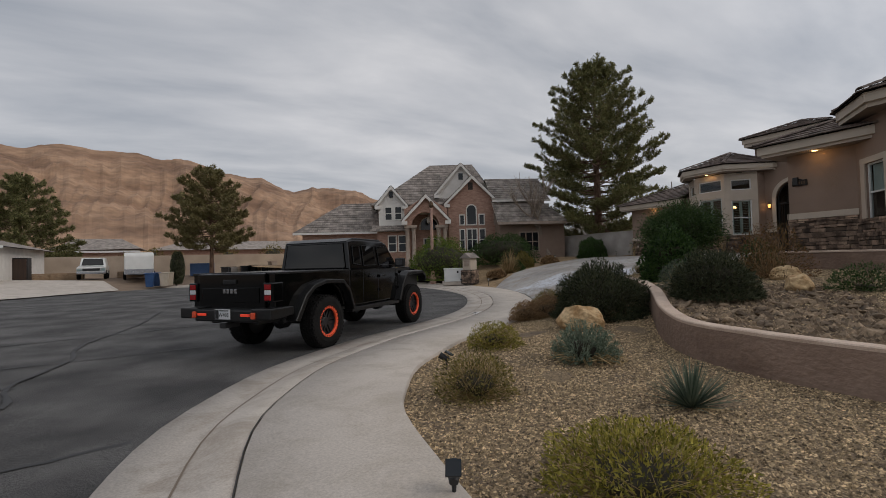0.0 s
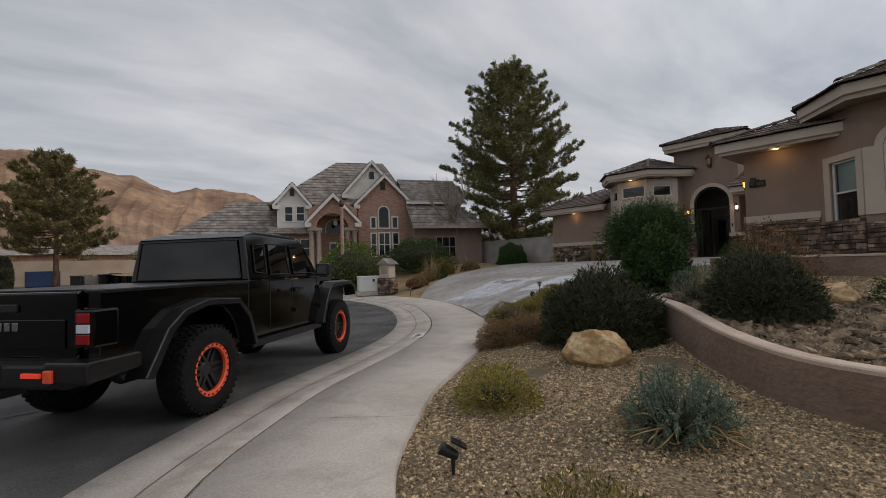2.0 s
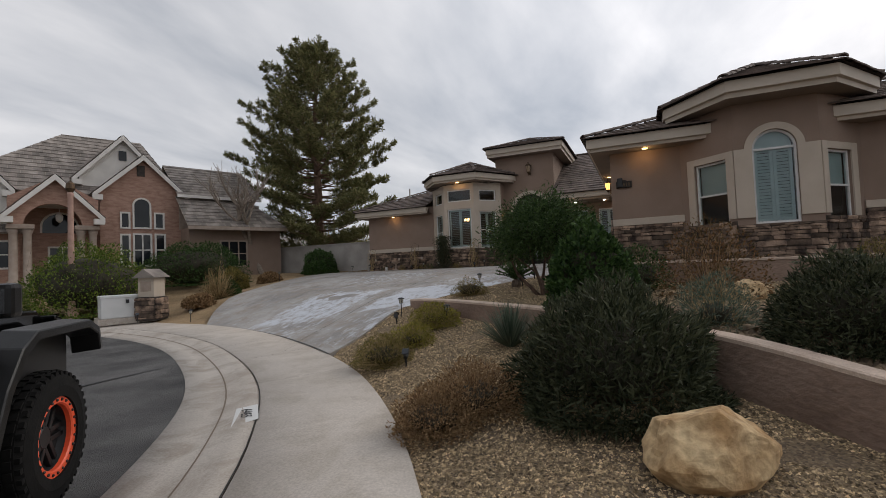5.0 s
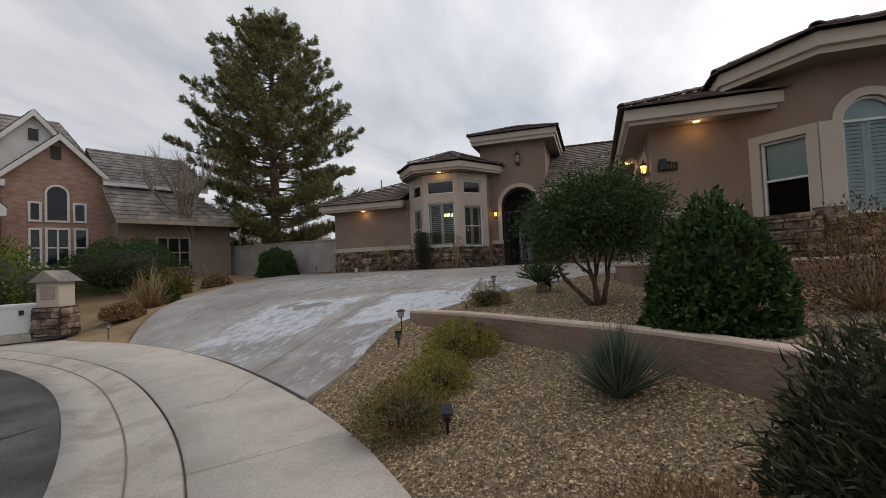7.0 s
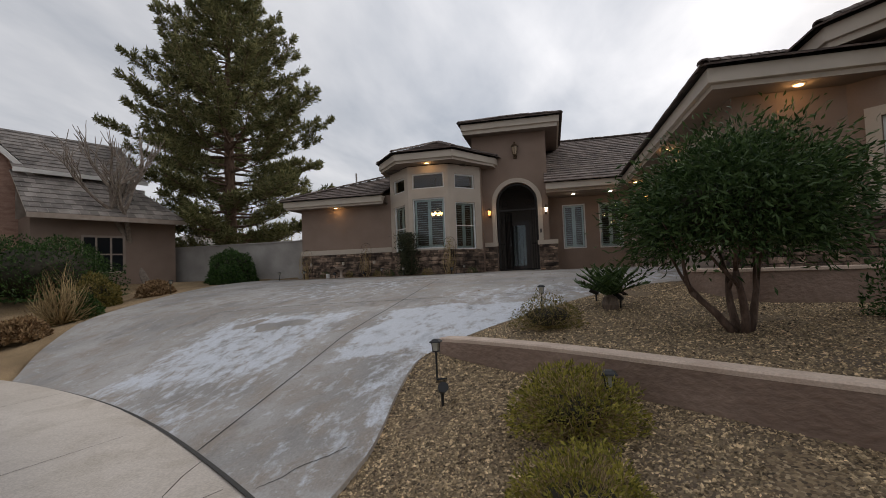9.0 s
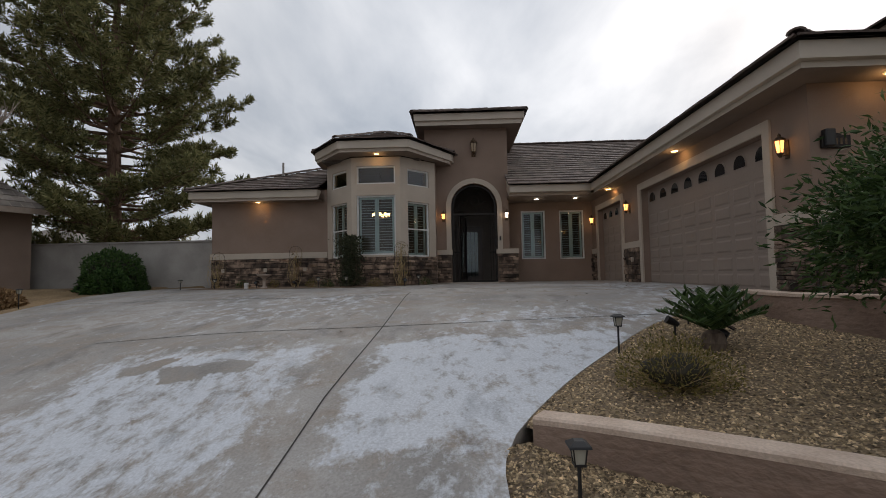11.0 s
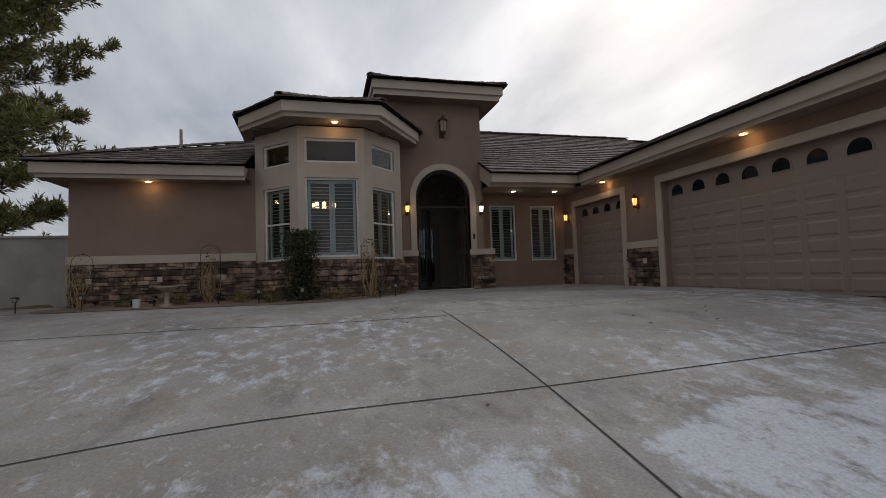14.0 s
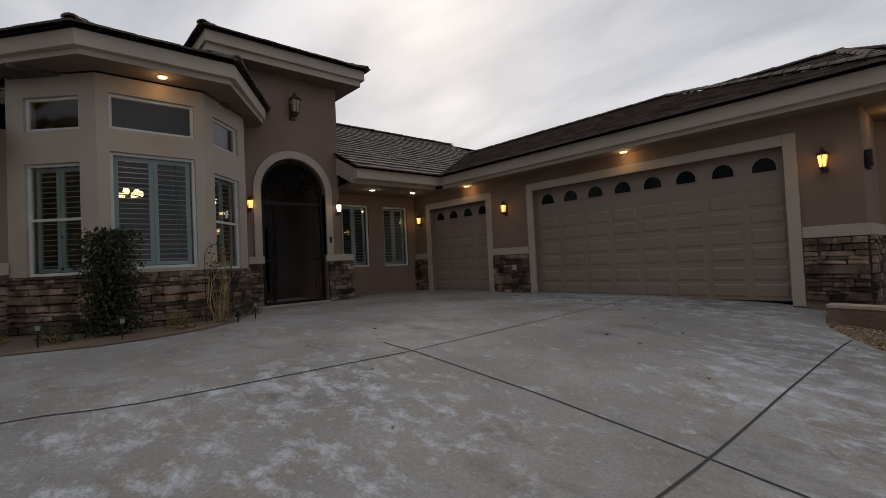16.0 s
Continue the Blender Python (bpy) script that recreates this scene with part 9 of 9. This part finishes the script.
mesh_ob("windscreen", [(0.94, -0.72, 1.12), (0.94, 0.72, 1.12), (0.52, 0.62, 1.66), (0.52, -0.62, 1.66)], [(0, 1, 2, 3)], CARGLASS, suv)
box("grille", (2.23, -0.55, 0.68), (2.28, 0.55, 0.86), BLACK, suv)
box("front_bumper", (2.15, -0.92, 0.42), (2.36, 0.92, 0.60), CHROME, suv, None, 0.03)
for sy in (-1, 1):
    box("headlight", (2.22, min(sy * 0.6, sy * 0.85), 0.68), (2.29, max(sy * 0.6, sy * 0.85), 0.86), GLASS, suv)
    for x in (-1.35, 1.4):
        bm = bmesh.new()
        add_lathe(bm, [(0.2, -0.1), (0.34, -0.11), (0.37, -0.06), (0.37, 0.06), (0.34, 0.11), (0.2, 0.1)], 20, Matrix.Translation((x, sy * 0.85, 0.37)) @ Matrix.Rotation(radians(90), 4, "X"))
        part("wheel", bm, TYRE, suv)

trl = empty("cargo_trailer", at_far(-4.2, 45.2, 0.70, -85))
tagged(trl, "white enclosed cargo trailer with a rounded nose", "trailer")
bm = bmesh.new()
side_prism(bm, [(-2.2, 0.45), (2.0, 0.45), (2.2, 0.7), (2.2, 1.9), (2.0, 2.15), (-2.2, 2.15)], -0.98, 0.98, 0.12)
part("body", bm, WHITEPAINT, trl)
box("stone_guard", (2.18, -0.95, 0.45), (2.23, 0.95, 0.85), CHROME, trl)
bm = bmesh.new()
add_tube(bm, [(2.0, -0.7, 0.45), (3.1, 0, 0.42)], 0.04, 6)
add_tube(bm, [(2.0, 0.7, 0.45), (3.1, 0, 0.42)], 0.04, 6)
part("tongue", bm, BLACK, trl)
for sy in (-1, 1):
    bm = bmesh.new()
    add_lathe(bm, [(0.2, -0.1), (0.33, -0.1), (0.35, 0.0), (0.33, 0.1), (0.2, 0.1)], 18, Matrix.Translation((-0.4, sy * 1.0, 0.35)) @ Matrix.Rotation(radians(90), 4, "X"))
    part("wheel", bm, TYRE, trl)


def bin_(x, y, z, color, name, label, yaw=0):
    b = empty("wheelie_bin", at_far(x, y, z, yaw))
    tagged(b, label, "bin", group="bins at the curb")
    bm = bmesh.new()
    t = bmesh.new()
    bmesh.ops.create_cube(t, size=1.0)
    for v in t.verts:
        k = 0.30 if v.co.z > 0 else 0.23
        v.co = Vector((math.copysign(k, v.co.x), math.copysign(k * 1.1, v.co.y), 1.0 if v.co.z > 0 else 0.05))
    bmesh.ops.bevel(t, geom=t.edges[:], offset=0.03, segments=2, affect="EDGES")
    join(bm, t)
    part("bin_body", bm, color, b)
    box("bin_lid", (-0.34, -0.36, 1.0), (0.33, 0.36, 1.07), color, b, None, 0.02)


BLUEBIN = mat("blue_bin_plastic", (0.02, 0.06, 0.16), (0.03, 0.08, 0.2), 5, 0.45)
TANBIN = mat("tan_bin_plastic", (0.42, 0.36, 0.28), (0.48, 0.41, 0.33), 5, 0.5)
bin_(-3.1, 40.2, 0.16, BLUEBIN, "b", "blue plastic wheelie bin at the curb")
bin_(-2.75, 40.9, 0.20, BLUEBIN, "b", "blue plastic wheelie bin at the curb")
bin_(-2.2, 40.3, 0.17, TANBIN, "b", "tan plastic wheelie bin at the curb")
bin_(-1.9, 41.0, 0.2, TANBIN, "b", "tan plastic wheelie bin at the curb")
cyp = empty("cypress", Matrix.Translation((-1.38, 42.0, 0.25)))
tagged(cyp, "narrow dark columnar cypress", "tree")
rng = np.random.default_rng(401)
q_ = rng.uniform(0, 1, 2600)
a_ = rng.uniform(0, 6.28, 2600)
r_ = (0.48 * np.sqrt(np.sin(np.pi * np.clip(q_ * 0.9 + 0.08, 0, 1)))) * rng.uniform(0.75, 1.05, 2600)
blades("foliage", np.stack([np.cos(a_) * r_, np.sin(a_) * r_, q_ * 2.5], 1), np.stack([np.cos(a_) * 0.4, np.sin(a_) * 0.4, np.ones(2600)], 1), 0.16, 0.06, L_OLEANDER, cyp)
core(cyp, 0.42, 2.5, 3, 0.0, 0.95)
skip = box("blue_container", (-0.6, 48.2, 0.8), (1.4, 50.0, 1.95), BLUEBIN, None, None, 0.05)
tagged(skip, "blue plastic container under the tree", "container")
random.seed(77)
for k in range(9):
    x, y, h = 2.2 + k * 0.55 + random.uniform(-0.2, 0.2), 48.6 + random.uniform(-0.6, 0.6), random.uniform(0.5, 1.1)
    bm = bmesh.new()
    add_box(bm, (-0.3, -0.3, 0), (0.3, 0.3, h), None, 0.02)
    add_box(bm, (-0.36, -0.34, h), (0.33, 0.34, h + 0.07), None, 0.01)
    o = part("stored_crate", bm, random.choice((BLACK, BLOCK, COLUMN, DARKWOOD)))
    o.matrix_basis = at_far(x, y, 0.84, random.uniform(-30, 30))
    tagged(o, "stacked storage crate in the yard", "crate", group="yard clutter")
for k in range(6):
    bm = bmesh.new()
    for j in range(4):
        add_box(bm, (-0.6, -0.5, j * 0.14), (0.6, -0.4, j * 0.14 + 0.1))
        add_box(bm, (-0.6, 0.4, j * 0.14), (0.6, 0.5, j * 0.14 + 0.1))
        add_box(bm, (-0.6, -0.5, j * 0.14 + 0.1), (0.6, 0.5, j * 0.14 + 0.13))
    o = part("pallet_stack", bm, mat("raw_pallet_wood", (0.28, 0.19, 0.12), (0.38, 0.27, 0.17), 5, 0.9) if k == 0 else bpy.data.materials["raw_pallet_wood"])
    o.matrix_basis = at_far(-11.8 + k * 0.95 + (2.6 if k > 3 else 0), 48.0, 0.84, random.uniform(-15, 15))
    tagged(o, "stack of raw wooden pallets and boards", "pallets", group="yard clutter")
shed = empty("dark_storage_cage", at_far(-11.6, 45.0, 0.86, 0))
tagged(shed, "dark tall storage box beside the garage", "storage box")
box("body", (-0.55, -0.5, 0), (0.55, 0.5, 1.75), BLACK, shed, None, 0.03)
box("door", (-0.5, -0.53, 0.1), (0.5, -0.5, 1.65), DARKWOOD, shed)
lg = empty("far_garage_house", Matrix.Translation((-13.5, 44.5, 0.9)))
tagged(lg, "pale house corner with a garage across the street", "house")
box("wall", (-7.5, -3.5, -0.4), (1.6, 8, 2.45), WHITESTUCCO, lg)
mesh_ob("roof", [(-8.2, -4.3, 2.4), (2.3, -4.3, 2.4), (2.3, 8.6, 2.4), (-8.2, 8.6, 2.4), (-3, 1.2, 4.0), (-3, 3.2, 4.0)], [(0, 1, 4), (1, 2, 5, 4), (2, 3, 5), (3, 0, 4, 5)], NTILE, lg)
box("fascia", (-8.2, -4.34, 2.25), (2.3, -4.28, 2.45), WHITEPAINT, lg)
box("garage_door", (-4.5, -3.56, -0.4), (0.3, -3.5, 1.8), VINYL, lg)
fb = empty("far_bungalow")
tagged(fb, "low bungalow with grey roof behind the block wall", "house")
box("wall", (-17.0, 80, 0.5), (-8.0, 88, 4.3), BRICK, fb)
mesh_ob("roof", [(-18, 79, 4.25), (-7.2, 79, 4.55), (-7.2, 89, 4.55), (-18, 89, 4.25), (-15.5, 84, 6.2), (-10, 84, 6.2)], [(0, 1, 5, 4), (1, 2, 5), (2, 3, 4, 5), (3, 0, 4)], NTILE, fb)
box("fascia", (-18, 78.94, 4.0), (-7.2, 79.0, 4.25), WHITEPAINT, fb)
bh = empty("far_brick_house")
tagged(bh, "low brown houses beyond the block wall", "house")
box("wall", (-6, 90, 0.5), (30, 98, 4.6), BRICK, bh)
mesh_ob("roof", [(-7, 89, 4.6), (31, 89, 4.6), (31, 99, 4.6), (-7, 99, 4.6), (-2, 94, 6.3), (26, 94, 6.3)], [(0, 1, 5, 4), (1, 2, 5), (2, 3, 4, 5), (3, 0, 4)], NTILE, bh)
for k, (x, y, h) in enumerate(((-5.0, 70, 3.8), (-2.5, 72, 3.2), (4, 74, 4.0), (9, 66, 4.2), (-22, 66, 5), (-30, 62, 6), (-8.5, 75, 3.0))):
    shrub(x, y, h * 0.42, h, L_OLIVE, TRUNK, "small tree beyond the block wall", 1200, 20, 0.22, 0.12, 420 + k, 0.8, z=0.8, name="far_tree", cat="tree", low=-0.3, shell=0.35)

# ---- pieces laid last: ledger stones, roof tiles, ridge tiles ----
for parent, m, s0, s1, z0, z1, seed, depth in stone_jobs:
    random.seed(seed)
    z = z0
    while z < z1 - 0.02:
        h = min(random.choice((0.05, 0.065, 0.08, 0.10, 0.13, 0.16)), z1 - z)
        if z1 - z - h < 0.05:
            h = z1 - z
        s = s0
        while s < s1 - 0.01:
            w = min(random.uniform(0.12, 0.24 + 2.4 * h), s1 - s)
            if s1 - s - w < 0.1:
                w = s1 - s
            d = depth * random.uniform(0.6, 1.15)
            piece("stone", random.choice(STONES), m @ Matrix.Translation((s + w / 2, -0.02 - d / 2 + 0.015, z + h / 2)) @ Matrix.Rotation(random.uniform(-0.05, 0.05), 4, "Y") @ Matrix.Diagonal((w - 0.010, d, h * random.uniform(0.80, 0.93), 1)), parent)
            s += w
        z += h
bm = bmesh.new()
add_box(bm, (-TW_ / 2 + 0.003, 0, 0.055 - TH), (TW_ / 2 - 0.003, TC + 0.05, 0.055))
for v in bm.verts:
    if v.co.y > 0.1:
        v.co.z -= 0.033
tile_me = bpy.data.meshes.new("roof_tile")
bm.to_mesh(tile_me)
bm.free()
tile_me.materials.append(TILE)
for parent, m in roof_tiles:
    piece("roof_tile", tile_me, m, parent)
random.seed(4)
for parent, a, b in cap_jobs:
    d = b - a
    n = max(1, int(d.length / 0.36))
    y = d.normalized()
    x = y.cross(Vector((0, 0, 1))).normalized()
    z = x.cross(y)
    basis = Matrix((x, y, z)).transposed().to_4x4()
    for k in range(n):
        piece("ridge_tile", CAP, Matrix.Translation(a + y * (k * d.length / n) + z * (0.03 + random.uniform(-0.006, 0.008))) @ basis, parent)

# ---- loose stone on the terraces ----
def scatter(name, grid, n, seed, smin, smax, material, parent, label, keep=None):
    """Small angular stones spread over a terrace, joined."""
    r = np.random.default_rng(seed)
    a, b = grid.shape[:2]
    base = np.array([(1, 0, 0), (-1, 0, 0), (0, 1, 0), (0, -1, 0), (0, 0, 1)], float)
    tri = np.array([(0, 2, 4), (2, 1, 4), (1, 3, 4), (3, 0, 4)])
    e, g = grid[1:, :-1, :2] - grid[:-1, :-1, :2], grid[:-1, 1:, :2] - grid[:-1, :-1, :2]
    area = np.abs(e[..., 0] * g[..., 1] - e[..., 1] * g[..., 0]).ravel()
    cell = r.choice(len(area), n, p=area / area.sum())
    i0, j0 = cell // (b - 1), cell % (b - 1)
    fi, fj = r.uniform(size=(n, 1)), r.uniform(size=(n, 1))
    P = grid[i0, j0] * (1 - fi) * (1 - fj) + grid[i0 + 1, j0] * fi * (1 - fj) + grid[i0, j0 + 1] * (1 - fi) * fj + grid[i0 + 1, j0 + 1] * fi * fj
    if keep is not None:
        P = P[keep(P)]
    n = len(P)
    S = r.uniform(smin, smax, (n, 1, 1)) * r.uniform(0.55, 1.2, (n, 1, 3))
    S[:, :, 2] *= 0.8
    V = (base[None] + r.normal(size=(n, 5, 3)) * 0.22) * S
    az = r.uniform(0, 6.28, n)
    c, s = np.cos(az)[:, None], np.sin(az)[:, None]
    X = V[:, :, 0] * c - V[:, :, 1] * s
    Y = V[:, :, 0] * s + V[:, :, 1] * c
    V = np.stack([X, Y, V[:, :, 2]], 2) + P[:, None, :]
    F = (tri[None] + (np.arange(n) * 5)[:, None, None]).reshape(-1, 3)
    me = bpy.data.meshes.new(name)
    me.from_pydata(V.reshape(-1, 3).tolist(), [], F.tolist())
    me.materials.append(material)
    ob = new(name, me)
    ob.parent = parent
    tagged(ob, label, kind="stuff")


def patchy(P):
    """Bare soil shows here and there."""
    return np.array([noise.noise(Vector((x * 1.2, y * 1.2, 3.0))) < 0.42 for x, y, z in P.tolist()])


n_low = LOWA[:, (LOWA[0, :, 1] > 0.0)]
scatter("gravel", n_low, 150000, 1, 0.007, 0.019, GRAVELSTONE, gravel_ob, "loose tan gravel", patchy)
n_up = UPA[:, (UPA[0, :, 1] > 3.0)]
scatter("gravel", n_up, 75000, 2, 0.008, 0.020, GRAVELSTONE, upper_ob, "loose tan gravel", patchy)
ROCKS = [rock_mesh(s) for s in range(6)]


def rocky(P):
    """The stony belt just behind the low wall."""
    d = np.sqrt(((P[:, None, :2] - wall_line[None, ::3, :2]) ** 2).sum(-1)).min(1)
    return (d > 0.2) & (d < 3.1) & (P[:, 0] < 10.8) & (P[:, 1] < 7.2)


n_rock = UPA[:, (UPA[0, :, 1] > -1.0)]
scatter("rubble", n_rock, 26000, 3, 0.025, 0.07, ROCK, upper_ob, "broken tan and brown rock rubble", rocky)
random.seed(9)
made = 0
while made < 290:
    x, y = random.uniform(6.3, 10.6), random.uniform(0.3, 7.0)
    k = int(np.argmin((wall_line[:, 0] - x) ** 2 + (wall_line[:, 1] - y) ** 2))
    d = math.hypot(wall_line[k, 0] - x, wall_line[k, 1] - y)
    side = (x - wall_line[k, 0]) * 0.8 - (y - wall_line[k, 1]) * 0.6
    if side < 0 or d < 0.22 or d > 3.0:
        continue
    s = random.choice((0.09, 0.11, 0.13, 0.16, 0.21))
    piece("rock", random.choice(ROCKS), Matrix.Translation((x, y, low_z(x, y) + s * 0.16)) @ Euler((random.uniform(-0.3, 0.3), random.uniform(-0.3, 0.3), random.uniform(0, 6.28))).to_matrix().to_4x4() @ Matrix.Diagonal((s * 1.2, s, s * 0.9, 1)), upper_ob)
    made += 1
# leaves and crumbs blown over the driveway
random.seed(10)
for k in range(26):
    x, y = random.uniform(15, 24), random.uniform(8.6, 16)
    o = piece("fallen_leaf", ROCKS[k % 6], Matrix.Translation((x, y, drive_z(x, y) + 0.008)) @ Euler((0, 0, random.uniform(0, 6.28))).to_matrix().to_4x4() @ Matrix.Diagonal((random.uniform(0.03, 0.09), 0.03, 0.02, 1)), drive_ob)
